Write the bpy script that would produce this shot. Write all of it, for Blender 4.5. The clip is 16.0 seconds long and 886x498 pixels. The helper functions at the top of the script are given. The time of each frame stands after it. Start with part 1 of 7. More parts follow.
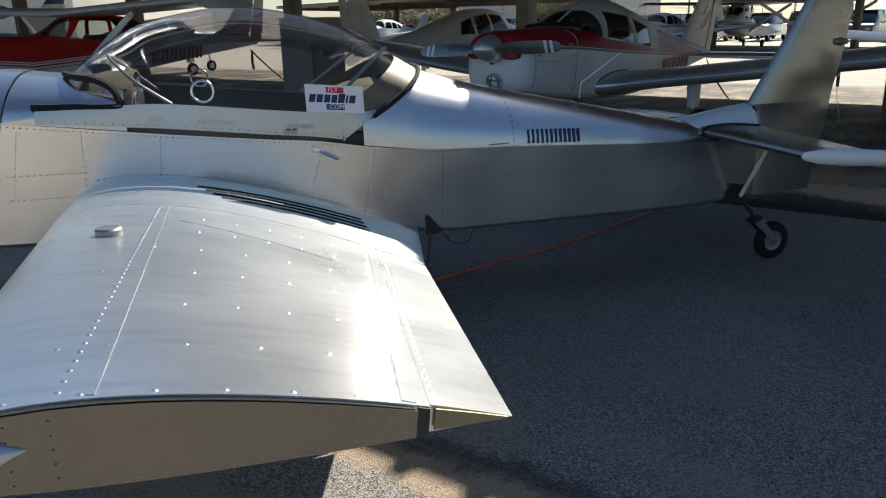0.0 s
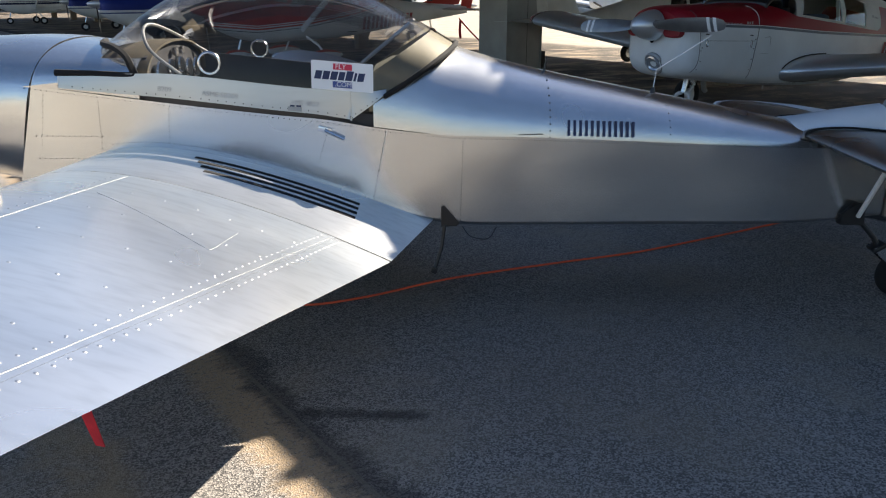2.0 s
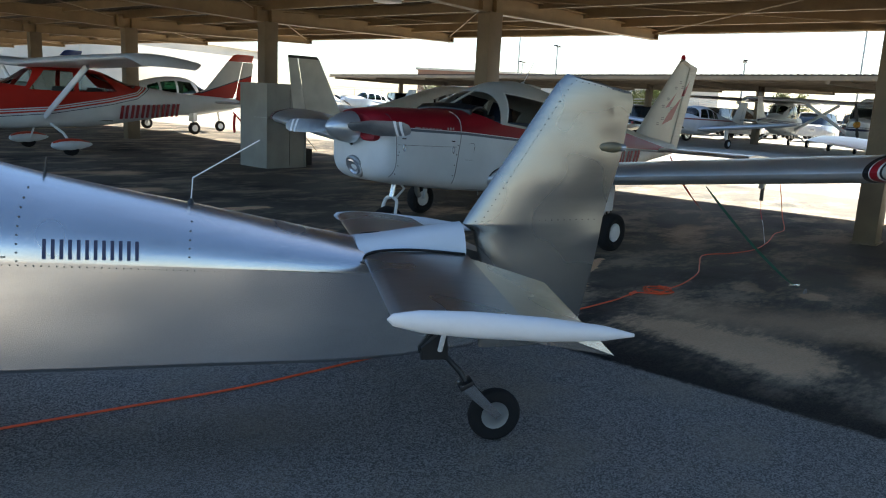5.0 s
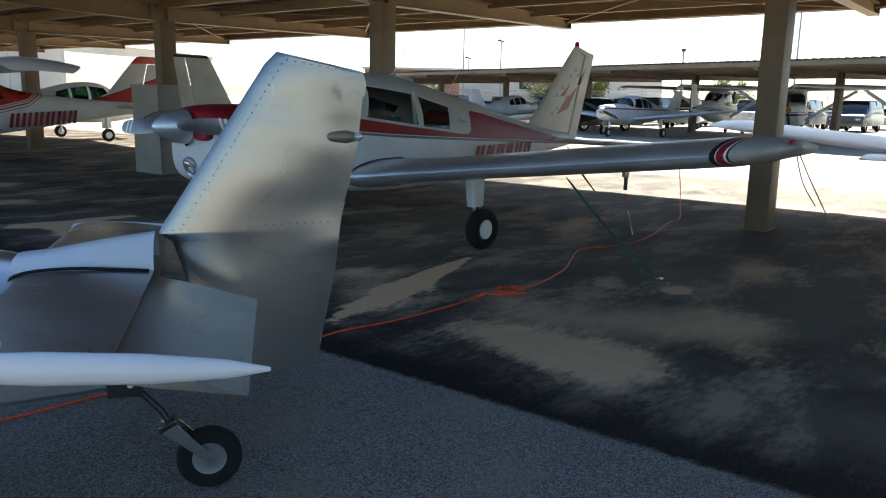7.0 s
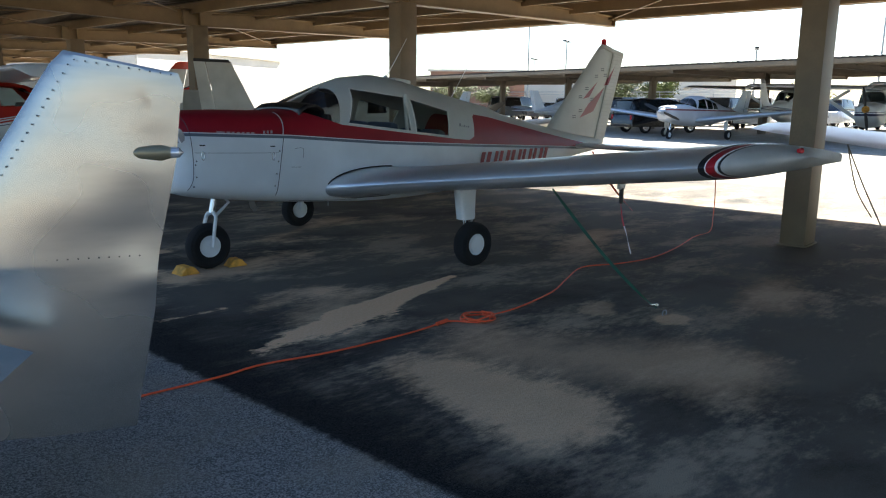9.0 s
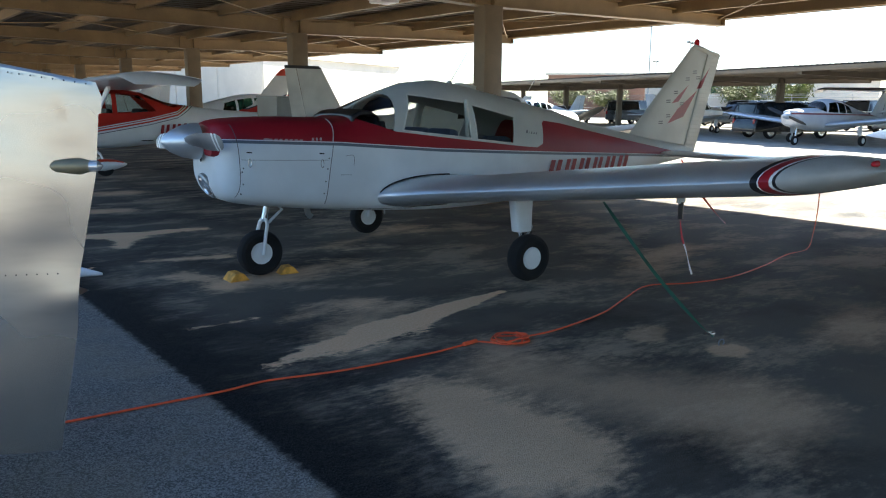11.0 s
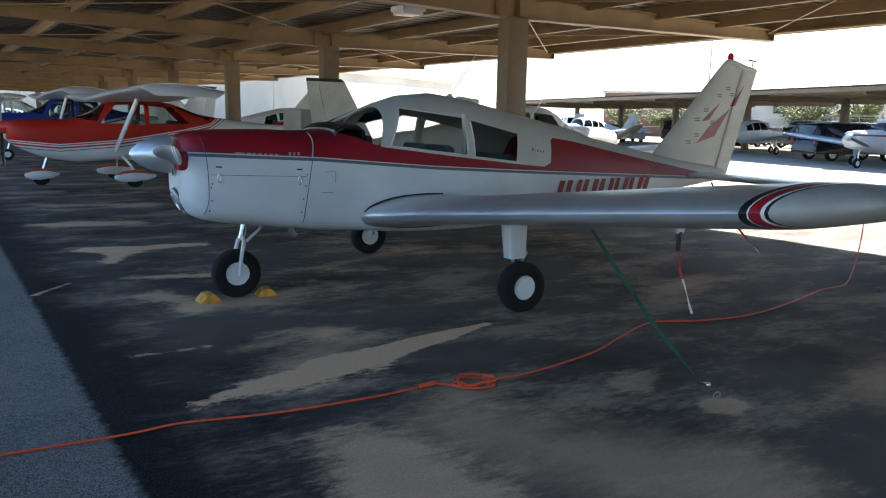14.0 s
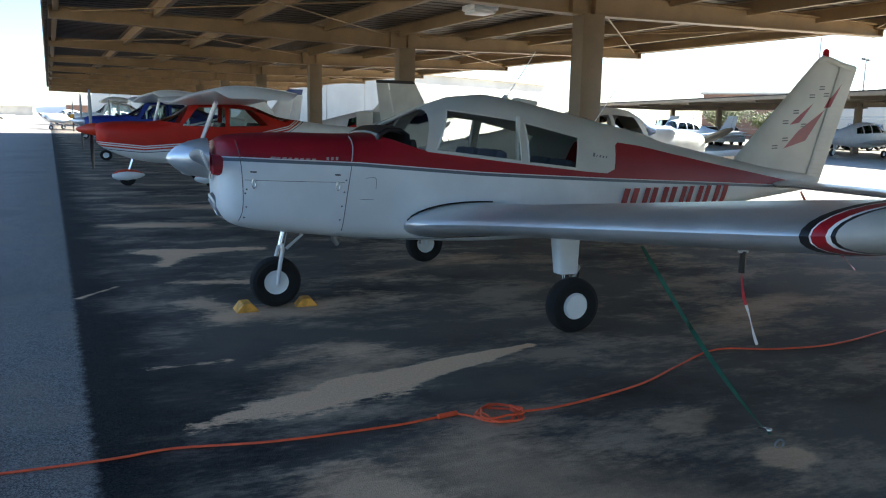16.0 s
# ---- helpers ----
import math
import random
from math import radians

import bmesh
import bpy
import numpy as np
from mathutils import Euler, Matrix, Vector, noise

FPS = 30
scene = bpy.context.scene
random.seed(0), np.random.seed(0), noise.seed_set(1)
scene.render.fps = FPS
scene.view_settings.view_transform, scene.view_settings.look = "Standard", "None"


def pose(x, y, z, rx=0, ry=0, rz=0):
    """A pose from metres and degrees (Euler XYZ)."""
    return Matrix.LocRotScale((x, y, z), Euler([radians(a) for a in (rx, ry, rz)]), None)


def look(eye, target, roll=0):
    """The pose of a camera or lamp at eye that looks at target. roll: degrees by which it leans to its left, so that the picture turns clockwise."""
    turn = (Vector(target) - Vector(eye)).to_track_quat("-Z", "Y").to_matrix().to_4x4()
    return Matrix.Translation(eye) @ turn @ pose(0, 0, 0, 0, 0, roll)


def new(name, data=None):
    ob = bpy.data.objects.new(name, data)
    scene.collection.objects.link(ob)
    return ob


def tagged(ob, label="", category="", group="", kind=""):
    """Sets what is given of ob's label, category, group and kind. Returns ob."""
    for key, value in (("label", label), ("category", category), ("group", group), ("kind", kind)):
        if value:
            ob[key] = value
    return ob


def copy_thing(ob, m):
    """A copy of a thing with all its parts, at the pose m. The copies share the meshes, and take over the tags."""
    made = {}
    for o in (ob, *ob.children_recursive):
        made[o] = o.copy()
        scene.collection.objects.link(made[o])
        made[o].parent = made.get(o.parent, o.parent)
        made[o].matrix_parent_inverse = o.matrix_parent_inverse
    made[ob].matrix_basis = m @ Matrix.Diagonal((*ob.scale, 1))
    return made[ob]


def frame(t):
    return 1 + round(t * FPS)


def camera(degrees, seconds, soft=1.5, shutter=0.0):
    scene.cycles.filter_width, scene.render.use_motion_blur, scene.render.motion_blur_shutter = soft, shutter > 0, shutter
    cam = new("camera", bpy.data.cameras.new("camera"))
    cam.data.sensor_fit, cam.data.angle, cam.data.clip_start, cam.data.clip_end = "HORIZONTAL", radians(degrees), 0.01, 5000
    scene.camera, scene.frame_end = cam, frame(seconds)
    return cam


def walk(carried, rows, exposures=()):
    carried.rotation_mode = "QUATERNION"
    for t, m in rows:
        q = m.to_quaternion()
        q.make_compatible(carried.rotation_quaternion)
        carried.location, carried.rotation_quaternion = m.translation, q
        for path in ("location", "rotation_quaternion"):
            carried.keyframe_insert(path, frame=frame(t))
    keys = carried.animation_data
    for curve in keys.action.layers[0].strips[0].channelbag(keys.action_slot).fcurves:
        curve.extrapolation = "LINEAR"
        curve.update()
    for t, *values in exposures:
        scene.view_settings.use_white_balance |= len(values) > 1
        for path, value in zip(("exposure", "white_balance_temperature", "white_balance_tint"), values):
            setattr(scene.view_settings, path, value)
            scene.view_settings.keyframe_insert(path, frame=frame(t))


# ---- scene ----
cam = camera(60.7, 16.0, soft=1.1)

EXPOSURES = [(0, 0.88, 6520, 8), (2, 1.45, 6870, 11), (3.5, 1.65, 6770, 8), (5, 2.05, 6620, 5), (7.5, 1.9, 6620, 6), (8, 1.4, 6620, 7), (8.5, 1.8, 6520, 7), (9, 2.25, 6420, 7), (12, 2.5, 6220, 6), (14, 2.55, 6420, 8), (16, 2.55, 6120, 6)]
PATH = [
    (0, (-7.477, -5.13, 1.475), (-6.005, -3.902, 0.905), -1.0),
    (0.5, (-7.296, -5.241, 1.476), (-5.884, -3.956, 0.879), -0.1),
    (1, (-7.032, -5.335, 1.477), (-5.72, -3.951, 0.875), -0.1),
    (1.5, (-6.79, -5.476, 1.489), (-5.656, -3.949, 0.871), -0.4),
    (2, (-6.541, -5.588, 1.489), (-5.52, -3.99, 0.854), -0.1),
    (2.5, (-6.273, -5.584, 1.479), (-5.365, -3.909, 0.872), -0.1),
    (3, (-6.045, -5.627, 1.494), (-5.284, -3.862, 0.942), -0.6),
    (3.5, (-5.817, -5.735, 1.5), (-5.104, -3.939, 0.985), 0.2),
    (4, (-5.599, -5.741, 1.486), (-4.704, -4.021, 0.994), 1.1),
    (4.5, (-5.331, -5.748, 1.512), (-4.127, -4.21, 1.081), 2.2),
    (5, (-5.071, -5.824, 1.503), (-3.666, -4.453, 1.116), 2.9),
    (7.5, (-3.764, -6.229, 1.478), (-2.291, -4.933, 1.089), 1.1),
    (8, (-3.518, -6.192, 1.486), (-2.046, -4.895, 1.094), 1.2),
    (8.5, (-3.26, -6.27, 1.491), (-1.838, -4.917, 1.107), 0.7),
    (9, (-3.019, -6.344, 1.502), (-1.675, -4.913, 1.117), 0.6),
    (11.5, (-2.257, -6.478, 1.525), (-1.168, -4.843, 1.151), 0.3),
    (12, (-2.142, -6.376, 1.529), (-1.038, -4.749, 1.16), 0.3),
    (12.5, (-2.026, -6.331, 1.523), (-0.956, -4.683, 1.155), -0.5),
    (13, (-1.869, -6.363, 1.52), (-0.844, -4.684, 1.161), -0.3),
    (13.5, (-1.716, -6.386, 1.52), (-0.733, -4.679, 1.175), 0.6),
    (14, (-1.609, -6.337, 1.511), (-0.626, -4.628, 1.174), 1.1),
    (14.5, (-1.488, -6.212, 1.512), (-0.451, -4.535, 1.176), 1.3),
    (15, (-1.368, -6.128, 1.504), (-0.344, -4.443, 1.17), 0.8),
    (15.5, (-1.231, -6.148, 1.515), (-0.321, -4.396, 1.195), 0.6),
    (16, (-1.098, -6.132, 1.524), (-0.329, -4.316, 1.188), 1.1),
]
walk(cam, [(t, look(eye, target, roll)) for t, eye, target, roll in PATH], exposures=EXPOSURES)


# ==== place ====

# ---- world, sun, exposure ----
SHED_TURN = radians(4.4)
SUN_DIR = Vector((1.29, 0.251, 1.0)).normalized()
world = bpy.data.worlds.new("sky_world")
scene.world = world
world.use_nodes = True
wn = world.node_tree
sky = wn.nodes.new("ShaderNodeTexSky")
sky.sky_type = "NISHITA"
sky.sun_disc = False
sky.sun_elevation = math.asin(SUN_DIR.z)
sky.sun_rotation = math.atan2(SUN_DIR.x, SUN_DIR.y)
sky.air_density, sky.dust_density, sky.ozone_density = 1.0, 0.55, 4.0
wn.nodes["Background"].inputs["Strength"].default_value = 0.055
wn.links.new(sky.outputs[0], wn.nodes["Background"].inputs["Color"])
sun_data = bpy.data.lights.new("sun", "SUN")
sun_data.energy, sun_data.angle, sun_data.color = 5.0, radians(0.53), (1.0, 0.93, 0.82)
sun = new("sun", sun_data)
sun.matrix_world = look(SUN_DIR * 60, (0, 0, 0))



# ---- materials ----
def shader(name):
    m = bpy.data.materials.new(name)
    m.use_nodes = True
    t = m.node_tree
    return m, t.nodes, t.links, t.nodes["Principled BSDF"]


def mixc(nodes, links, fac, a, b):
    n = nodes.new("ShaderNodeMix")
    n.data_type = "RGBA"
    for sock, val in ((n.inputs[0], fac), (n.inputs[6], a), (n.inputs[7], b)):
        if isinstance(val, bpy.types.NodeSocket):
            links.new(val, sock)
        elif isinstance(val, (int, float)):
            sock.default_value = val
        else:
            sock.default_value = (*val, 1)
    return n.outputs[2]


def calc(nodes, links, op, a, b=0.0, clamp=False):
    n = nodes.new("ShaderNodeMath")
    n.operation, n.use_clamp = op, clamp
    for sock, val in ((n.inputs[0], a), (n.inputs[1], b)):
        if isinstance(val, bpy.types.NodeSocket):
            links.new(val, sock)
        else:
            sock.default_value = val
    return n.outputs[0]


def rise(nodes, links, val, lo, hi):
    n = nodes.new("ShaderNodeMapRange")
    n.interpolation_type = "SMOOTHSTEP"
    links.new(val, n.inputs[0])
    n.inputs[1].default_value, n.inputs[2].default_value = lo, hi
    return n.outputs[0]


def grain(nodes, links, scale, detail=4.0, rough=0.55, where=None, stretch=None):
    if where is None:
        where = nodes.new("ShaderNodeTexCoord").outputs["Object"]
    if stretch:
        mp = nodes.new("ShaderNodeMapping")
        mp.inputs["Scale"].default_value = stretch
        links.new(where, mp.inputs[0])
        where = mp.outputs[0]
    n = nodes.new("ShaderNodeTexNoise")
    n.inputs["Scale"].default_value, n.inputs["Detail"].default_value, n.inputs["Roughness"].default_value = scale, detail, rough
    links.new(where, n.inputs["Vector"])
    return n.outputs["Fac"]


def relief(nodes, links, bsdf, height, strength=0.2, distance=0.01):
    b = nodes.new("ShaderNodeBump")
    b.inputs["Strength"].default_value, b.inputs["Distance"].default_value = strength, distance
    links.new(height, b.inputs["Height"])
    links.new(b.outputs[0], bsdf.inputs["Normal"])


def paint(name, col, rough=0.4, metal=0.0, wear=0.12, scale=3.0, fine=60.0, bump=0.04, coat=0.0):
    """A surface of one colour with soft stains, fine grain and a little relief."""
    m, nodes, links, bsdf = shader(name)
    big, small = grain(nodes, links, scale), grain(nodes, links, fine, 3)
    dark = tuple(c * (1 - 1.6 * wear) for c in col)
    light = tuple(min(1, c * (1 + wear)) for c in col)
    c1 = mixc(nodes, links, rise(nodes, links, big, 0.3, 0.7), dark, light)
    c2 = mixc(nodes, links, rise(nodes, links, small, 0.35, 0.75), c1, tuple(c * (1 - wear) for c in col))
    links.new(mixc(nodes, links, 0.45, c1, c2), bsdf.inputs["Base Color"])
    r = calc(nodes, links, "MULTIPLY_ADD", big, 0.25)
    r.node.inputs[2].default_value = max(0.02, rough - 0.12)
    links.new(r, bsdf.inputs["Roughness"])
    bsdf.inputs["Metallic"].default_value = metal
    bsdf.inputs["Coat Weight"].default_value = coat
    relief(nodes, links, bsdf, small, bump, 0.004)
    return m


def aluminium(name, tint=(0.80, 0.81, 0.83), rough=0.30, dents=0.35, metal=0.88, brushed=0.0, stain=0.82, oil=0.3):
    """Bare rolled sheet: fine lengthwise grain, smudges, rubbed and dulled spots, oil-canned panels."""
    m, nodes, links, bsdf = shader(name)
    smudge = grain(nodes, links, 1.1, 2, 0.45)
    rub = grain(nodes, links, 4.0, 2, 0.5)
    cloud = grain(nodes, links, 1.9, 1.5, 0.5)
    scratch = grain(nodes, links, 9.0, 2, 0.5, stretch=(0.3, 3.5, 3.5))
    dull = tuple(c * stain for c in tint)
    col = mixc(nodes, links, rise(nodes, links, smudge, 0.15, 0.85), dull, tint)
    col = mixc(nodes, links, calc(nodes, links, "MULTIPLY", rise(nodes, links, rub, 0.35, 0.85), 0.3), col, tuple(c * 0.8 for c in tint))
    col = mixc(nodes, links, calc(nodes, links, "MULTIPLY", rise(nodes, links, scratch, 0.35, 0.85), brushed), col, tuple(c * 0.65 for c in tint))
    links.new(col, bsdf.inputs["Base Color"])
    r1 = calc(nodes, links, "MULTIPLY_ADD", cloud, 0.16)
    r1.node.inputs[2].default_value = rough - 0.10
    links.new(r1, bsdf.inputs["Roughness"])
    bsdf.inputs["Metallic"].default_value = metal
    wave = grain(nodes, links, 1.8, 1.0, 0.4)
    can = grain(nodes, links, 4.2, 0.5, 0.4)
    hgt = calc(nodes, links, "ADD", wave, calc(nodes, links, "MULTIPLY", can, oil))
    relief(nodes, links, bsdf, hgt, dents, 0.02)
    return m


def glass(name, tint=(0.9, 0.92, 0.92), clear=0.92, gloss_share=1.0, film=0.0):
    """Thin pane: see-through, with gloss by angle and a thin film of dust."""
    m = bpy.data.materials.new(name)
    m.use_nodes = True
    nodes, links = m.node_tree.nodes, m.node_tree.links
    nodes.clear()
    out, mixer = nodes.new("ShaderNodeOutputMaterial"), nodes.new("ShaderNodeMixShader")
    see, gloss, fres = nodes.new("ShaderNodeBsdfTransparent"), nodes.new("ShaderNodeBsdfGlossy"), nodes.new("ShaderNodeFresnel")
    see.inputs[0].default_value = (*[c * clear for c in tint], 1)
    gloss.inputs["Roughness"].default_value = 0.03
    fres.inputs[0].default_value = 1.5
    links.new(calc(nodes, links, "MULTIPLY", fres.outputs[0], gloss_share), mixer.inputs[0])
    links.new(see.outputs[0], mixer.inputs[1])
    if film:
        dust, veil = nodes.new("ShaderNodeBsdfDiffuse"), nodes.new("ShaderNodeMixShader")
        dust.inputs[0].default_value = (0.62, 0.63, 0.66, 1)
        amount = calc(nodes, links, "MULTIPLY", rise(nodes, links, grain(nodes, links, 2.5, 4, 0.6), 0.2, 0.8), film)
        links.new(amount, veil.inputs[0])
        links.new(see.outputs[0], veil.inputs[1])
        links.new(dust.outputs[0], veil.inputs[2])
        links.new(veil.outputs[0], mixer.inputs[1])
    links.new(gloss.outputs[0], mixer.inputs[2])
    links.new(mixer.outputs[0], out.inputs[0])
    return m


M_ALU = aluminium("bare_aluminium", (0.74, 0.755, 0.77), 0.27, 0.46, 0.96, 0.3, 0.82, 0.45)
M_ALU_WING = aluminium("wing_aluminium", (0.86, 0.875, 0.89), 0.315, 0.2, 0.935, 0.5, 0.82, 0.5)
# Tail tint lowered and warmed: reflected tan ground and roof put into the colour.
M_ALU_TAIL = aluminium("tail_aluminium_warm_reflection", (0.46, 0.45, 0.425), 0.30, 0.35, 0.97, 0.3, 0.85, 0.35)
M_ALU_DULL = aluminium("dull_aluminium", (0.54, 0.545, 0.555), 0.31, 0.16, 0.96, 0.3, 0.85)
# End rib tint darkened: the dim brownish ground reflection is put into the colour.
M_RIB = aluminium("rib_aluminium_dim_reflection", (0.26, 0.245, 0.215), 0.22, 0.2, 0.96)
M_RIVET = paint("dark_rivet_head", (0.10, 0.10, 0.105), 0.5, 0.5, 0.1, 8, 60, 0.0)
M_SHIELD = paint("tan_shield_fabric", (0.10, 0.085, 0.06), 0.6, 0, 0.15, 6, 80, 0.1)
M_SILVER = paint("silver_paint", (0.76, 0.79, 0.82), 0.34, 0.72, 0.06, 2, 90, 0.03)
M_WHITE = paint("white_paint", (0.72, 0.755, 0.78), 0.33, 0, 0.05, 2.2, 70, 0.02, 0.3)
M_OFFWHITE = paint("cream_paint", (0.62, 0.62, 0.57), 0.4, 0, 0.08, 2.5, 70, 0.03)
M_GREYWHITE = paint("grey_fibreglass", (0.45, 0.46, 0.45), 0.5, 0, 0.1, 4, 80, 0.03)
M_RED = paint("red_paint", (0.33, 0.012, 0.022), 0.3, 0, 0.12, 2.5, 60, 0.03, 0.3)
M_ORANGE = paint("orange_red_paint", (0.55, 0.05, 0.02), 0.32, 0, 0.1, 2.5, 60, 0.02, 0.3)
M_BLUE = paint("blue_paint", (0.02, 0.05, 0.22), 0.3, 0, 0.1, 2.5, 60, 0.02, 0.3)
M_BLACK = paint("black_rubber", (0.010, 0.010, 0.011), 0.92, 0, 0.3, 9, 120, 0.25)
M_BLACKPAINT = paint("black_paint", (0.018, 0.019, 0.022), 0.35, 0, 0.15, 4, 80, 0.02)
M_DARK = paint("dark_interior", (0.035, 0.035, 0.038), 0.7, 0, 0.2, 5, 60, 0.1)
M_CHROME = paint("bright_metal", (0.75, 0.76, 0.78), 0.22, 1.0, 0.05, 5, 80, 0.02)
M_STEEL = paint("grey_steel", (0.36, 0.37, 0.38), 0.42, 0.8, 0.12, 6, 80, 0.05)
M_GOLD = paint("primer_green_gold", (0.26, 0.23, 0.15), 0.45, 0.5, 0.1, 5, 80, 0.04)
M_OLIVE = paint("dusty_olive_sheet", (0.20, 0.18, 0.125), 0.5, 0.2, 0.15, 5, 80, 0.04)
M_SHED = paint("tan_painted_steel", (0.30, 0.20, 0.10), 0.5, 0, 0.14, 1.6, 40, 0.05)
M_SHED_POST = paint("brown_painted_post", (0.20, 0.145, 0.088), 0.5, 0, 0.14, 1.6, 40, 0.05)
# Far shed tan is set darker, its backlit shade is in the colour.
M_SHED_FAR = paint("backlit_tan_steel", (0.19, 0.15, 0.105), 0.55, 0, 0.15, 0.9, 14, 0.05)
M_BOX = paint("beige_cabinet", (0.34, 0.34, 0.31), 0.5, 0, 0.08, 2, 50, 0.03)
M_CORD = paint("orange_cord_jacket", (0.88, 0.12, 0.04), 0.45, 0, 0.1, 14, 150, 0.05)
M_GREEN = paint("green_webbing", (0.015, 0.085, 0.05), 0.8, 0, 0.2, 14, 300, 0.3)
M_YELLOW = paint("yellow_chock_paint", (0.78, 0.38, 0.06), 0.7, 0, 0.25, 12, 90, 0.2)
M_REDMARK = paint("dark_red_marking", (0.27, 0.012, 0.02), 0.6, 0, 0.1, 4, 60, 0.0)
M_REDCLOTH = paint("red_ribbon_cloth", (0.62, 0.03, 0.05), 0.8, 0, 0.15, 12, 200, 0.2)
M_ROPE = paint("dirty_rope", (0.22, 0.19, 0.15), 0.9, 0, 0.25, 20, 200, 0.4)
M_LABEL = paint("white_label", (0.82, 0.83, 0.84), 0.35, 0, 0.03, 4, 60, 0.0)
M_NAVY = paint("navy_ink", (0.02, 0.03, 0.09), 0.4, 0, 0.1, 5, 60, 0.0)
M_LABELRED = paint("red_ink", (0.62, 0.03, 0.07), 0.4, 0, 0.08, 5, 60, 0.0)
M_LABELBLUE = paint("blue_ink", (0.05, 0.08, 0.28), 0.4, 0, 0.08, 5, 60, 0.0)
M_LEATHER = paint("dark_seat_fabric", (0.05, 0.045, 0.04), 0.8, 0, 0.2, 8, 120, 0.2)
M_CANOPY = glass("canopy_acrylic", (0.90, 0.90, 0.90), 0.86, 0.6, 0.022)
M_PANE = glass("cabin_window", (0.92, 0.95, 0.95), 0.93)
M_TINTPANE = glass("tinted_window", (0.74, 0.80, 0.78), 0.9)
M_GREENPANE = glass("green_window", (0.12, 0.30, 0.22), 0.6)
M_LENS = paint("lamp_lens", (0.6, 0.62, 0.66), 0.15, 0.6, 0.1, 20, 80, 0.1)
M_REDLENS = paint("red_lens", (0.5, 0.02, 0.03), 0.2, 0, 0.1, 20, 80, 0.1)
M_WALL = paint("pale_metal_siding", (0.66, 0.62, 0.55), 0.6, 0, 0.08, 0.3, 6, 0.1)
M_BRICK = paint("brown_masonry", (0.30, 0.17, 0.12), 0.8, 0, 0.15, 0.5, 9, 0.2)
M_LEAF = paint("tree_leaves", (0.13, 0.15, 0.035), 0.7, 0, 0.4, 1.2, 8, 0.2)
M_BARK = paint("tree_bark", (0.13, 0.09, 0.06), 0.9, 0, 0.25, 4, 30, 0.5)
M_HILL = paint("hazy_hills", (0.085, 0.115, 0.165), 0.95, 0, 0.12, 0.004, 0.03, 0.0)


def ground_material():
    """Lane asphalt, dark sealed apron with dust and sand drifts, pale worn surface beyond."""
    m, nodes, links, bsdf = shader("airfield_ground")
    pos = nodes.new("ShaderNodeNewGeometry").outputs["Position"]

    def along(vec, origin):
        off = nodes.new("ShaderNodeVectorMath")
        off.operation = "SUBTRACT"
        links.new(pos, off.inputs[0])
        off.inputs[1].default_value = origin
        d = nodes.new("ShaderNodeVectorMath")
        d.operation = "DOT_PRODUCT"
        links.new(off.outputs[0], d.inputs[0])
        d.inputs[1].default_value = vec
        return d.outputs["Value"]

    ca, sa = math.cos(SHED_TURN), math.sin(SHED_TURN)
    r = along((ca, sa, 0), (4.92, 3.08, 0))
    n_big = grain(nodes, links, 0.35, 5, 0.6, pos)
    n_mid = grain(nodes, links, 1.6, 6, 0.62, pos)
    n_fine = grain(nodes, links, 18, 4, 0.6, pos)
    vor = nodes.new("ShaderNodeTexVoronoi")
    vor.inputs["Scale"].default_value = 170
    links.new(pos, vor.inputs["Vector"])
    stone = vor.outputs["Color"]
    sep = nodes.new("ShaderNodeSeparateColor")
    links.new(stone, sep.inputs[0])
    sharp = grain(nodes, links, 60, 3, 0.7, pos)
    brush = grain(nodes, links, 16, 6, 0.75, pos, (0.6, 1.5, 1))
    # lane: grey aggregate asphalt
    lane = mixc(nodes, links, rise(nodes, links, sep.outputs[0], 0.1, 0.95), (0.105, 0.101, 0.098), (0.36, 0.335, 0.31))
    lane = mixc(nodes, links, calc(nodes, links, "MULTIPLY", rise(nodes, links, n_mid, 0.45, 0.7), 0.5), lane, (0.31, 0.265, 0.205))
    lane = mixc(nodes, links, calc(nodes, links, "MULTIPLY", rise(nodes, links, n_big, 0.5, 0.7), 0.45), lane, (0.125, 0.121, 0.117))
    # apron: black sealcoat, rubbed and dusty in streaks
    ragged = calc(nodes, links, "MULTIPLY_ADD", calc(nodes, links, "SUBTRACT", brush, 0.5), 0.30)
    links.new(grain(nodes, links, 0.9, 9, 0.68, pos, (0.8, 1.5, 1)), ragged.node.inputs[2])
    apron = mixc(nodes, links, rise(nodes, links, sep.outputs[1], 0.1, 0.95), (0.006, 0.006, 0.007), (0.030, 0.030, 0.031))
    clear_edge = rise(nodes, links, calc(nodes, links, "ADD", r, calc(nodes, links, "MULTIPLY", ragged, 0.9)), -6.05, -5.35)
    haze = calc(nodes, links, "MULTIPLY", rise(nodes, links, grain(nodes, links, 0.55, 5, 0.55, pos), 0.32, 0.58), clear_edge)
    apron = mixc(nodes, links, calc(nodes, links, "MULTIPLY", haze, 0.65), apron, (0.21, 0.18, 0.145))
    worn = calc(nodes, links, "MULTIPLY", rise(nodes, links, ragged, 0.34, 0.55), clear_edge)
    apron = mixc(nodes, links, calc(nodes, links, "MULTIPLY", worn, 0.6), apron, (0.12, 0.107, 0.093))
    dusty = calc(nodes, links, "MULTIPLY", rise(nodes, links, ragged, 0.47, 0.64), clear_edge)
    apron = mixc(nodes, links, calc(nodes, links, "MULTIPLY", dusty, 0.75), apron, (0.44, 0.345, 0.25))
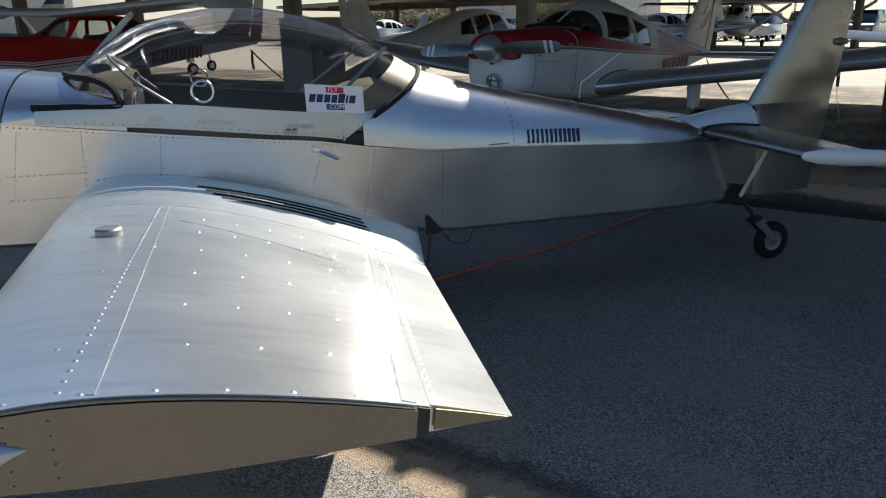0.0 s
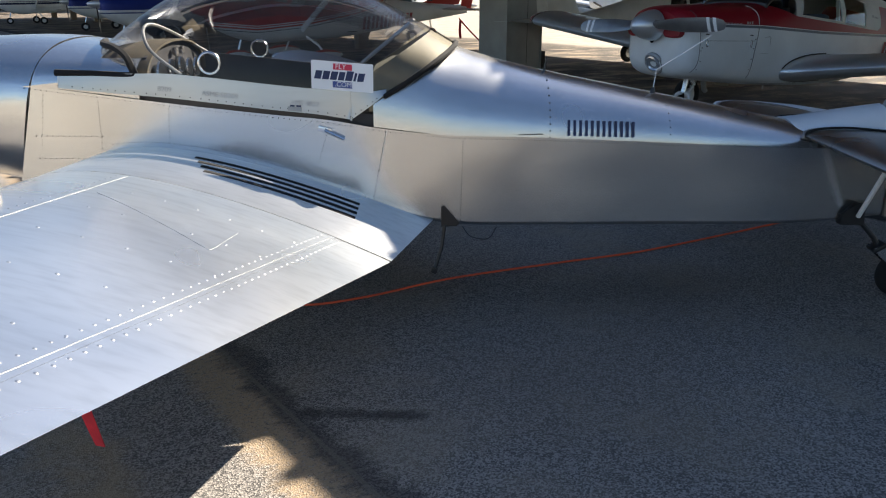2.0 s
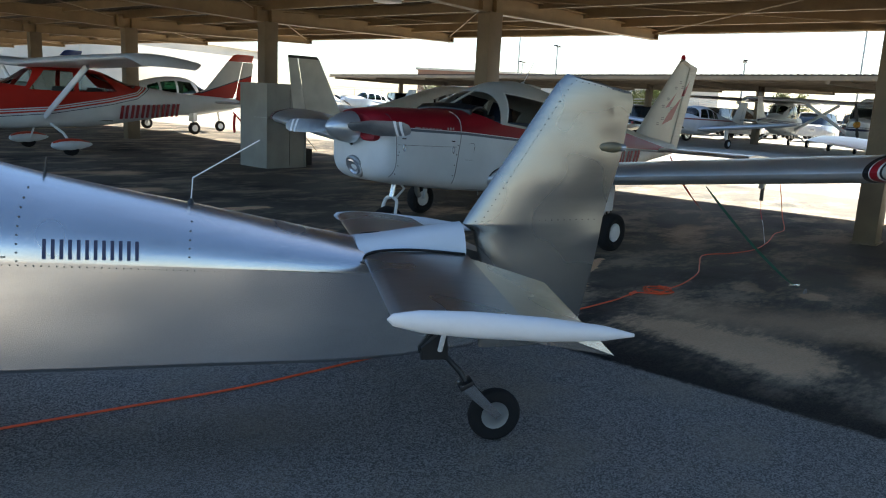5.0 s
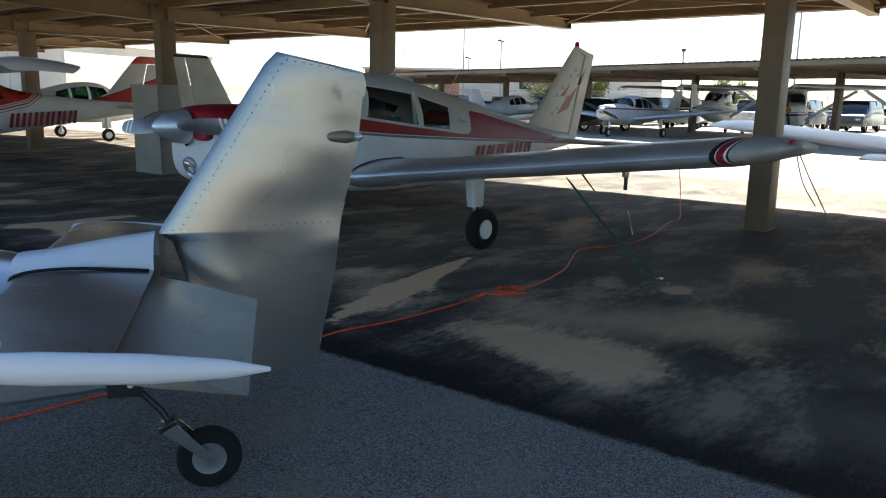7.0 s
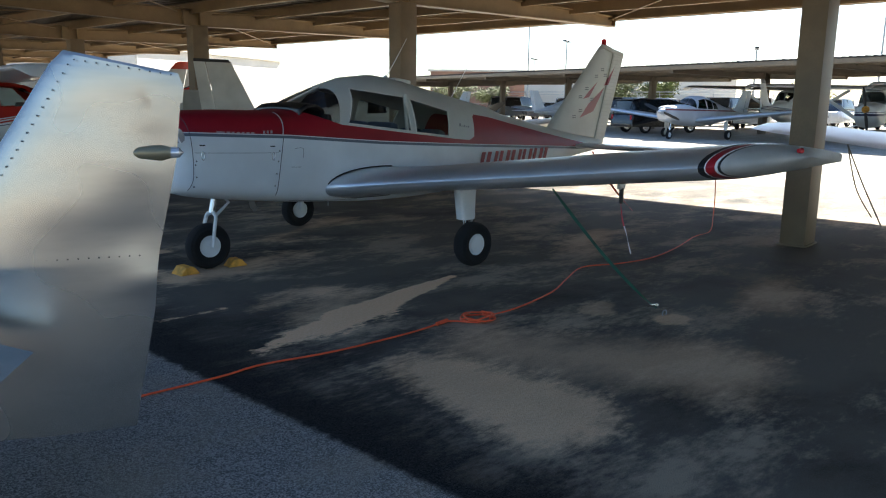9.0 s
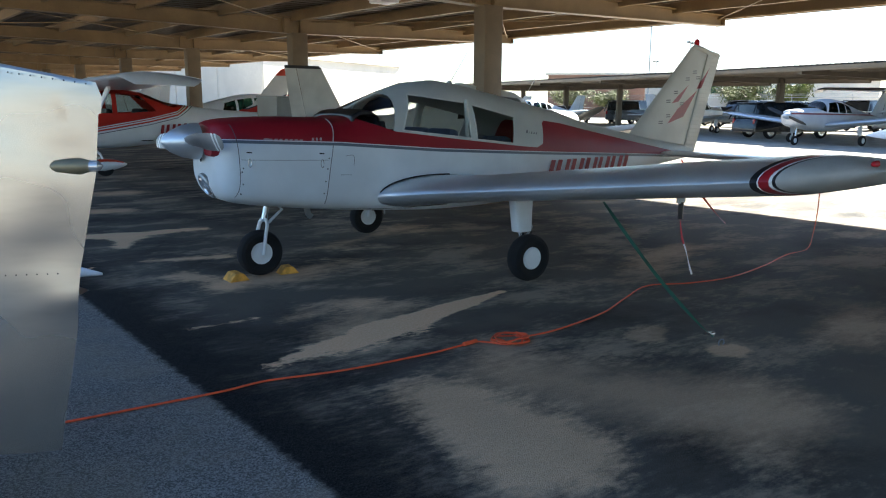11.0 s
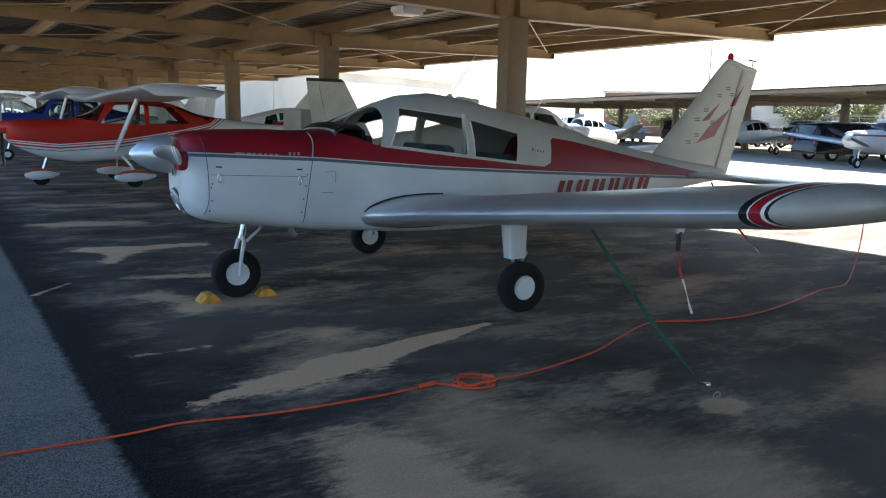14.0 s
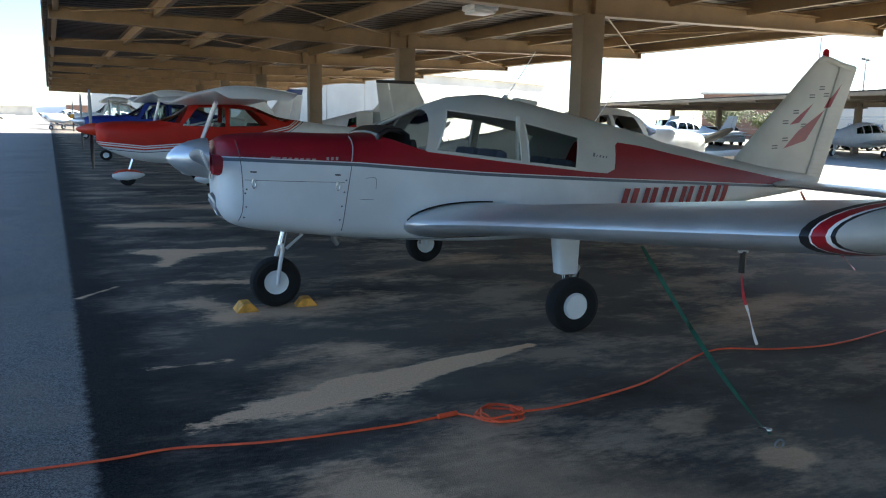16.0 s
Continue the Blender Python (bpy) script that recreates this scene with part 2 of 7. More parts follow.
    apron = mixc(nodes, links, calc(nodes, links, "MULTIPLY", rise(nodes, links, sharp, 0.56, 0.74), 0.35), apron, (0.15, 0.143, 0.136))

    def drift(ax, ay, ra, bx, by, rb, edge, wild):
        """Cover of a blown drift between two points, with its half widths there, soft edge and raggedness."""
        length = math.hypot(bx - ax, by - ay)
        c, q = (bx - ax) / length, (by - ay) / length
        u = along((c, q, 0), (ax, ay, 0))
        k = calc(nodes, links, "DIVIDE", u, length, True)
        du = calc(nodes, links, "SUBTRACT", u, calc(nodes, links, "MULTIPLY", k, length))
        v = along((-q, c, 0), (ax, ay, 0))
        d = calc(nodes, links, "SQRT", calc(nodes, links, "ADD", calc(nodes, links, "MULTIPLY", du, du), calc(nodes, links, "MULTIPLY", v, v)))
        half = calc(nodes, links, "MULTIPLY_ADD", k, rb - ra)
        half.node.inputs[2].default_value = ra
        d = calc(nodes, links, "SUBTRACT", d, half)
        d = calc(nodes, links, "ADD", d, calc(nodes, links, "MULTIPLY", calc(nodes, links, "SUBTRACT", ragged, 0.5), -wild))
        return rise(nodes, links, d, edge, -edge)

    sand = mixc(nodes, links, rise(nodes, links, sharp, 0.3, 0.7), (0.80, 0.51, 0.30), (0.92, 0.63, 0.405))
    for args, amount in SAND:
        apron = mixc(nodes, links, calc(nodes, links, "MULTIPLY", drift(*args), amount), apron, sand)
    # beyond the shed: pale worn pavement
    pale = mixc(nodes, links, rise(nodes, links, n_mid, 0.35, 0.7), (0.36, 0.33, 0.275), (0.48, 0.44, 0.38))
    pale = mixc(nodes, links, calc(nodes, links, "MULTIPLY", rise(nodes, links, sep.outputs[2], 0.5, 1.0), 0.3), pale, (0.30, 0.27, 0.23))
    crack = nodes.new("ShaderNodeTexVoronoi")
    crack.feature = "DISTANCE_TO_EDGE"
    crack.inputs["Scale"].default_value = 0.55
    links.new(pos, crack.inputs["Vector"])
    pale = mixc(nodes, links, calc(nodes, links, "MULTIPLY", rise(nodes, links, crack.outputs[0], 0.03, 0.005), 0.35), pale, (0.5, 0.46, 0.4))
    field = mixc(nodes, links, 1.0, pale, pale)
    field.node.blend_type = "MULTIPLY"
    for link in list(field.node.inputs[7].links):
        links.remove(link)
    field.node.inputs[7].default_value = (1.05, 1.0, 0.93, 1)
    wob = calc(nodes, links, "MULTIPLY", calc(nodes, links, "SUBTRACT", n_mid, 0.5), 0.35)
    r_w = calc(nodes, links, "ADD", r, wob)
    wob_s = calc(nodes, links, "ADD", r, calc(nodes, links, "MULTIPLY", calc(nodes, links, "SUBTRACT", n_fine, 0.5), 0.09))
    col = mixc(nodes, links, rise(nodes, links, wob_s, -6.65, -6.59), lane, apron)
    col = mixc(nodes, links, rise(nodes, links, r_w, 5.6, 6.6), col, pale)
    # the sunny taxi lane and fields on the other side
    col = mixc(nodes, links, rise(nodes, links, r_w, -14.5, -18.5), col, field)
    # blown sand along an old joint of the lane, with a thin pale line and a dark stain beside it
    rag = calc(nodes, links, "ADD", r, calc(nodes, links, "MULTIPLY", calc(nodes, links, "SUBTRACT", ragged, 0.5), 0.5))
    stripe_w = calc(nodes, links, "ABSOLUTE", calc(nodes, links, "ADD", rag, 11.17))
    stripe = calc(nodes, links, "MULTIPLY", rise(nodes, links, stripe_w, 0.16, 0.05), rise(nodes, links, sharp, 0.25, 0.55))
    col = mixc(nodes, links, calc(nodes, links, "MULTIPLY", stripe, 0.85), col, (0.40, 0.30, 0.195))
    second = calc(nodes, links, "MULTIPLY", rise(nodes, links, calc(nodes, links, "ABSOLUTE", calc(nodes, links, "ADD", rag, 11.77)), 0.16, 0.05), rise(nodes, links, n_mid, 0.4, 0.6))
    col = mixc(nodes, links, calc(nodes, links, "MULTIPLY", second, 0.6), col, (0.36, 0.28, 0.18))
    dark_w = calc(nodes, links, "ABSOLUTE", calc(nodes, links, "ADD", rag, 11.03))
    col = mixc(nodes, links, calc(nodes, links, "MULTIPLY", rise(nodes, links, dark_w, 0.10, 0.02), 0.6), col, (0.03, 0.03, 0.032))
    line_w = calc(nodes, links, "ABSOLUTE", calc(nodes, links, "ADD", r, 11.05))
    col = mixc(nodes, links, calc(nodes, links, "MULTIPLY", rise(nodes, links, line_w, 0.012, 0.006), 0.5), col, (0.2, 0.18, 0.15))
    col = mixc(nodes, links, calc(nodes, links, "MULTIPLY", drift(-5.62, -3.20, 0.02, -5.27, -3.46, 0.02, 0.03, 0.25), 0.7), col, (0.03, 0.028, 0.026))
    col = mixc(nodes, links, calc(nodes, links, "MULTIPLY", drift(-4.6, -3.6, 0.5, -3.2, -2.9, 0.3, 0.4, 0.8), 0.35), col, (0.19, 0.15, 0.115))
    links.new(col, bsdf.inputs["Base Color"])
    rr = calc(nodes, links, "MULTIPLY_ADD", n_mid, 0.2)
    rr.node.inputs[2].default_value = 0.68
    links.new(rr, bsdf.inputs["Roughness"])
    bsdf.inputs["Specular IOR Level"].default_value = 0.12
    hgt = calc(nodes, links, "ADD", calc(nodes, links, "MULTIPLY", vor.outputs["Distance"], 0.6), n_fine)
    relief(nodes, links, bsdf, hgt, 0.7, 0.007)
    return m


# two ends with half widths, soft edge, raggedness; strength
SAND = [
    ((-0.85, -2.36, 0.06, 0.25, -2.13, 0.17, 0.03, 0.7), 1.0),
    ((0.05, -2.12, 0.20, 1.45, -1.71, 0.03, 0.012, 0.22), 1.0),
    ((-0.1, -2.0, 0.25, 0.3, -1.75, 0.2, 0.25, 1.6), 0.55),
    ((-1.02, -1.41, 0.04, -0.54, -1.39, 0.055, 0.02, 0.5), 0.9),
    ((-0.3, -1.5, 0.10, 0.3, -1.3, 0.10, 0.15, 1.4), 0.5),
    ((-0.25, -3.35, 0.26, -0.2, -4.1, 0.33, 0.13, 1.1), 0.75),
    ((0.3, -3.3, 0.30, 0.9, -4.3, 0.50, 0.30, 1.4), 0.5),
    ((-0.82, 2.8, 0.20, 0.35, 2.75, 0.07, 0.04, 0.8), 0.95),
    ((-0.76, 1.95, 0.04, -0.62, 2.5, 0.22, 0.05, 0.8), 0.95),
    ((-1.49, 0.71, 0.02, -1.21, 1.08, 0.03, 0.02, 0.2), 0.8),
    ((-0.68, 1.12, 0.07, -0.05, 0.95, 0.10, 0.06, 0.9), 0.8),
    ((-0.58, 0.35, 0.10, -0.40, -0.25, 0.12, 0.10, 1.2), 0.6),
    ((-1.3, 5.2, 0.15, -0.2, 5.0, 0.2, 0.15, 1.2), 0.7),
    ((-1.1, 7.6, 0.2, 0.4, 7.2, 0.2, 0.2, 1.2), 0.6),
    ((-0.3, -0.3, 0.20, 0.9, 0.1, 0.12, 0.20, 1.5), 0.5),
    ((1.2, 0.9, 0.15, 2.6, 1.6, 0.15, 0.20, 1.5), 0.5),
    ((1.50, -3.20, 0.12, 1.66, -3.15, 0.09, 0.05, 0.5), 0.3),
    ((1.66, -3.70, 0.10, 1.73, -3.70, 0.09, 0.03, 0.3), 0.6),
    ((2.6, -4.0, 0.2, 3.4, -3.6, 0.2, 0.25, 1.3), 0.4),
    ((3.2, -1.6, 0.1, 4.4, -1.2, 0.2, 0.20, 1.3), 0.45),
    ((-3.4, -3.9, 0.15, -2.6, -4.6, 0.1, 0.20, 1.0), 0.35),
]


# ---- mesh helpers ----
def part(name, bm, material, parent=None, label="", smooth=35):
    me = bpy.data.meshes.new(name)
    bm.normal_update()
    bm.to_mesh(me)
    bm.free()
    me.materials.append(material)
    if smooth:
        me.polygons.foreach_set("use_smooth", [True] * len(me.polygons))
        me.set_sharp_from_angle(angle=radians(smooth))
    ob = new(name, me)
    if parent:
        ob.parent = parent
    if label:
        ob["label"] = label
    return ob


def thicken(ob, depth):
    """Give a sheet its thickness, with crisp rims."""
    ob.modifiers.new("thickness", "SOLIDIFY").thickness = depth
    ob.modifiers.new("crisp", "EDGE_SPLIT").split_angle = radians(40)


def thing(name, label, category, m=Matrix(), group="", kind=""):
    ob = new(name)
    ob.empty_display_size = 0.2
    ob.matrix_basis = m
    return tagged(ob, label, category, group, kind)


def loft(rings, closed=True, cap=True, bm=None):
    bm = bm or bmesh.new()
    rows = [[bm.verts.new(p) for p in ring] for ring in rings]
    for a, b in zip(rows, rows[1:]):
        n = len(a)
        for i in range(n if closed else n - 1):
            j = (i + 1) % n
            try:
                bm.faces.new((a[i], a[j], b[j], b[i]))
            except ValueError:
                pass
    if cap and closed:
        for ring in (rows[0], rows[-1]):
            try:
                bm.faces.new(ring)
            except ValueError:
                pass
    bmesh.ops.remove_doubles(bm, verts=bm.verts, dist=1e-5)
    bmesh.ops.recalc_face_normals(bm, faces=bm.faces)
    return bm


def box(size, at=(0, 0, 0), turn=(0, 0, 0), bevel=0.0, bm=None):
    own = bmesh.new()
    bmesh.ops.create_cube(own, size=1, matrix=Matrix.Diagonal((*size, 1)))
    if bevel:
        bmesh.ops.bevel(own, geom=own.edges[:], offset=bevel, segments=2, affect="EDGES", profile=0.6)
    own.transform(pose(*at, *turn))
    return join(bm, own)


def join(bm, own):
    if bm is None:
        return own
    me = bpy.data.meshes.new("tmp")
    own.to_mesh(me)
    own.free()
    bm.from_mesh(me)
    bpy.data.meshes.remove(me)
    return bm


def tube(points, radius, sides=8, bm=None, radius_end=None, flat=1.0):
    pts = [Vector(p) for p in points]
    rings = []
    side = None
    for i, p in enumerate(pts):
        d = (pts[min(i + 1, len(pts) - 1)] - pts[max(i - 1, 0)]).normalized()
        if side is None:
            side = d.orthogonal().normalized() if abs(d.z) > 0.95 else d.cross(Vector((0, 0, 1))).normalized()
        side = (side - d * side.dot(d)).normalized()
        up = side.cross(d)
        r = radius if radius_end is None else radius + (radius_end - radius) * i / max(1, len(pts) - 1)
        rings.append([p + (side * math.cos(a) * flat + up * math.sin(a)) * r for a in [2 * math.pi * k / sides for k in range(sides)]])
    return join(bm, loft(rings))


def smooth_line(points, steps=8):
    pts = [Vector(p) for p in points]
    out = []
    for i in range(len(pts) - 1):
        p0, p1, p2, p3 = pts[max(i - 1, 0)], pts[i], pts[i + 1], pts[min(i + 2, len(pts) - 1)]
        for k in range(steps):
            t = k / steps
            out.append(0.5 * ((2 * p1) + (p2 - p0) * t + (2 * p0 - 5 * p1 + 4 * p2 - p3) * t * t + (3 * p1 - p0 - 3 * p2 + p3) * t ** 3))
    return out + [pts[-1]]


def revolve(profile, sides=24, m=Matrix(), bm=None):
    """Profile of (along x, radius) turned round x, then placed by m."""
    rings = [[m @ Vector((x, max(r, 1e-4) * math.cos(a), max(r, 1e-4) * math.sin(a))) for a in [2 * math.pi * k / sides for k in range(sides)]] for x, r in profile]
    return join(bm, loft(rings))


def slab(outline, thick, axis="y", at=0.0, bm=None, bevel=0.0):
    """A plate with the given outline: (x, z) pairs for axis y, (x, y) for z, (y, z) for x."""
    own = bmesh.new()
    def place(a, b, c):
        return {"y": (a, c, b), "z": (a, b, c), "x": (c, a, b)}[axis]
    lo = [own.verts.new(place(a, b, at - thick / 2)) for a, b in outline]
    hi = [own.verts.new(place(a, b, at + thick / 2)) for a, b in outline]
    own.faces.new(lo)
    own.faces.new(hi)
    n = len(lo)
    for i in range(n):
        own.faces.new((lo[i], lo[(i + 1) % n], hi[(i + 1) % n], hi[i]))
    bmesh.ops.recalc_face_normals(own, faces=own.faces)
    if bevel:
        bmesh.ops.bevel(own, geom=own.edges[:], offset=bevel, segments=2, affect="EDGES")
    return join(bm, own)


def foil(chord, thick, camber=0.02, count=14, lo=0.0, hi=1.0):
    """Closed aerofoil outline (x, z), nose at 0, from hi round the nose back to hi; lo and hi cut it at parts of the chord."""
    def half(x):
        return 5 * thick * (0.2969 * math.sqrt(x) - 0.126 * x - 0.3516 * x * x + 0.2843 * x ** 3 - 0.1036 * x ** 4)
    def mean(x):
        p = 0.4
        return camber / p ** 2 * (2 * p * x - x * x) if x < p else camber / (1 - p) ** 2 * (1 - 2 * p + 2 * p * x - x * x)
    xs = [lo + (hi - lo) * (1 - math.cos(math.pi * k / count)) / 2 for k in range(count + 1)] if lo == 0 else [lo + (hi - lo) * k / count for k in range(count + 1)]
    up = [(x, mean(x) + half(x)) for x in reversed(xs)]
    down = [(x, mean(x) - half(x)) for x in (xs[1:] if lo == 0 else xs)]
    return [(x * chord, z * chord) for x, z in up + down]


def wing(sections, thick=0.14, camber=0.02, lo=0.0, hi=1.0, count=14, bm=None):
    """Sections: (y, nose x, nose z, tail x, tail z[, thickness])."""
    rings = []
    for y, x0, z0, x1, z1, *tk in sections:
        chord = math.hypot(x1 - x0, z1 - z0)
        c, s = (x1 - x0) / chord, (z1 - z0) / chord
        rings.append([Vector((x0 + x * c - z * s, y, z0 + x * s + z * c)) for x, z in foil(chord, tk[0] if tk else thick, camber, count, lo, hi)])
    return join(bm, loft(rings))


def between(a, b, t):
    return tuple(p + (q - p) * t for p, q in zip(a, b))


def oval(x, bottom, mid, top, half, n_low=3.0, n_up=2.2, count=32, y0=0.0):
    """A body section at x: widest (half) at mid, squarish by the two exponents."""
    ring = []
    for k in range(count):
        a = 2 * math.pi * k / count
        c, s = math.cos(a), math.sin(a)
        n = n_up if s >= 0 else n_low
        h = (top - mid) if s >= 0 else (mid - bottom)
        ring.append(Vector((x, y0 + half * math.copysign(abs(c) ** (2 / n), c), mid + h * math.copysign(abs(s) ** (2 / n), s))))
    return ring


def stations(rows, steps=4):
    """Rows of numbers filled in smoothly."""
    out = []
    for i in range(len(rows) - 1):
        p0, p1, p2, p3 = [np.array(rows[min(max(j, 0), len(rows) - 1)], float) for j in (i - 1, i, i + 1, i + 2)]
        for k in range(steps):
            t = k / steps
            out.append(0.5 * ((2 * p1) + (p2 - p0) * t + (2 * p0 - 5 * p1 + 4 * p2 - p3) * t * t + (3 * p1 - p0 - 3 * p2 + p3) * t ** 3))
    return out + [np.array(rows[-1], float)]


def cut_out(bm, outline, keep_side=0):
    """Cut a convex outline (x, z) through the sides of a body; keep_side 1 or -1 cuts that side alone."""
    cx = sum(p[0] for p in outline) / len(outline)
    cz = sum(p[1] for p in outline) / len(outline)
    edges = []
    for (x0, z0), (x1, z1) in zip(outline, outline[1:] + outline[:1]):
        nx, nz = z1 - z0, x0 - x1
        if nx * (cx - x0) + nz * (cz - z0) < 0:
            nx, nz = -nx, -nz
        edges.append((x0, z0, nx, nz))
    for x0, z0, nx, nz in edges:
        near = [f for f in bm.faces if min(v.co.x for v in f.verts) < max(p[0] for p in outline) + 0.05 and max(v.co.x for v in f.verts) > min(p[0] for p in outline) - 0.05 and max(v.co.z for v in f.verts) > min(p[1] for p in outline) - 0.05]
        geom = set(near)
        for f in near:
            geom.update(f.edges)
            geom.update(f.verts)
        bmesh.ops.bisect_plane(bm, geom=list(geom), plane_co=(x0, 0, z0), plane_no=(nx, 0, nz), dist=1e-6)
    gone = []
    for f in bm.faces:
        c = f.calc_center_median()
        if all(nx * (c.x - x0) + nz * (c.z - z0) > 0 for x0, z0, nx, nz in edges) and (not keep_side or c.y * keep_side > 0):
            gone.append(f)
    loose = [[], []]
    top = max(v.co.z for f in gone for v in f.verts) if gone else 0
    whole = any(abs(f.calc_center_median().y) < 0.12 for f in gone)
    for f in gone:
        loose[0 if whole or f.calc_center_median().y < 0 else 1].append([v.co.copy() for v in f.verts])
    bmesh.ops.delete(bm, geom=gone, context="FACES")
    pieces = []
    for faces in loose:
        if faces:
            own = bmesh.new()
            for pts in faces:
                own.faces.new([own.verts.new(p) for p in pts])
            bmesh.ops.remove_doubles(own, verts=own.verts, dist=1e-5)
            pieces.append(own)
    return pieces


def drop_crumbs(bm, least=40):
    """Remove small loose islands that a cut left behind."""
    seen, gone = set(), []
    for start in bm.faces:
        if start in seen:
            continue
        todo, island = [start], []
        seen.add(start)
        while todo:
            f = todo.pop()
            island.append(f)
            for e in f.edges:
                for g in e.link_faces:
                    if g not in seen:
                        seen.add(g)
                        todo.append(g)
        if len(island) < least:
            gone += island
    bmesh.ops.delete(bm, geom=gone, context="FACES")


def wheel(parent, at, radius, width, hub=0.5, hub_mat=None, axis_turn=(0, 0, 90), name="wheel", label="black rubber tyre on a pale rim"):
    """Tyre with a rim; its axle along y unless turned."""
    m = pose(*at, *axis_turn)
    w, r = width / 2, radius
    tyre = revolve([(-w * 0.6, r * hub), (-w * 0.9, r * 0.62), (-w, r * 0.78), (-w * 0.82, r * 0.92), (-w * 0.4, r * 0.99), (0, r), (w * 0.4, r * 0.99), (w * 0.82, r * 0.92), (w, r * 0.78), (w * 0.9, r * 0.62), (w * 0.6, r * hub)], 32, m)
    ob = part(name, tyre, M_BLACK, parent, label)
    rim = revolve([(-w * 0.66, 0), (-w * 0.66, r * 0.16), (-w * 0.63, r * 0.2), (-w * 0.6, r * 0.37), (-w * 0.72, r * (hub + 0.02)), (0, r * (hub + 0.03)), (w * 0.72, r * (hub + 0.02)), (w * 0.6, r * 0.37), (w * 0.63, r * 0.2), (w * 0.66, r * 0.16), (w * 0.66, 0)], 24, m)
    part("rim", rim, hub_mat or M_WHITE, ob, "pale metal rim")
    return ob


def marks(name, material, parent, start, step, up, sizes, thick=0.002, label=""):
    """A row of plain blocks in place of lettering: sizes are (width, height) with small gaps."""
    start, step, up = Vector(start), Vector(step).normalized(), Vector(up).normalized()
    out = step.cross(up).normalized() * thick
    x, ob = 0.0, None
    for wd, ht in sizes:
        if ht > 0:
            bm = bmesh.new()
            a, b = start + step * x, start + step * (x + wd)
            q = [a, b, b + up * ht, a + up * ht]
            vs = [bm.verts.new(p - out) for p in q] + [bm.verts.new(p + out) for p in q]
            for idx in ((0, 1, 2, 3), (7, 6, 5, 4), (0, 4, 5, 1), (1, 5, 6, 2), (2, 6, 7, 3), (3, 7, 4, 0)):
                bm.faces.new([vs[i] for i in idx])
            ob = part(name, bm, material, parent, label, smooth=0)
        x += wd
    return ob


def parked(x, y, turn):
    return Matrix.Translation((x, y, 0)) @ Matrix.Rotation(radians(turn), 4, "Z")


# ---- ground ----
def build_ground():
    bm = bmesh.new()
    xs = [-3500, -900, -250, -80, -30, -16, -10, -4, 0, 4, 8, 12, 18, 30, 60, 140, 500, 1500, 3500]
    grid = [[bm.verts.new((x, y, 0)) for x in xs] for y in xs]
    for a, b in zip(grid, grid[1:]):
        for i in range(len(xs) - 1):
            bm.faces.new((a[i], a[i + 1], b[i + 1], b[i]))
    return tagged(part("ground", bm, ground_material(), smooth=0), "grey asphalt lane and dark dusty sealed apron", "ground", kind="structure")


build_ground()


# ---- shade sheds ----
def shed_matrix(x, y):
    return Matrix.Translation((x, y, 0)) @ Matrix.Rotation(SHED_TURN, 4, "Z")


def wide_flange(x0, x1, z_low0, z_low1, z_top, width, y, bm=None):
    """A tapered I-beam along x."""
    web, fl = 0.012, 0.018
    own = bmesh.new()
    def quad_prism(y0, y1, za0, za1, zb0, zb1):
        v = [own.verts.new(p) for p in ((x0, y0, za0), (x1, y0, za1), (x1, y1, za1), (x0, y1, za0), (x0, y0, zb0), (x1, y0, zb1), (x1, y1, zb1), (x0, y1, zb0))]
        for idx in ((3, 2, 1, 0), (4, 5, 6, 7), (0, 1, 5, 4), (1, 2, 6, 5), (2, 3, 7, 6), (3, 0, 4, 7)):
            own.faces.new([v[i] for i in idx])
    quad_prism(y - width / 2, y + width / 2, z_low0, z_low1, z_low0 + fl, z_low1 + fl)
    quad_prism(y - width / 2, y + width / 2, z_top - fl, z_top - fl, z_top, z_top)
    quad_prism(y - web / 2, y + web / 2, z_low0 + fl, z_low1 + fl, z_top - fl, z_top - fl)
    return join(bm, own)


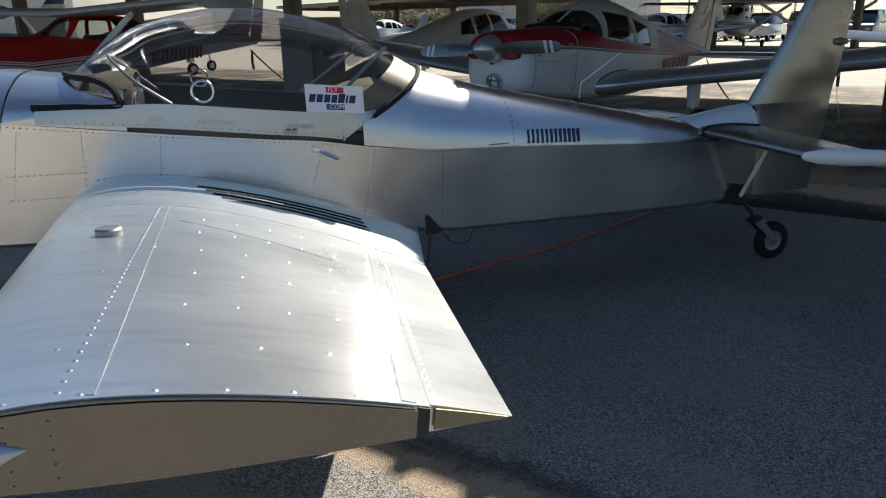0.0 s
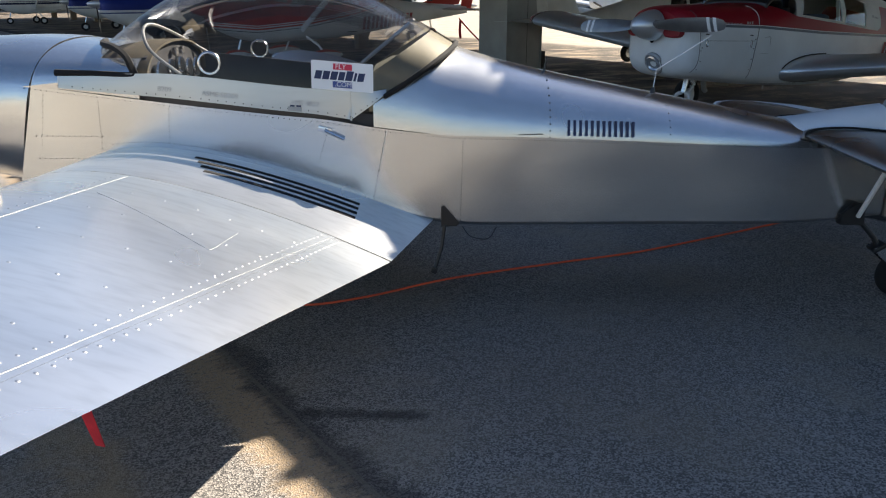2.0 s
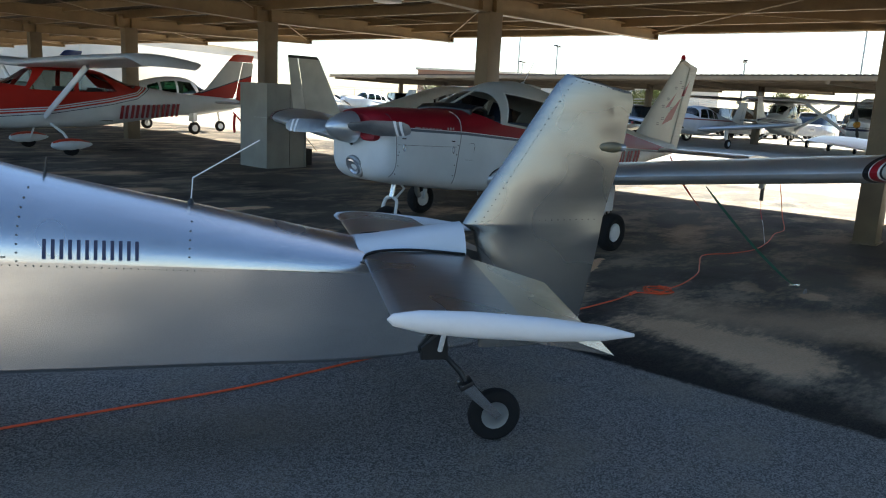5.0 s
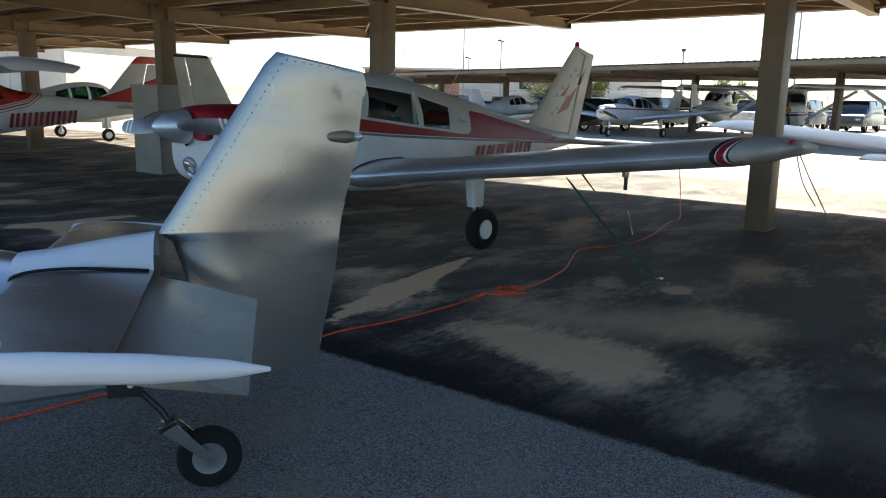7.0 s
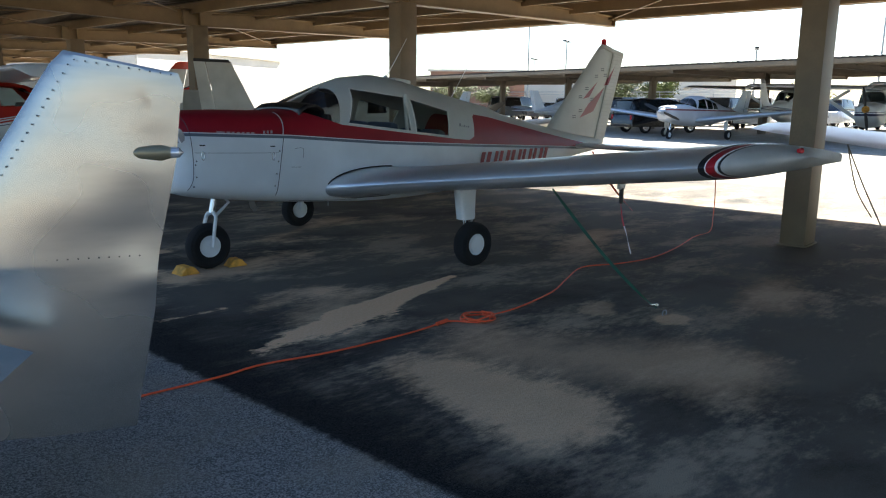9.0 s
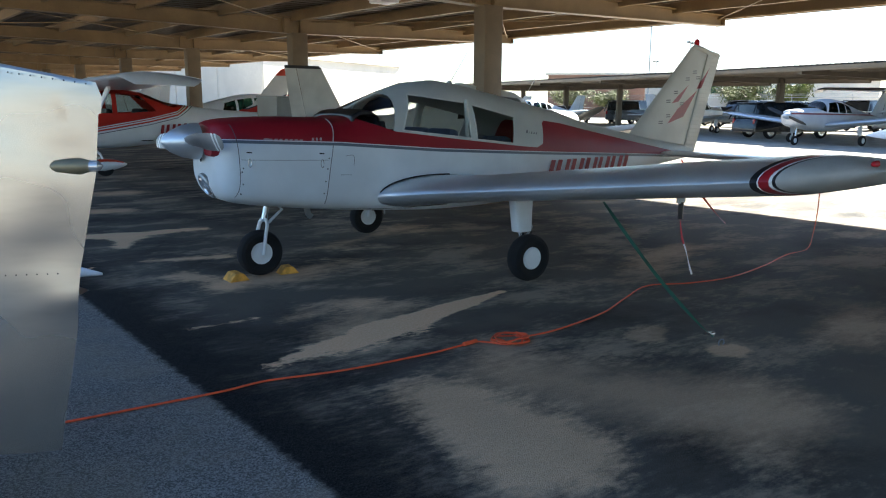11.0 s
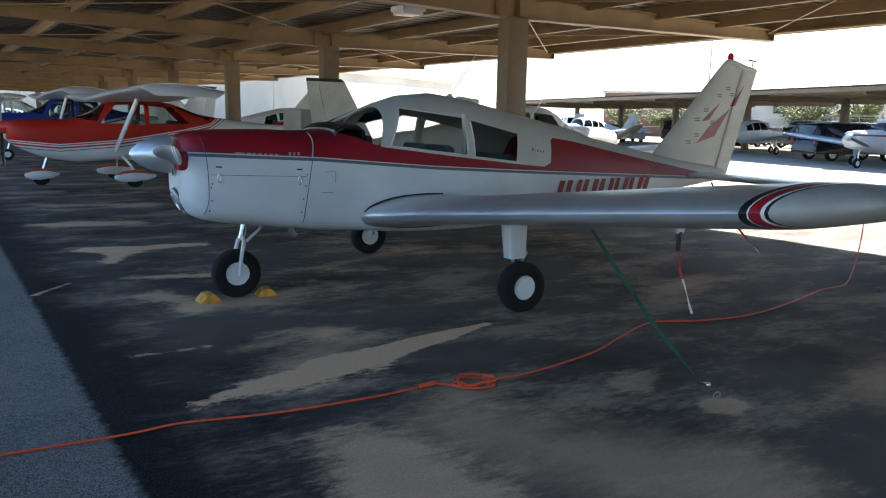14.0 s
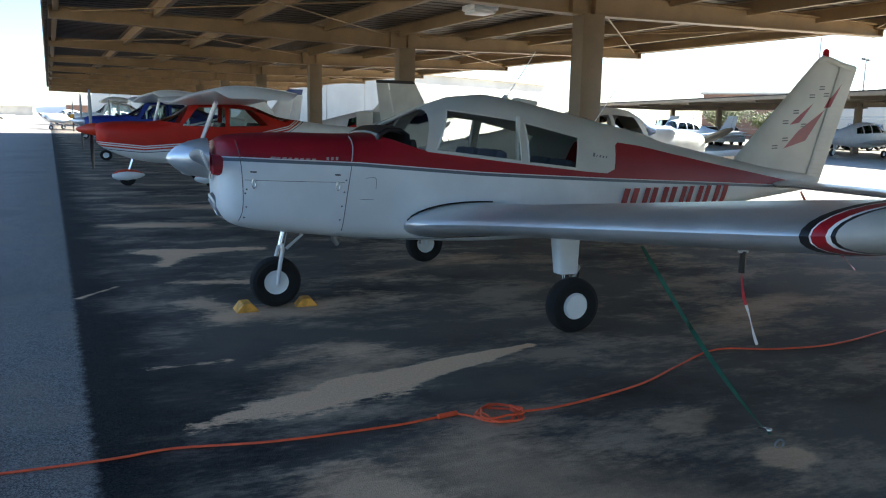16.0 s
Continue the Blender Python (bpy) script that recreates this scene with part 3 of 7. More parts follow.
def build_shed(name, m, first, last, half, low, top, steel, post_steel, label, detail=True, shift=0.0, bay=6.15):
    shed = thing(name, label, "shade shed", m, kind="structure")
    for k in range(first, last + 1):
        y = k * bay
        # square-section post on a base plate
        bm = box((0.36, 0.26, low + 0.02), (0, y, (low + 0.02) / 2), bevel=0.012)
        box((0.40, 0.30, 0.02), (0, y, 0.01), bevel=0.004, bm=bm)
        part("post", bm, post_steel, shed, "brown painted steel post")
        bm = wide_flange(-half, 0, low + 0.13, low, top - 0.02, 0.2, y)
        wide_flange(0, half, low, low + 0.13, top - 0.02, 0.2, y, bm)
        for sgn in (-1, 1):
            box((0.012, 0.2, top - low - 0.14), (sgn * half, y, (top + low + 0.11) / 2), bm=bm)
            box((0.012, 0.19, top - low - 0.06), (sgn * 0.19, y, (top + low) / 2), bm=bm)
        part("beam", bm, steel, shed, "tan steel roof beam")
    y0, y1 = first * bay - 1.0, last * bay + 1.0
    count = 9
    for k in range(count):
        x = -half + 0.06 + (2 * half - 0.12) * k / (count - 1)
        lean = 0.075 if k < count - 1 else -0.075
        bm = box((0.012, y1 - y0, 0.19), (x, (y0 + y1) / 2, top - 0.005))
        box((0.075, y1 - y0, 0.012), (x + lean / 2, (y0 + y1) / 2, top - 0.1), bm=bm)
        box((0.075, y1 - y0, 0.012), (x - lean / 2, (y0 + y1) / 2, top + 0.09), bm=bm)
        box((0.012, y1 - y0, 0.03), (x + lean, (y0 + y1) / 2, top - 0.088), bm=bm)
        part("purlin", bm, steel, shed)
    # ribbed sheet deck
    bm = bmesh.new()
    z = top + 0.10
    pitch, n = 0.3, int((y1 - y0) / 0.3)
    prof = []
    for k in range(n):
        yy = y0 + k * pitch
        prof += [(yy, z), (yy + 0.20, z), (yy + 0.22, z + 0.05), (yy + 0.28, z + 0.05)]
    prof.append((y0 + n * pitch, z))
    rings = [[Vector((x, p, q)) for p, q in prof] for x in (-half - 0.12, half + 0.12)]
    loft(rings, closed=False, cap=False, bm=bm)
    deck = part("roof_deck", bm, M_DECK, shed, "ribbed steel roof deck, dusty brown underneath", smooth=0)
    sol = deck.modifiers.new("thickness", "SOLIDIFY")
    sol.thickness = 0.004
    # fascia strips on both long edges
    for sgn in (-1, 1):
        bm = box((0.02, y1 - y0, 0.18), (sgn * (half + 0.10), (y0 + y1) / 2, top - 0.015), bevel=0.003)
        part("fascia", bm, steel, shed)
    if detail:
        # slim cross ties under the deck
        for k in range(first, last):
            for sgn in (-1, 1):
                a, b = (sgn * 0.4, k * bay + 0.2, top - 0.11), (sgn * half * 0.95, (k + 1) * bay - 0.2, top - 0.11)
                part("tie_rod", tube([a, b], 0.012, 6), steel, shed)
                part("tie_rod", tube([(a[0], (k + 1) * bay - 0.2, a[2]), (b[0], k * bay + 0.2, b[2])], 0.012, 6), steel, shed)
    for ob in shed.children:
        if not ob.name.startswith("post"):
            ob.matrix_basis = Matrix.Translation((shift, 0, 0))
    return shed


M_DECK = paint("dusty_deck_underside", (0.10, 0.075, 0.052), 0.55, 0.2, 0.25, 0.8, 12, 0.1)
SHED_TOP = 3.33
build_shed("shade_shed", shed_matrix(4.92, 3.08), -4, 9, 6.45, 2.97, SHED_TOP, M_SHED, M_SHED_POST, "long open tan steel shade shed over parked aircraft", shift=-0.15)
build_shed("shade_shed", parked(33.6, 3.5, -12.4), -4, 6, 6.7, 2.72, 3.08, M_SHED_FAR, M_SHED_FAR, "second tan steel shade shed across the apron", detail=False, bay=7.6)


# ---- distance ----
def build_hill(name, x, y, length, height, turn, seed):
    rng = random.Random(seed)
    n = 26
    crest = []
    for k in range(n + 1):
        t = k / n
        crest.append(height * (math.sin(math.pi * t) ** 0.8) * (0.55 + 0.25 * math.sin(5.1 * t + seed) + 0.2 * math.sin(11.7 * t + 2 * seed) + rng.uniform(-0.08, 0.08)))
    rings = []
    for depth, part_up in ((-1.0, 0), (-0.45, 0.55), (0, 1), (0.5, 0.5), (1.0, 0)):
        rings.append([Vector((length * (k / n - 0.5), depth * length * 0.18 + 30 * math.sin(k * 1.9), max(0, crest[k] * part_up + (8 * math.sin(k * 2.3 + depth * 5) if 0 < part_up < 1 else 0)) - 3)) for k in range(n + 1)])
    ob = part(name, loft(rings, closed=False, cap=False), M_HILL, smooth=60)
    ob.matrix_basis = pose(x, y, 0, 0, 0, turn)
    return tagged(ob, "hazy blue desert mountains on the horizon", "mountains", "mountain range", kind="structure")


build_hill("mountain", 60, 3300, 900, 72, 0, 1)
build_hill("mountain", -620, 3250, 620, 58, 6, 2)
build_hill("mountain", -1300, 3000, 700, 48, 15, 5)
build_hill("mountain", 640, 3380, 700, 52, -6, 7)


# ---- the bare-metal homebuilt ----
HOME = Matrix.Translation((-4.7405, -2.197, 0)) @ Matrix.Rotation(radians(-32.5), 4, "Z")


def rivets(name, lines, parent, radius=0.0035, spacing=0.03, normal=None, mat=None):
    """Rows of small domed heads along lines of (start, end)."""
    bm = bmesh.new()
    for a, b in lines:
        a, b = Vector(a), Vector(b)
        n = max(1, int((b - a).length / spacing))
        for k in range(n + 1):
            p = a.lerp(b, k / n)
            nv = Vector(normal) if normal else Vector((0, -1, 0))
            t = nv.orthogonal().normalized()
            u = nv.cross(t)
            top = bm.verts.new(p + nv * radius * 0.7)
            rim = [bm.verts.new(p + (t * math.cos(q) + u * math.sin(q)) * radius - nv * 0.001) for q in [math.pi * 2 * i / 6 for i in range(6)]]
            for i in range(6):
                bm.faces.new((rim[i], rim[(i + 1) % 6], top))
    ob = part(name, bm, mat or M_RIVET, parent, smooth=60)
    ob["kind"] = "stuff"
    return ob


def arch(x, zl, zt, w, n=20, crown=2.1):
    """Half-ring over the longerons, port to starboard."""
    return [Vector((x, -w * math.copysign(abs(math.cos(a)) ** (2 / crown), math.cos(a)), zl + (zt - zl) * math.sin(a) ** (2 / crown))) for a in [math.pi * k / n for k in range(n + 1)]]


# x, keel, longeron, half width of the flat-sided hull
HULL = [(-1.52, 0.60, 1.12, 0.47), (-1.2, 0.585, 1.083, 0.483), (-0.84, 0.575, 1.038, 0.485), (-0.44, 0.567, 0.993, 0.48), (-0.2, 0.56, 0.968, 0.47), (0.05, 0.535, 0.924, 0.452), (0.36, 0.468, 0.888, 0.418), (0.78, 0.447, 0.868, 0.368), (1.37, 0.428, 0.832, 0.30), (2.03, 0.409, 0.79, 0.225), (2.58, 0.40, 0.775, 0.05)]
# x, longeron, top, half width of the rounded rear deck
DECK = [(0.0, 0.935, 1.46, 0.455), (0.2, 0.907, 1.362, 0.436), (0.36, 0.888, 1.262, 0.418), (0.78, 0.868, 1.147, 0.368), (1.37, 0.832, 1.03, 0.30), (2.03, 0.79, 0.897, 0.225), (2.12, 0.787, 0.888, 0.205)]
# y, nose x, nose z, tail x, tail z, thickness of the wing
WING = [(0.40, -1.25, 0.785, 0.265, 0.488, 0.135), (1.06, -1.26, 0.808, 0.107, 0.511, 0.15), (3.0, -1.15, 0.985, -0.324, 0.902, 0.15)]


def wing_top(x, y):
    """Height of the wing's upper skin at x and distance y from the centre line."""
    a, b = (WING[0], WING[1]) if y < WING[1][0] else (WING[1], WING[2])
    t = (y - a[0]) / (b[0] - a[0])
    _, x0, z0, x1, z1, tk = between(a, b, t)
    chord = math.hypot(x1 - x0, z1 - z0)
    c, s = (x1 - x0) / chord, (z1 - z0) / chord
    h = 0.0
    for _ in range(4):
        u = min(max((x - x0 + h * s) / (x1 - x0), 0.0), 1.0)
        half = 5 * tk * (0.2969 * math.sqrt(u) - 0.126 * u - 0.3516 * u * u + 0.2843 * u ** 3 - 0.1036 * u ** 4)
        mean = 0.02 / 0.16 * (0.8 * u - u * u) if u < 0.4 else 0.02 / 0.36 * (0.2 + 0.8 * u - u * u)
        h = (half + mean) * chord
    return z0 + u * chord * s + h * c


def wing_at(u, y):
    a, b = (WING[0], WING[1]) if y < WING[1][0] else (WING[1], WING[2])
    q = between(a, b, (y - a[0]) / (b[0] - a[0]))
    return q[1] + (q[3] - q[1]) * u


def ribbon_on_wing(path, width, lift, sgn=-1, steps=10):
    """A thin flat strip lying on the upper skin along (x, y) points."""
    pts = []
    for (xa, ya), (xb, yb) in zip(path, path[1:]):
        for k in range(steps):
            pts.append((xa + (xb - xa) * k / steps, ya + (yb - ya) * k / steps))
    pts.append(path[-1])
    rings = []
    for i, (x, y) in enumerate(pts):
        xa, ya = pts[max(0, i - 1)]
        xb, yb = pts[min(len(pts) - 1, i + 1)]
        ln = math.hypot(xb - xa, yb - ya)
        nx, ny = -(yb - ya) / ln * width / 2, (xb - xa) / ln * width / 2
        ring = []
        for s, up in ((-1, -0.002), (-1, lift), (1, lift), (1, -0.002)):
            px, py = x + nx * s, y + ny * s
            ring.append(Vector((px, sgn * py, wing_top(px, py) + up)))
        rings.append(ring)
    return loft(rings)


def rivets_on_wing(name, paths, parent, spacing=0.035, radius=0.0045, sgn=-1):
    bm = bmesh.new()
    for path in paths:
        for (xa, ya), (xb, yb) in zip(path, path[1:]):
            n = max(1, int(math.hypot(xb - xa, yb - ya) / spacing))
            for k in range(n + 1):
                x, y = xa + (xb - xa) * k / n, ya + (yb - ya) * k / n
                z = wing_top(x, y)
                top = bm.verts.new((x, sgn * y, z + radius * 0.55))
                rim = [bm.verts.new((x + radius * math.cos(q), sgn * y + radius * math.sin(q), wing_top(x + radius * math.cos(q), y) - 0.0005)) for q in [math.pi * i / 3 for i in range(6)]]
                for i in range(6):
                    bm.faces.new((rim[i], rim[(i + 1) % 6], top))
    return tagged(part(name, bm, M_ALU_WING, parent, smooth=70), kind="stuff")


def letters(text, parent, at, along, up, size, mat):
    """Words in the built-in font, lying on a flat face."""
    cu = bpy.data.curves.new("lettering", "FONT")
    cu.body, cu.size, cu.extrude = text, size * 1.38, 0.0006
    cu.materials.append(mat)
    ob = new("lettering", cu)
    ob.parent = parent
    x, y = Vector(along).normalized(), Vector(up).normalized()
    z = x.cross(y).normalized()
    y = z.cross(x)
    m = Matrix((x, y, z)).transposed().to_4x4()
    m.translation = Vector(at) + z * 0.0012
    ob.matrix_basis = m
    return ob


M_STAMP = paint("faint_grey_ink", (0.46, 0.46, 0.47), 0.5, 0.6, 0.1, 8, 60, 0.0)


def build_homebuilt():
    plane = thing("homebuilt_aircraft", "bare riveted aluminium two-seat aircraft on its tailwheel", "aircraft", HOME)
    def tub(x, zb, zl, w):
        mid = zb + (zl - zb) * 0.5
        return [Vector((x, -w, zl)), Vector((x, -w, mid)), Vector((x, -w, zb + 0.02)), Vector((x, -w + 0.02, zb)), Vector((x, w - 0.02, zb)), Vector((x, w, zb + 0.02)), Vector((x, w, mid)), Vector((x, w, zl))]
    def lean(bm):
        """Tilts the firewall joint: its foot lies further forward than its top."""
        for v in bm.verts:
            v.co.x += 0.27 * (v.co.z - 1.0) * min(1.0, max(0.0, (-1.2 - v.co.x) / 0.32))
        return bm
    part("hull", lean(loft([tub(*r) for r in stations(HULL, 4)], closed=False)), M_ALU, plane, "bare aluminium flat-sided hull")
    bm = loft([arch(*r) for r in stations(DECK, 4)], closed=False)
    gone = bmesh.ops.bisect_plane(bm, geom=bm.verts[:] + bm.edges[:] + bm.faces[:], plane_co=(0.06, 0, 1.07), plane_no=(-0.635, 0, 1), clear_outer=False)
    bmesh.ops.delete(bm, geom=[f for f in bm.faces if f.calc_center_median().x < 0.5 and f.calc_center_median().z > 1.07 + (f.calc_center_median().x - 0.06) * 0.635], context="FACES")
    part("rear_deck", bm, M_ALU, plane, "rounded aluminium rear deck")
    # nose deck ahead of the windscreen
    deck = [(-1.52, 1.115, 1.30, 0.47), (-1.35, 1.13, 1.285, 0.472), (-1.2, 1.15, 1.275, 0.474), (-1.02, 1.155, 1.27, 0.474)]
    bm = loft([arch(*r, crown=2.4) for r in deck], closed=False)
    cut = [f for f in bm.faces if f.calc_center_median().x > -1.2 and abs(f.calc_center_median().y) < 0.40]
    bmesh.ops.delete(bm, geom=cut, context="FACES")
    part("nose_deck", lean(bm), M_ALU, plane, "aluminium deck ahead of the canopy")
    part("side_strip", loft([[Vector((x, sg * -0.4725, a)), Vector((x, sg * -0.4735, b))] for sg in (1,) for x, a, b in ((-1.52, 1.115, 1.117), (-1.35, 1.10, 1.135), (-1.02, 1.06, 1.158))], closed=False), M_ALU, plane)
    # cowling
    cowl = [(-1.53, 0.62, 1.05, 1.305, 0.475), (-1.75, 0.66, 1.04, 1.315, 0.46), (-2.05, 0.72, 1.03, 1.30, 0.41), (-2.3, 0.80, 1.02, 1.25, 0.32), (-2.42, 0.86, 1.01, 1.18, 0.22)]
    part("cowling", lean(loft([oval(*r, 3.0, 2.6) for r in stations(cowl, 3)])), M_ALU, plane, "dull aluminium engine cowling")
    part("spinner", revolve([(-2.68, 0.0), (-2.64, 0.05), (-2.55, 0.1), (-2.44, 0.13)], 20, Matrix.Translation((0, 0, 1.02))), M_ALU_DULL, plane)
    for sgn in (1, -1):
        ang = radians(24)
        rings = []
        for r, ch, tw in ((0.10, 0.09, 50), (0.3, 0.15, 35), (0.55, 0.16, 22), (0.80, 0.14, 14), (0.93, 0.12, 12)):
            c, s = math.cos(radians(tw)), math.sin(radians(tw))
            base = Vector((-2.5, sgn * r * math.cos(ang), 1.02 + sgn * r * math.sin(ang)))
            tang = Vector((0, -math.sin(ang) * sgn, math.cos(ang) * sgn))
            rings.append([base + Vector((ch * u * s, 0, 0)) + tang * (ch * u * c) + Vector((th, 0, 0)) for u, th in ((-0.5, 0), (0, 0.012), (0.5, 0), (0, -0.012))])
        part("propeller_blade", loft(rings), M_STEEL, plane)
    # canopy bubble, cut along the front bow and the sloping rear bow
    can = [(-1.27, 1.20, 1.285, 0.30), (-1.18, 1.19, 1.355, 0.40), (-1.05, 1.188, 1.445, 0.458), (-0.9, 1.176, 1.513, 0.475), (-0.58, 1.134, 1.570, 0.48), (-0.31, 1.108, 1.553, 0.472), (-0.03, 1.09, 1.484, 0.46), (0.2, 1.06, 1.37, 0.442), (0.37, 1.05, 1.274, 0.42)]
    bm = loft([arch(*r, 24, 2.0) for r in stations(can, 4)], closed=False)
    bmesh.ops.bisect_plane(bm, geom=bm.verts[:] + bm.edges[:] + bm.faces[:], plane_co=(0.06, 0, 1.085), plane_no=(-0.635, 0, 1))
    bmesh.ops.delete(bm, geom=[f for f in bm.faces if f.calc_center_median().x > 0.03 and f.calc_center_median().z < 1.085 + (f.calc_center_median().x - 0.06) * 0.635], context="FACES")
    ob = part("canopy_bubble", bm, M_CANOPY, plane, "clear smoky acrylic bubble canopy")
    ob.visible_shadow = False
    bm = loft([arch(x, zl, zt - 0.012, w - 0.012, 24, 2.0) for x, zl, zt, w in stations(can, 8)], closed=False)
    def over_bow(p):
        return p.z - 1.085 - (p.x - 0.06) * 0.635
    for up in (-0.02, 0.125):
        bmesh.ops.bisect_plane(bm, geom=bm.verts[:] + bm.edges[:] + bm.faces[:], plane_co=(0.06, 0, 1.085 + up), plane_no=(-0.635, 0, 1))
    bmesh.ops.delete(bm, geom=[f for f in bm.faces if f.calc_center_median().x < -0.25 or not -0.02 < over_bow(f.calc_center_median()) < 0.125], context="FACES")
    thicken(part("canopy_rear_band", bm, M_OLIVE, plane, "dusty olive band under the rear of the canopy"), 0.003)
    # canopy skirt: a flat strip that stands a little open above the sill
    sk = [(-1.36, 1.165, 1.111), (-1.03, 1.172, 1.082), (-0.835, 1.168, 1.064), (-0.435, 1.124, 1.016), (-0.24, 1.104, 0.995), (-0.10, 1.095, 0.971), (-0.095, 1.095, 0.971), (0.0, 1.092, 1.035), (0.06, 1.10, 1.085)]
    for sgn in (-1, 1):
        def off(x, up):
            for a, b in zip(HULL, HULL[1:]):
                if a[0] <= x <= b[0]:
                    return sgn * (a[3] + (b[3] - a[3]) * (x - a[0]) / (b[0] - a[0]) + 0.004 + up)
        rows = stations(sk, 4)
        rings = [[Vector((r[0], off(r[0], 0.010), r[2])), Vector((r[0], off(r[0], 0.007), (r[1] + r[2]) / 2)), Vector((r[0], off(r[0], 0.002), r[1]))] for r in rows]
        ob = part("canopy_skirt", loft(rings, closed=False), M_ALU_DULL, plane, "aluminium canopy skirt with faint mill stamps")
        thicken(ob, 0.003)
        if sgn < 0:
            lines = [((rows[i][0], off(rows[i][0], 0.011), rows[i][2] + 0.012), (rows[i + 1][0], off(rows[i + 1][0], 0.011), rows[i + 1][2] + 0.012)) for i in range(0, len(rows) - 4)]
            rivets("rivet_row", lines, ob, 0.003, 0.032)
            for x0, word in ((-0.93, "B209"), (-0.74, "ASME SB209"), (-0.36, "AMS 4027")):
                z0 = 1.112 - 0.105 * (x0 + 0.93)
                letters(word, ob, (x0, off(x0, 0.0095), z0 - 0.012), (1, 0.012, -0.105), (0, 0.06, 1), 0.022, M_STAMP)
            marks("rating_plate", M_NAVY, ob, (-0.36, off(-0.36, 0.0125), 1.030), (1, 0.012, -0.06), (0, 0.05, 1), [(0.02, 0.008), (0.008, 0), (0.02, 0.008)], 0.0008)
    # black seals: front step and rear bow
    seal = smooth_line([(-1.37, -0.474, 1.175), (-1.2, -0.478, 1.170), (-1.05, -0.478, 1.163), (-1.025, -0.476, 1.17)], 4) + smooth_line([(-1.035, -0.474, 1.185), (-1.06, -0.462, 1.24), (-1.13, -0.40, 1.275), (-1.22, -0.30, 1.285), (-1.27, -0.15, 1.29)], 4)
    part("canopy_seal", tube(seal, 0.016, 6), M_BLACK, plane, "black rubber canopy seal")
    bow = [(0.05, -0.462, 1.068), (0.16, -0.44, 1.135), (0.27, -0.36, 1.205), (0.345, -0.2, 1.252), (0.375, 0, 1.272), (0.345, 0.2, 1.252), (0.27, 0.36, 1.205), (0.16, 0.44, 1.135), (0.05, 0.462, 1.068)]
    part("canopy_seal", tube(smooth_line(bow, 6), 0.013, 6), M_BLACK, plane, "black rubber seal behind the canopy")
    # olive shelf under the rear of the canopy
    shelf = [[Vector((x, y, z)) for y, z in ((-w, 1.0), (-w, z0), (-w * 0.7, z0 + h * 0.75), (0, z0 + h), (w * 0.7, z0 + h * 0.75), (w, z0), (w, 1.0))] for x, w, z0, h in ((-0.02, 0.435, 1.07, 0.10), (0.06, 0.425, 1.08, 0.13), (0.16, 0.395, 1.09, 0.13))]
    part("rear_shelf", loft(shelf, closed=False), M_GOLD, plane, "dusty olive rear shelf under the canopy")
    # canopy frames, front hoop and struts
    part("canopy_frame", tube(smooth_line([(-0.83, -0.462, 1.165), (-0.97, -0.41, 1.262), (-1.065, -0.22, 1.34), (-1.09, -0.03, 1.36), (-1.05, 0.16, 1.31), (-0.97, 0.34, 1.22), (-0.90, 0.455, 1.15)], 7), 0.0075, 8), M_STEEL, plane, "light metal canopy hoop")
    for sgn in (1, -1):
        part("canopy_strut", tube([(-0.16, sgn * 0.445, 1.12), (0.16, sgn * 0.28, 1.372)], 0.009, 8), M_STEEL, plane, "metal canopy brace")
        ring = [(-0.70 + 0.045 * math.cos(q), sgn * 0.476, 1.215 + 0.045 * math.sin(q)) for q in [2 * math.pi * k / 24 for k in range(25)]]
        part("canopy_vent", tube(ring, 0.006, 8), M_CHROME, plane, "bright ring air vent in the canopy")
    panel = thing_part_panel(plane)
    for sgn in (1, -1):
        bm = box((0.5, 0.40, 0.10), (-0.38, sgn * 0.22, 0.74), (0, 6, 0), 0.035)
        box((0.12, 0.40, 0.42), (-0.08, sgn * 0.22, 0.88), (0, 14, 0), 0.04, bm)
        part("seat", bm, M_LEATHER, plane, "dark fabric seat")
    part("cabin_floor", box((1.5, 0.88, 0.01), (-0.68, 0, 0.66)), M_DARK, plane)
    part("side_liner", box((1.4, 0.01, 0.40), (-0.60, -0.435, 0.85), (0, 6, 0)), M_DARK, plane)
    part("side_liner", box((1.4, 0.01, 0.52), (-0.60, 0.435, 0.90), (0, 6, 0)), M_DARK, plane)
    # wings
    def side(sgn):
        s0, s1, s2 = WING
        f = lambda s: (s[0] * sgn, *s[1:])
        rootw = part("wing_root", wing([f(s0), f(between(s0, s1, 0.5)), f(between(s0, s1, 0.99))], hi=0.999, count=18), M_ALU_WING, plane, "aluminium wing root with walkway")
        outer = [between(s1, s2, t) for t in (0.0, 0.25, 0.5, 0.75, 1.0)]
        panel = part("wing_panel", wing([f(s) for s in outer], hi=0.838, count=18), M_ALU_WING, plane, "riveted aluminium outer wing panel")
        ail = part("aileron", wing([f(s) for s in [between(s1, s2, t) for t in (0.006, 0.5, 0.995)]], lo=0.8388, hi=1.0, count=5), M_ALU_WING, plane, "aluminium aileron")
        ch = math.hypot(s2[3] - s2[1], s2[4] - s2[2])
        c, s = (s2[3] - s2[1]) / ch, (s2[4] - s2[2]) / ch
        line = [(s2[1] + x * c - z * s, s2[2] + x * s + z * c) for x, z in foil(ch * 0.985, 0.145, 0.02, 10, 0.16, 0.82)]
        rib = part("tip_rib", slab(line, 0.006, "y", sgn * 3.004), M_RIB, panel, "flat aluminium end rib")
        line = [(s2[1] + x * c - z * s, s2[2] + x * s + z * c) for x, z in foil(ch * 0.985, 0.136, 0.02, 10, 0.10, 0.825)]
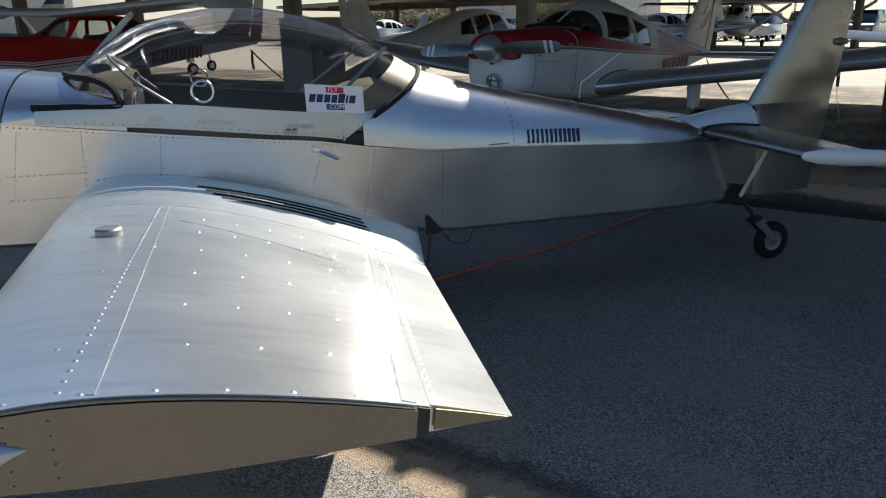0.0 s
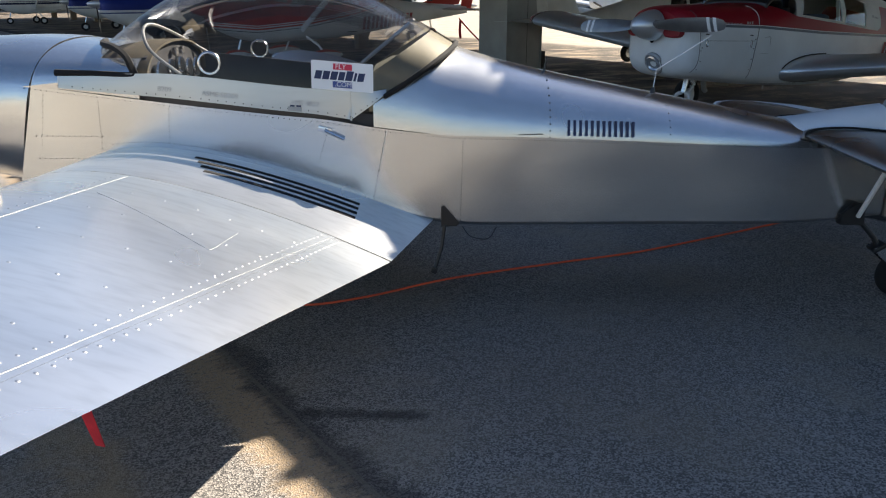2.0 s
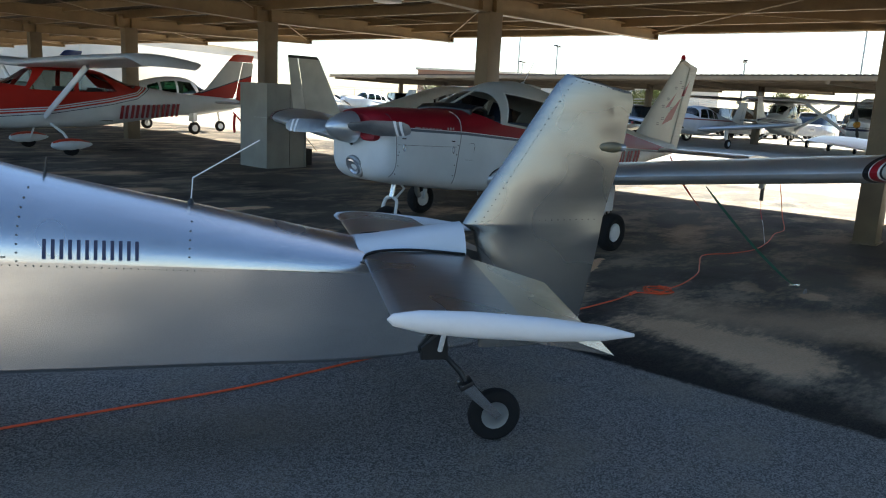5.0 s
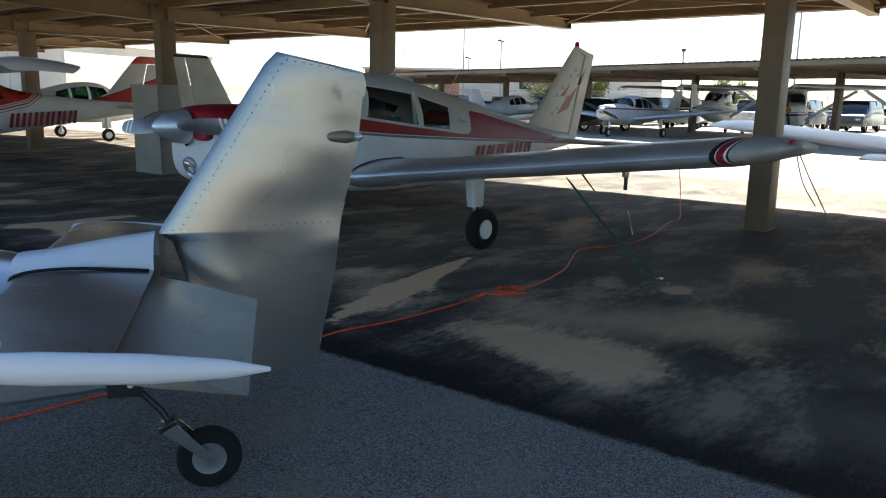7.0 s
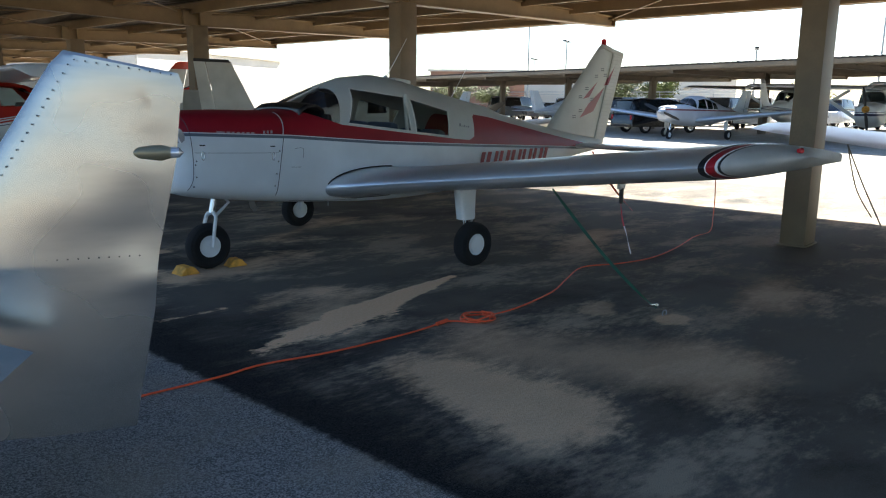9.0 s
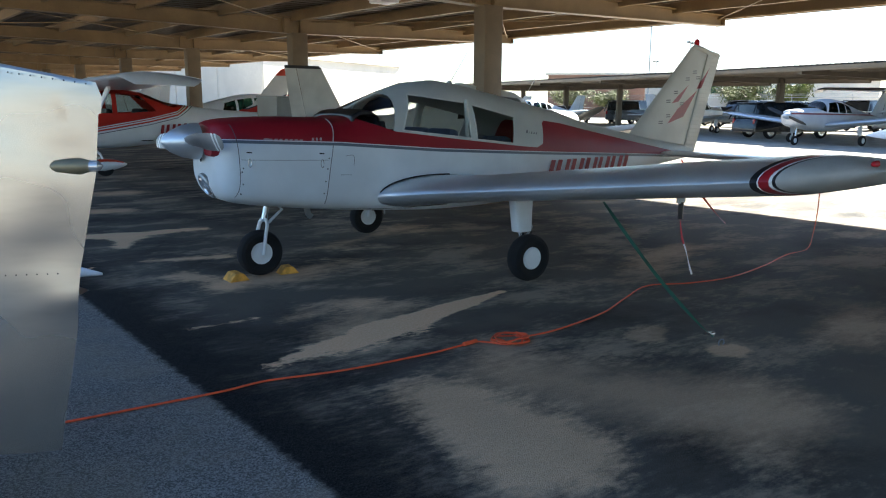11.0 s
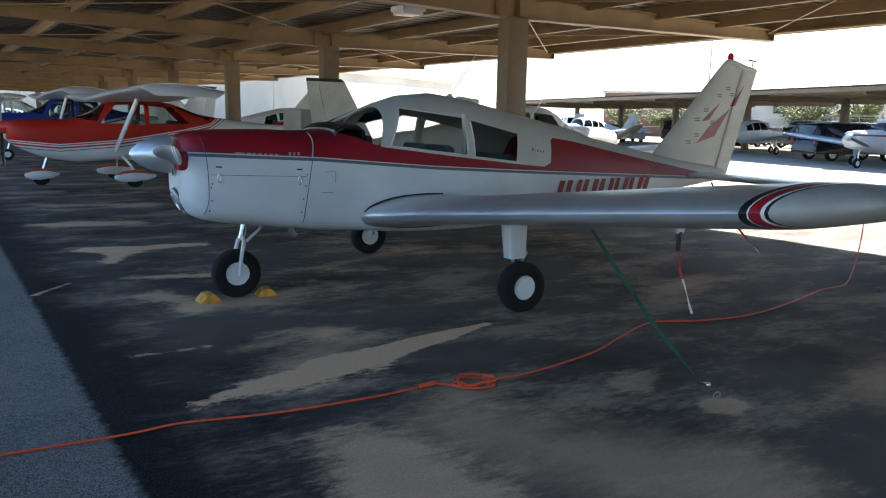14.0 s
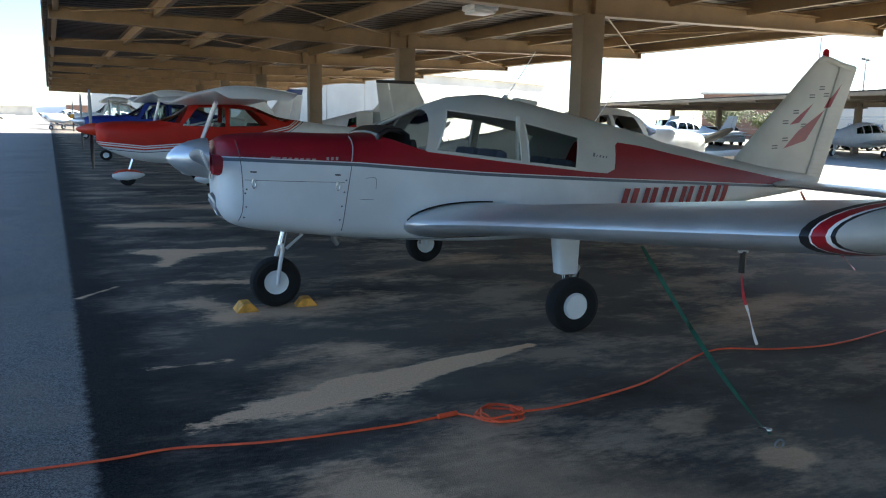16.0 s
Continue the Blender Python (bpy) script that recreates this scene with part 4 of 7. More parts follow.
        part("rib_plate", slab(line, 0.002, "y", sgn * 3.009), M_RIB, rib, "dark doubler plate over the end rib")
        line = [(s2[1] + x * c - z * s, s2[2] + x * s + z * c) for x, z in foil(ch, 0.14, 0.02, 3, 0.816, 0.837)]
        part("hinge_gap", slab(line, 0.003, "y", sgn * 3.0035), M_BLACKPAINT, panel, "dark gap ahead of the aileron")
        line = [(s2[1] + x * c - z * s, s2[2] + x * s + z * c) for x, z in foil(ch, 0.12, 0.02, 5, 0.85, 0.99)]
        part("aileron_rib", slab(line, 0.004, "y", sgn * 2.996), M_GOLD, ail, "gold end plate of the aileron")
        part("tip_lamp", revolve([(-0.10, 0.0), (-0.075, 0.026), (-0.02, 0.038), (0.06, 0.03), (0.12, 0.0)], 16, Matrix.Translation((-1.09, sgn * 3.01, 0.985))), M_LENS, panel, "small clear navigation lamp")
        if sgn < 0:
            x3 = wing_at(0.308, 3.0)
            part("lap_seam", ribbon_on_wing([(-0.866, 1.08), (x3, 2.99)], 0.010, 0.0012), M_ALU_WING, panel, "raised lap seam over the spar")
            part("lap_seam", ribbon_on_wing([(wing_at(0.83, 1.08), 1.08), (wing_at(0.805, 2.99), 2.99)], 0.022, 0.0012), M_ALU_WING, panel)
            part("tank_panel", ribbon_on_wing([(-0.82, 1.42), (-0.38, 1.72), (-0.37, 1.46)], 0.009, 0.001), M_ALU_WING, panel, "flush fuel tank panel edge")
            rows = [[(wing_at(u, 1.1), 1.1), (wing_at(v, 2.97), 2.97)] for u, v in ((0.268, 0.258), (0.815, 0.785), (0.862, 0.855))]
            rivets_on_wing("rivet_row", rows, panel, 0.042, 0.0048)
            ribs = [[(wing_at(0.30, y), y), (wing_at(0.80, y), y)] for y in (1.33, 1.62, 1.92, 2.22, 2.52, 2.78)] + [[(wing_at(0.05, y), y), (wing_at(0.22, y), y)] for y in (1.62, 2.22, 2.78)]
            rivets_on_wing("rivet_row", ribs, panel, 0.095, 0.0056)
            rivets_on_wing("rivet_row", [[(wing_at(0.08, 2.985), 2.985), (wing_at(0.82, 2.985), 2.985)]], panel, 0.085, 0.0056)
            for k in range(4):
                y0 = 0.60 + 0.062 * k
                part("walkway_strip", ribbon_on_wing([(-0.76 + 0.03 * k, y0), (-0.06, y0 - 0.01)], 0.026, 0.002), M_BLACK, rootw, "black non-slip walkway strip")
            cx, cy = -1.0, 1.72
            part("fuel_cap", revolve([(0.0, 0.036), (0.022, 0.036), (0.027, 0.031), (0.027, 0.0)], 24, pose(cx, -cy, wing_top(cx, cy) - 0.006, 0, -90, 0)), M_STEEL, panel, "round grey fuel filler cap")
            rib_lines = [((wing_at(u, 3.0), -3.009, wing_top(wing_at(u, 3.0), 2.999) - 0.02), (wing_at(u, 3.0), -3.009, wing_top(wing_at(u, 3.0), 2.999) - 0.10)) for u in (0.19, 0.25)]
            rivets("rivet_row", rib_lines, rib, 0.004, 0.018)
        return panel
    port = side(-1)
    side(1)
    # panel seams and rivet rows on the port hull
    def hull_w(x):
        for a, b in zip(HULL, HULL[1:]):
            if a[0] <= x <= b[0]:
                t = (x - a[0]) / (b[0] - a[0])
                return [p + (q - p) * t for p, q in zip(a, b)][1:]
    def on_side(x, z):
        return (x, -hull_w(x)[2] - 0.0015, z)
    lines = []
    for a, b in zip(HULL[:-2], HULL[1:-1]):
        lines.append((on_side(a[0], a[2] - 0.012), on_side(b[0] - 0.001, b[2] - 0.012)))
    for x0, z0, x1, z1 in ((0.052, 0.91, -0.02, 0.565), (-0.895, 1.02, -0.905, 0.87), (-1.2, 1.05, -1.21, 0.82), (-1.44, 1.08, -1.515, 0.66), (0.40, 0.86, 0.39, 0.49), (-0.21, 0.90, -0.25, 0.78)):
        lines.append((on_side(x0, z0), on_side(x1, z1)))
    lines += [((-1.5, -0.476, 0.80), (-0.95, -0.49, 0.80)), ((-1.5, -0.476, 0.90), (-1.2, -0.485, 0.90))]
    root = [on_side(x, wing_top(x, 0.47) + 0.022) for x in [-1.16 + 0.05 * k for k in range(27)]]
    lines += list(zip(root, root[1:]))
    rivets("rivet_row", lines, plane, 0.0031, 0.024)
    def deck_at(x, z):
        for a, b in zip(DECK, DECK[1:]):
            if a[0] <= x <= b[0]:
                t = (x - a[0]) / (b[0] - a[0])
                _, zl, zt, w = [p + (q - p) * t for p, q in zip(a, b)]
                u = min(0.999, max(0, (z - zl) / (zt - zl)))
                return -w * (1 - u ** 2.1) ** (1 / 2.1)
    lines = []
    for x in (0.80, 1.375):
        zs = [0.87 + k * 0.03 for k in range(10)]
        for z in zs:
            zt = 1.145 if x < 1 else 1.025
            if z < zt - 0.02:
                lines.append(((x, deck_at(x, z) - 0.001, z), (x + 0.002, deck_at(x, z) - 0.001, z)))
    for k in range(14):
        x = 0.66 + 0.008 * k
        lines.append(((x, deck_at(x, 0.885) - 0.001, 0.885), (x, deck_at(x, 0.885) - 0.001, 0.886)))
    rivets("rivet_row", lines, plane, 0.0036, 0.03)
    part("lap_seam", tube([on_side(0.056, 0.915), on_side(-0.016, 0.565)], 0.002, 4), M_ALU_DULL, plane)
    # registration shown as plain blocks
    marks("registration_block", M_NAVY, plane, (0.882, -0.3585, 0.876), (1, 0.108, -0.045), (0, 0.25, 1), [(0.012, 0.072), (0.016, 0), (0.012, 0.072), (0.016, 0)] * 6, 0.0025, "dark registration shown as plain bars")
    # canopy latch
    part("latch_plate", box((0.06, 0.006, 0.026), (-0.215, -0.478, 0.925), (0, 15, 0), 0.002), M_CHROME, plane)
    part("latch_handle", tube([(-0.215, -0.484, 0.925), (-0.13, -0.484, 0.885)], 0.008, 8), M_CHROME, plane, "bright canopy latch handle")
    part("rating_label", box((0.06, 0.002, 0.02), (-0.34, -0.4935, 1.02), (0, 4, 0)), M_STEEL, plane)
    # flap horn behind the wing
    horn = part("flap_horn", slab([(0.30, 0.56), (0.315, 0.565), (0.385, 0.48), (0.37, 0.465), (0.30, 0.462)], 0.006, "y", -0.43), M_BLACKPAINT, plane, "black drilled flap horn")
    part("push_rod", tube([(0.315, -0.437, 0.47), (0.30, -0.45, 0.36), (0.27, -0.47, 0.27)], 0.009, 6), M_BLACKPAINT, horn)
    part("rod_end", box((0.03, 0.03, 0.03), (0.265, -0.472, 0.262), (0, 20, 10), 0.008), M_BLACKPAINT, horn)
    part("loose_wire", tube(smooth_line([(0.40, -0.40, 0.455), (0.44, -0.42, 0.41), (0.52, -0.42, 0.40), (0.56, -0.40, 0.45)], 5), 0.003, 5), M_BLACKPAINT, plane)
    # whip aerial on the rear deck
    part("whip_aerial", tube([(1.355, 0, 1.03), (1.365, 0.0, 1.14), (1.63, 0.03, 1.30)], 0.003, 5), M_LABEL, plane, "bent white whip aerial")
    part("aerial_base", revolve([(0, 0.014), (0.02, 0.012), (0.03, 0.004)], 10, pose(1.355, 0, 1.025, 0, -90, 0)), M_BLACKPAINT, plane)
    part("fin_antenna", tube([(0.81, 0, 1.13), (0.82, 0, 1.205)], 0.007, 6, radius_end=0.003), M_BLACKPAINT, plane)
    return plane, port


def thing_part_panel(plane):
    """Instrument panel with round dials and a glare shield."""
    out = [(-0.44, 0.92), (-0.44, 1.13), (-0.36, 1.23), (-0.2, 1.275), (0.2, 1.275), (0.36, 1.23), (0.44, 1.13), (0.44, 0.92)]
    panel = part("instrument_panel", slab(out, 0.02, "x", -1.02), M_DARK, plane, "dark instrument panel")
    rng = random.Random(4)
    spots = [(-0.26, 1.15, 0.062), (-0.12, 1.17, 0.04), (-0.12, 1.07, 0.04), (-0.36, 1.05, 0.035), (-0.24, 1.03, 0.04), (0.02, 1.17, 0.04), (0.02, 1.07, 0.04), (0.14, 1.15, 0.045), (0.26, 1.14, 0.05), (0.3, 1.03, 0.04), (-0.04, 1.235, 0.022), (0.06, 1.235, 0.022)]
    for y, z, r in spots:
        m = Matrix.Translation((-1.0, y, z))
        dial = part("dial", revolve([(0.0, r * 0.82), (0.004, r * 0.82), (0.012, r), (0.02, r * 0.95), (0.02, r * 0.82)], 20, m), M_CHROME, panel, "round dial with a bright bezel")
        part("face", revolve([(0.0, 0), (0.003, r * 0.84)], 16, m), M_BLACKPAINT if rng.random() < 0.6 else M_STEEL, dial)
    rings = [arch(x, 1.12, top, wd, 20, 2.2) for x, top, wd in ((-1.25, 1.262, 0.36), (-1.12, 1.29, 0.42), (-0.99, 1.292, 0.44))]
    ob = part("glare_shield", loft(rings, closed=False), M_SHIELD, plane, "tan glare shield")
    thicken(ob, 0.01)
    for y in (-0.2, 0.2):
        part("control_stick", tube([(-0.62, y, 0.68), (-0.64, y, 0.95), (-0.65, y, 1.02)], 0.014, 8), M_BLACKPAINT, plane)
    return panel


homebuilt, home_wing = build_homebuilt()


def homebuilt_tail(plane):
    rows = [(0.0, 2.05, 0.852, 2.88, 0.80), (1.01, 2.04, 0.834, 2.81, 0.765)]
    for sgn in (-1, 1):
        sec = [(y * sgn, *r) for y, *r in rows]
        tailp = part("stabiliser", wing(sec, 0.10, 0.0, 0.0, 0.55, 10), M_ALU_TAIL, plane, "aluminium tailplane half")
        part("elevator", wing([(y * sgn, a, b, c, d - 0.005) for y, a, b, c, d in ((0.16, 2.05, 0.915, 2.86, 0.735), (1.01, 2.04, 0.897, 2.80, 0.695))], 0.085, 0.0, 0.552, 1.0, 8), M_ALU_TAIL, plane, "aluminium elevator half")
        edge = [Vector((2.05 + u * 0.46, sgn * (0.215 - 0.05 * u), 0.852 - 0.03 * u + h)) for u, h in ((0.95, 0.036), (0.5, 0.044), (0.2, 0.036), (0.05, 0.02), (0.0, 0.0), (0.05, -0.02), (0.2, -0.034))]
        part("root_seal", tube(smooth_line(edge, 4), 0.006, 6), M_BLACK, tailp, "black rubber root seal")
        # white fibreglass end caps
        rings = []
        for x, w, h in ((2.025, 0.001, 0.002), (2.042, 0.012, 0.02), (2.13, 0.026, 0.036), (2.3, 0.036, 0.043), (2.55, 0.036, 0.04), (2.75, 0.02, 0.026), (2.86, 0.004, 0.006)):
            z = 0.83 - 0.066 * (x - 2.05) / 0.8
            rings.append([Vector((x, sgn * 1.015 + sgn * w * math.cos(a) + sgn * 0.004, z + h * math.sin(a))) for a in [2 * math.pi * k / 14 for k in range(14)]])
        part("tip_cap", loft(rings), M_LABEL, tailp, "white fibreglass tip cap")
    # gap cover between tailplane and rudder
    rings = [[Vector((x, w * math.cos(a), z + h * math.sin(a))) for a in [math.pi * k / 8 for k in range(9)]] for x, w, z, h in ((2.03, 0.20, 0.80, 0.105), (2.12, 0.195, 0.815, 0.098), (2.3, 0.17, 0.83, 0.115), (2.50, 0.14, 0.84, 0.135))]
    ob = part("gap_cover", loft(rings, closed=False), M_WHITE, plane, "white folded gap cover at the rudder")
    thicken(ob, 0.004)
    # all-moving rudder, swung a little
    turn = Matrix.Translation((2.6, 0, 0)) @ Matrix.Rotation(radians(4.5), 4, "Z") @ Matrix.Translation((-2.6, 0, 0))
    secs = [(0.385, 2.62, 3.10), (0.80, 2.60, 3.185), (0.93, 2.56, 3.20), (0.965, 2.51, 3.205), (1.0, 2.53, 3.21), (1.3, 2.725, 3.28), (1.6, 2.92, 3.315), (1.645, 2.965, 3.30)]
    fine_secs = [between(a, b, k / 6) for a, b in zip(secs, secs[1:]) for k in range(6)] + [secs[-1]]
    dents = [(3.21, 1.34, 0.06, 0.005), (3.14, 1.28, 0.08, -0.004), (3.13, 1.06, 0.10, 0.006), (2.93, 1.17, 0.12, -0.004), (3.18, 0.90, 0.08, -0.005), (2.80, 0.86, 0.12, 0.003), (3.0, 1.45, 0.10, 0.003), (2.98, 0.62, 0.12, -0.003)]
    rings = []
    for z, x0, x1 in fine_secs:
        ring = []
        for x, t in foil(x1 - x0, 0.105 if z < 1.64 else 0.05, 0.0, 22):
            y = -t + sum(d * math.exp(-((x0 + x - cx) ** 2 + ((z - cz) * 1.6) ** 2) / r ** 2) for cx, cz, r, d in dents)
            ring.append(turn @ Vector((x0 + x, y, z - (x / (x1 - x0)) * (0.065 if z > 1.5 else 0.0))))
        rings.append(ring)
    rud = part("rudder", loft(rings), M_ALU_TAIL, plane, "all-moving aluminium rudder with a dented edge")
    part("tail_lamp_fairing", revolve([(-0.10, 0.0), (-0.05, 0.022), (0.02, 0.027), (0.05, 0.018)], 14, turn @ Matrix.Translation((3.215, 0, 1.325))), M_GOLD, rud)
    part("tail_lamp", revolve([(0.05, 0.018), (0.075, 0.017), (0.09, 0.0)], 14, turn @ Matrix.Translation((3.215, 0, 1.325))), M_LENS, rud, "clear tail lamp bulb")
    lines = []
    for a, b in (((2.60, 1.0), (2.98, 1.60)), ((3.0, 1.615), (3.28, 1.575)), ((2.56, 0.98), (3.15, 0.99))):
        lines.append((turn @ Vector((a[0], -0.033, a[1])), turn @ Vector((b[0], -0.028, b[1]))))
    rivets("rivet_row", lines, rud, 0.003, 0.03)
    # tailwheel on a spring leg
    part("tail_leg", tube([(2.36, -0.13, 0.40), (2.44, -0.14, 0.385), (2.50, -0.155, 0.32), (2.53, -0.165, 0.27)], 0.013, 8), M_BLACKPAINT, plane, "black tailwheel spring")
    # White colour stands in for the bright reflection on this metal brace.
    part("tail_strut", tube([(2.41, -0.38, 0.805), (2.40, -0.165, 0.43)], 0.012, 8), M_LABEL, plane, "metal tail brace, its bright gleam put in as white")
    part("tail_bracket", slab([(2.32, 0.385), (2.44, 0.385), (2.43, 0.50), (2.395, 0.50), (2.32, 0.44)], 0.05, "y", -0.135), M_BLACKPAINT, plane, "black tailwheel bracket")
    for sgn in (-1, 1):
        part("fork_blade", slab([(2.49, 0.275), (2.52, 0.235), (2.665, 0.11), (2.69, 0.13), (2.555, 0.275)], 0.006, "y", -0.165 + sgn * 0.035), M_CHROME, plane, "bright fork plate")
    part("fork_top", box((0.07, 0.08, 0.02), (2.523, -0.165, 0.272), (0, -30, 0), 0.004), M_BLACKPAINT, plane)
    wheel(plane, (2.665, -0.165, 0.122), 0.122, 0.06, 0.5, M_STEEL)
    for sgn in (-1, 1):
        part("rudder_cable", tube([(1.9, sgn * 0.19, 0.43), (2.36, sgn * 0.07, 0.42)], 0.003, 5), M_STEEL, plane)
    # main gear
    for sgn in (-1, 1):
        part("gear_leg", tube([(-1.10, sgn * 0.78, 0.76), (-1.28, sgn * 0.95, 0.40), (-1.32, sgn * 1.0, 0.2)], 0.03, 8, flat=0.5), M_STEEL, plane)
        wheel(plane, (-1.33, sgn * 1.06, 0.175), 0.175, 0.11, 0.48, M_STEEL)


homebuilt_tail(homebuilt)


def build_sticker():
    """Printed card stuck to the canopy; its words are a brand, shown as plain bars."""
    card = thing("canopy_card", "white card with red, navy and blue bars stuck on the canopy", "sign", HOME)
    o, st, up = Vector((-0.262, -0.4865, 1.108)), Vector((1, 0.05, -0.085)).normalized(), Vector((0, 0.20, 1)).normalized()
    marks("card", M_LABEL, card, o, st, up, [(0.268, 0.122)], 0.0015)
    def at(u, v):
        p = o + st * u + up * v
        return (p.x, p.y - 0.0022, p.z)
    marks("red_bar", M_LABELRED, card, at(0.095, 0.088), st, up, [(0.082, 0.026)], 0.001)
    letters("FLY", card, at(0.103, 0.092), st, up, 0.022, M_LABEL)
    marks("dark_bar", M_NAVY, card, at(0.012, 0.044), st, up + st * 0.25, [(0.028, 0.036), (0.006, 0)] * 3 + [(0.026, 0.036), (0.005, 0), (0.03, 0.042), (0.006, 0), (0.01, 0.036), (0.006, 0), (0.028, 0.036)], 0.001)
    marks("blue_bar", M_LABELBLUE, card, at(0.092, 0.012), st, up, [(0.084, 0.026)], 0.001)
    letters(".COM", card, at(0.101, 0.017), st, up, 0.021, M_LABEL)


build_sticker()


# ---- the red and white low-wing tourer ----
TOURER = Matrix.Translation((0.0, -0.055, 0)) @ Matrix.Rotation(radians(0.3), 4, "Z")


def livery(name, upper, lower, line, band=None, top_line=None, third=None):
    """Paint scheme by height: lower colour, a thin band on the line, upper colour, and a third colour above top_line.
    Lines are lists of (x, z)."""
    m, nodes, links, bsdf = shader(name)
    co = nodes.new("ShaderNodeTexCoord").outputs["Object"]
    sep = nodes.new("ShaderNodeSeparateXYZ")
    links.new(co, sep.inputs[0])

    def height(pts):
        out = None
        for (xa, za), (xb, zb) in zip(pts, pts[1:]):
            n = nodes.new("ShaderNodeMapRange")
            n.clamp = True
            links.new(sep.outputs[0], n.inputs[0])
            n.inputs[1].default_value, n.inputs[2].default_value = xa, xb
            n.inputs[3].default_value, n.inputs[4].default_value = (za, zb) if out is None else (0.0, zb - za)
            out = n.outputs[0] if out is None else calc(nodes, links, "ADD", out, n.outputs[0])
        return out

    def tint(c, sc):
        g = grain(nodes, links, sc, 4)
        return mixc(nodes, links, rise(nodes, links, g, 0.3, 0.75), tuple(v * 0.86 for v in c), c)

    z = sep.outputs[2]
    d = calc(nodes, links, "SUBTRACT", z, height(line))
    col = mixc(nodes, links, rise(nodes, links, d, -0.002, 0.002), tint(lower, 1.8), tint(upper, 2.4))
    if top_line:
        e = calc(nodes, links, "SUBTRACT", z, height(top_line))
        col = mixc(nodes, links, rise(nodes, links, e, -0.002, 0.002), col, tint(third, 2.0))
    if band:
        for low, high, c in band:
            hit = calc(nodes, links, "MULTIPLY", rise(nodes, links, d, low - 0.002, low + 0.002), rise(nodes, links, d, high + 0.002, high - 0.002))
            col = mixc(nodes, links, hit, col, c)
    links.new(col, bsdf.inputs["Base Color"])
    g = grain(nodes, links, 3.5, 5)
    r = calc(nodes, links, "MULTIPLY_ADD", g, 0.2)
    r.node.inputs[2].default_value = 0.36
    links.new(r, bsdf.inputs["Roughness"])
    bsdf.inputs["Specular IOR Level"].default_value = 0.28
    relief(nodes, links, bsdf, grain(nodes, links, 5.0, 2), 0.08, 0.006)
    return m


WHITE, RED, CREAM = (0.79, 0.83, 0.85), (0.30, 0.012, 0.022), (0.60, 0.61, 0.575)


def build_tourer():
    t = thing("low_wing_tourer", "red and white low-wing touring aircraft with silver wings", "aircraft", TOURER)
    # x, belly, widest height, top, half width, lower and upper squareness
    rows = [(-0.46, 0.84, 1.12, 1.34, 0.30, 2.6, 2.6), (-0.38, 0.725, 1.10, 1.375, 0.41, 2.8, 3.0), (-0.2, 0.675, 1.08, 1.395, 0.465, 3.2, 3.2), (0.15, 0.63, 1.06, 1.405, 0.50, 3.4, 3.3), (0.6, 0.58, 1.05, 1.40, 0.525, 3.6, 3.2), (0.95, 0.555, 1.04, 1.43, 0.54, 3.8, 2.9), (1.4, 0.525, 1.02, 1.60, 0.55, 4.0, 2.5), (1.8, 0.515, 1.0, 1.64, 0.55, 4.0, 2.4), (2.3, 0.52, 0.99, 1.62, 0.525, 3.8, 2.3), (3.0, 0.555, 0.97, 1.50, 0.44, 3.4, 2.2), (4.0, 0.66, 0.96, 1.31, 0.30, 3.0, 2.2), (5.0, 0.765, 0.95, 1.13, 0.165, 2.6, 2.1), (5.75, 0.85, 0.94, 1.02, 0.06, 2.2, 2.0), (5.95, 0.88, 0.935, 0.98, 0.02, 2.0, 2.0)]
    rows = [(x, lo, mid - 0.06, top, w, n * 1.45 if x < 4.5 else n, m * 1.12 if x < 1.2 else m) for x, lo, mid, top, w, n, m in rows]
    rows = [tuple(r) for r in stations(rows, 4)]
    # cabin top: separate curve over the cabin
    tops = [(0.72, 1.405), (1.02, 1.535), (1.3, 1.655), (1.5, 1.722), (1.8, 1.752), (2.1, 1.715), (2.4, 1.655), (3.0, 1.535), (3.6, 1.42)]
    def top_at(x, base):
        if x < tops[0][0] or x > tops[-1][0]:
            return base
        for (xa, za), (xb, zb) in zip(tops, tops[1:]):
            if xa <= x <= xb:
                return za + (zb - za) * (x - xa) / (xb - xa)
    rings, prof = [], []
    for r in rows:
        zt = top_at(r[0], r[3])
        prof.append((r[0], r[1], r[2], zt, r[4], r[5], r[6]))
        rings.append(oval(r[0], r[1], r[2], zt, r[4], r[5], r[6], 48))
    def depth_at(x, z):
        for a, b in zip(prof, prof[1:]):
            if a[0] <= x <= b[0]:
                q = [p + (w - p) * (x - a[0]) / (b[0] - a[0]) for p, w in zip(a, b)]
                n, h = (q[6], q[3] - q[2]) if z >= q[2] else (q[5], q[2] - q[1])
                u = min(0.999, abs(z - q[2]) / h)
                return q[4] * (1 - u ** n) ** (1 / n)
        return 0.3
    bm = loft(rings)
    line = [(-3, 1.235), (-0.3, 1.215), (0.56, 1.178), (1.56, 1.10), (2.96, 1.022), (5.35, 0.90), (8, 0.80)]
    over = [(-3, 3), (0.66, 3), (0.70, 1.42), (0.9, 1.345), (1.12, 1.275), (1.8, 1.195), (2.62, 1.105), (2.86, 1.085), (2.95, 1.12), (3.0, 1.33), (3.04, 1.355), (3.3, 1.325), (4.4, 1.13), (5.6, 0.93), (8, 0.9)]
    skin = livery("tourer_livery", RED, WHITE, line, ((-0.014, 0.010, (0.13, 0.15, 0.18)), (0.010, 0.018, (0.7, 0.7, 0.7))), over, CREAM)
    w_front = [(1.185, 1.285), (1.355, 1.605), (1.95, 1.53), (1.945, 1.20)]
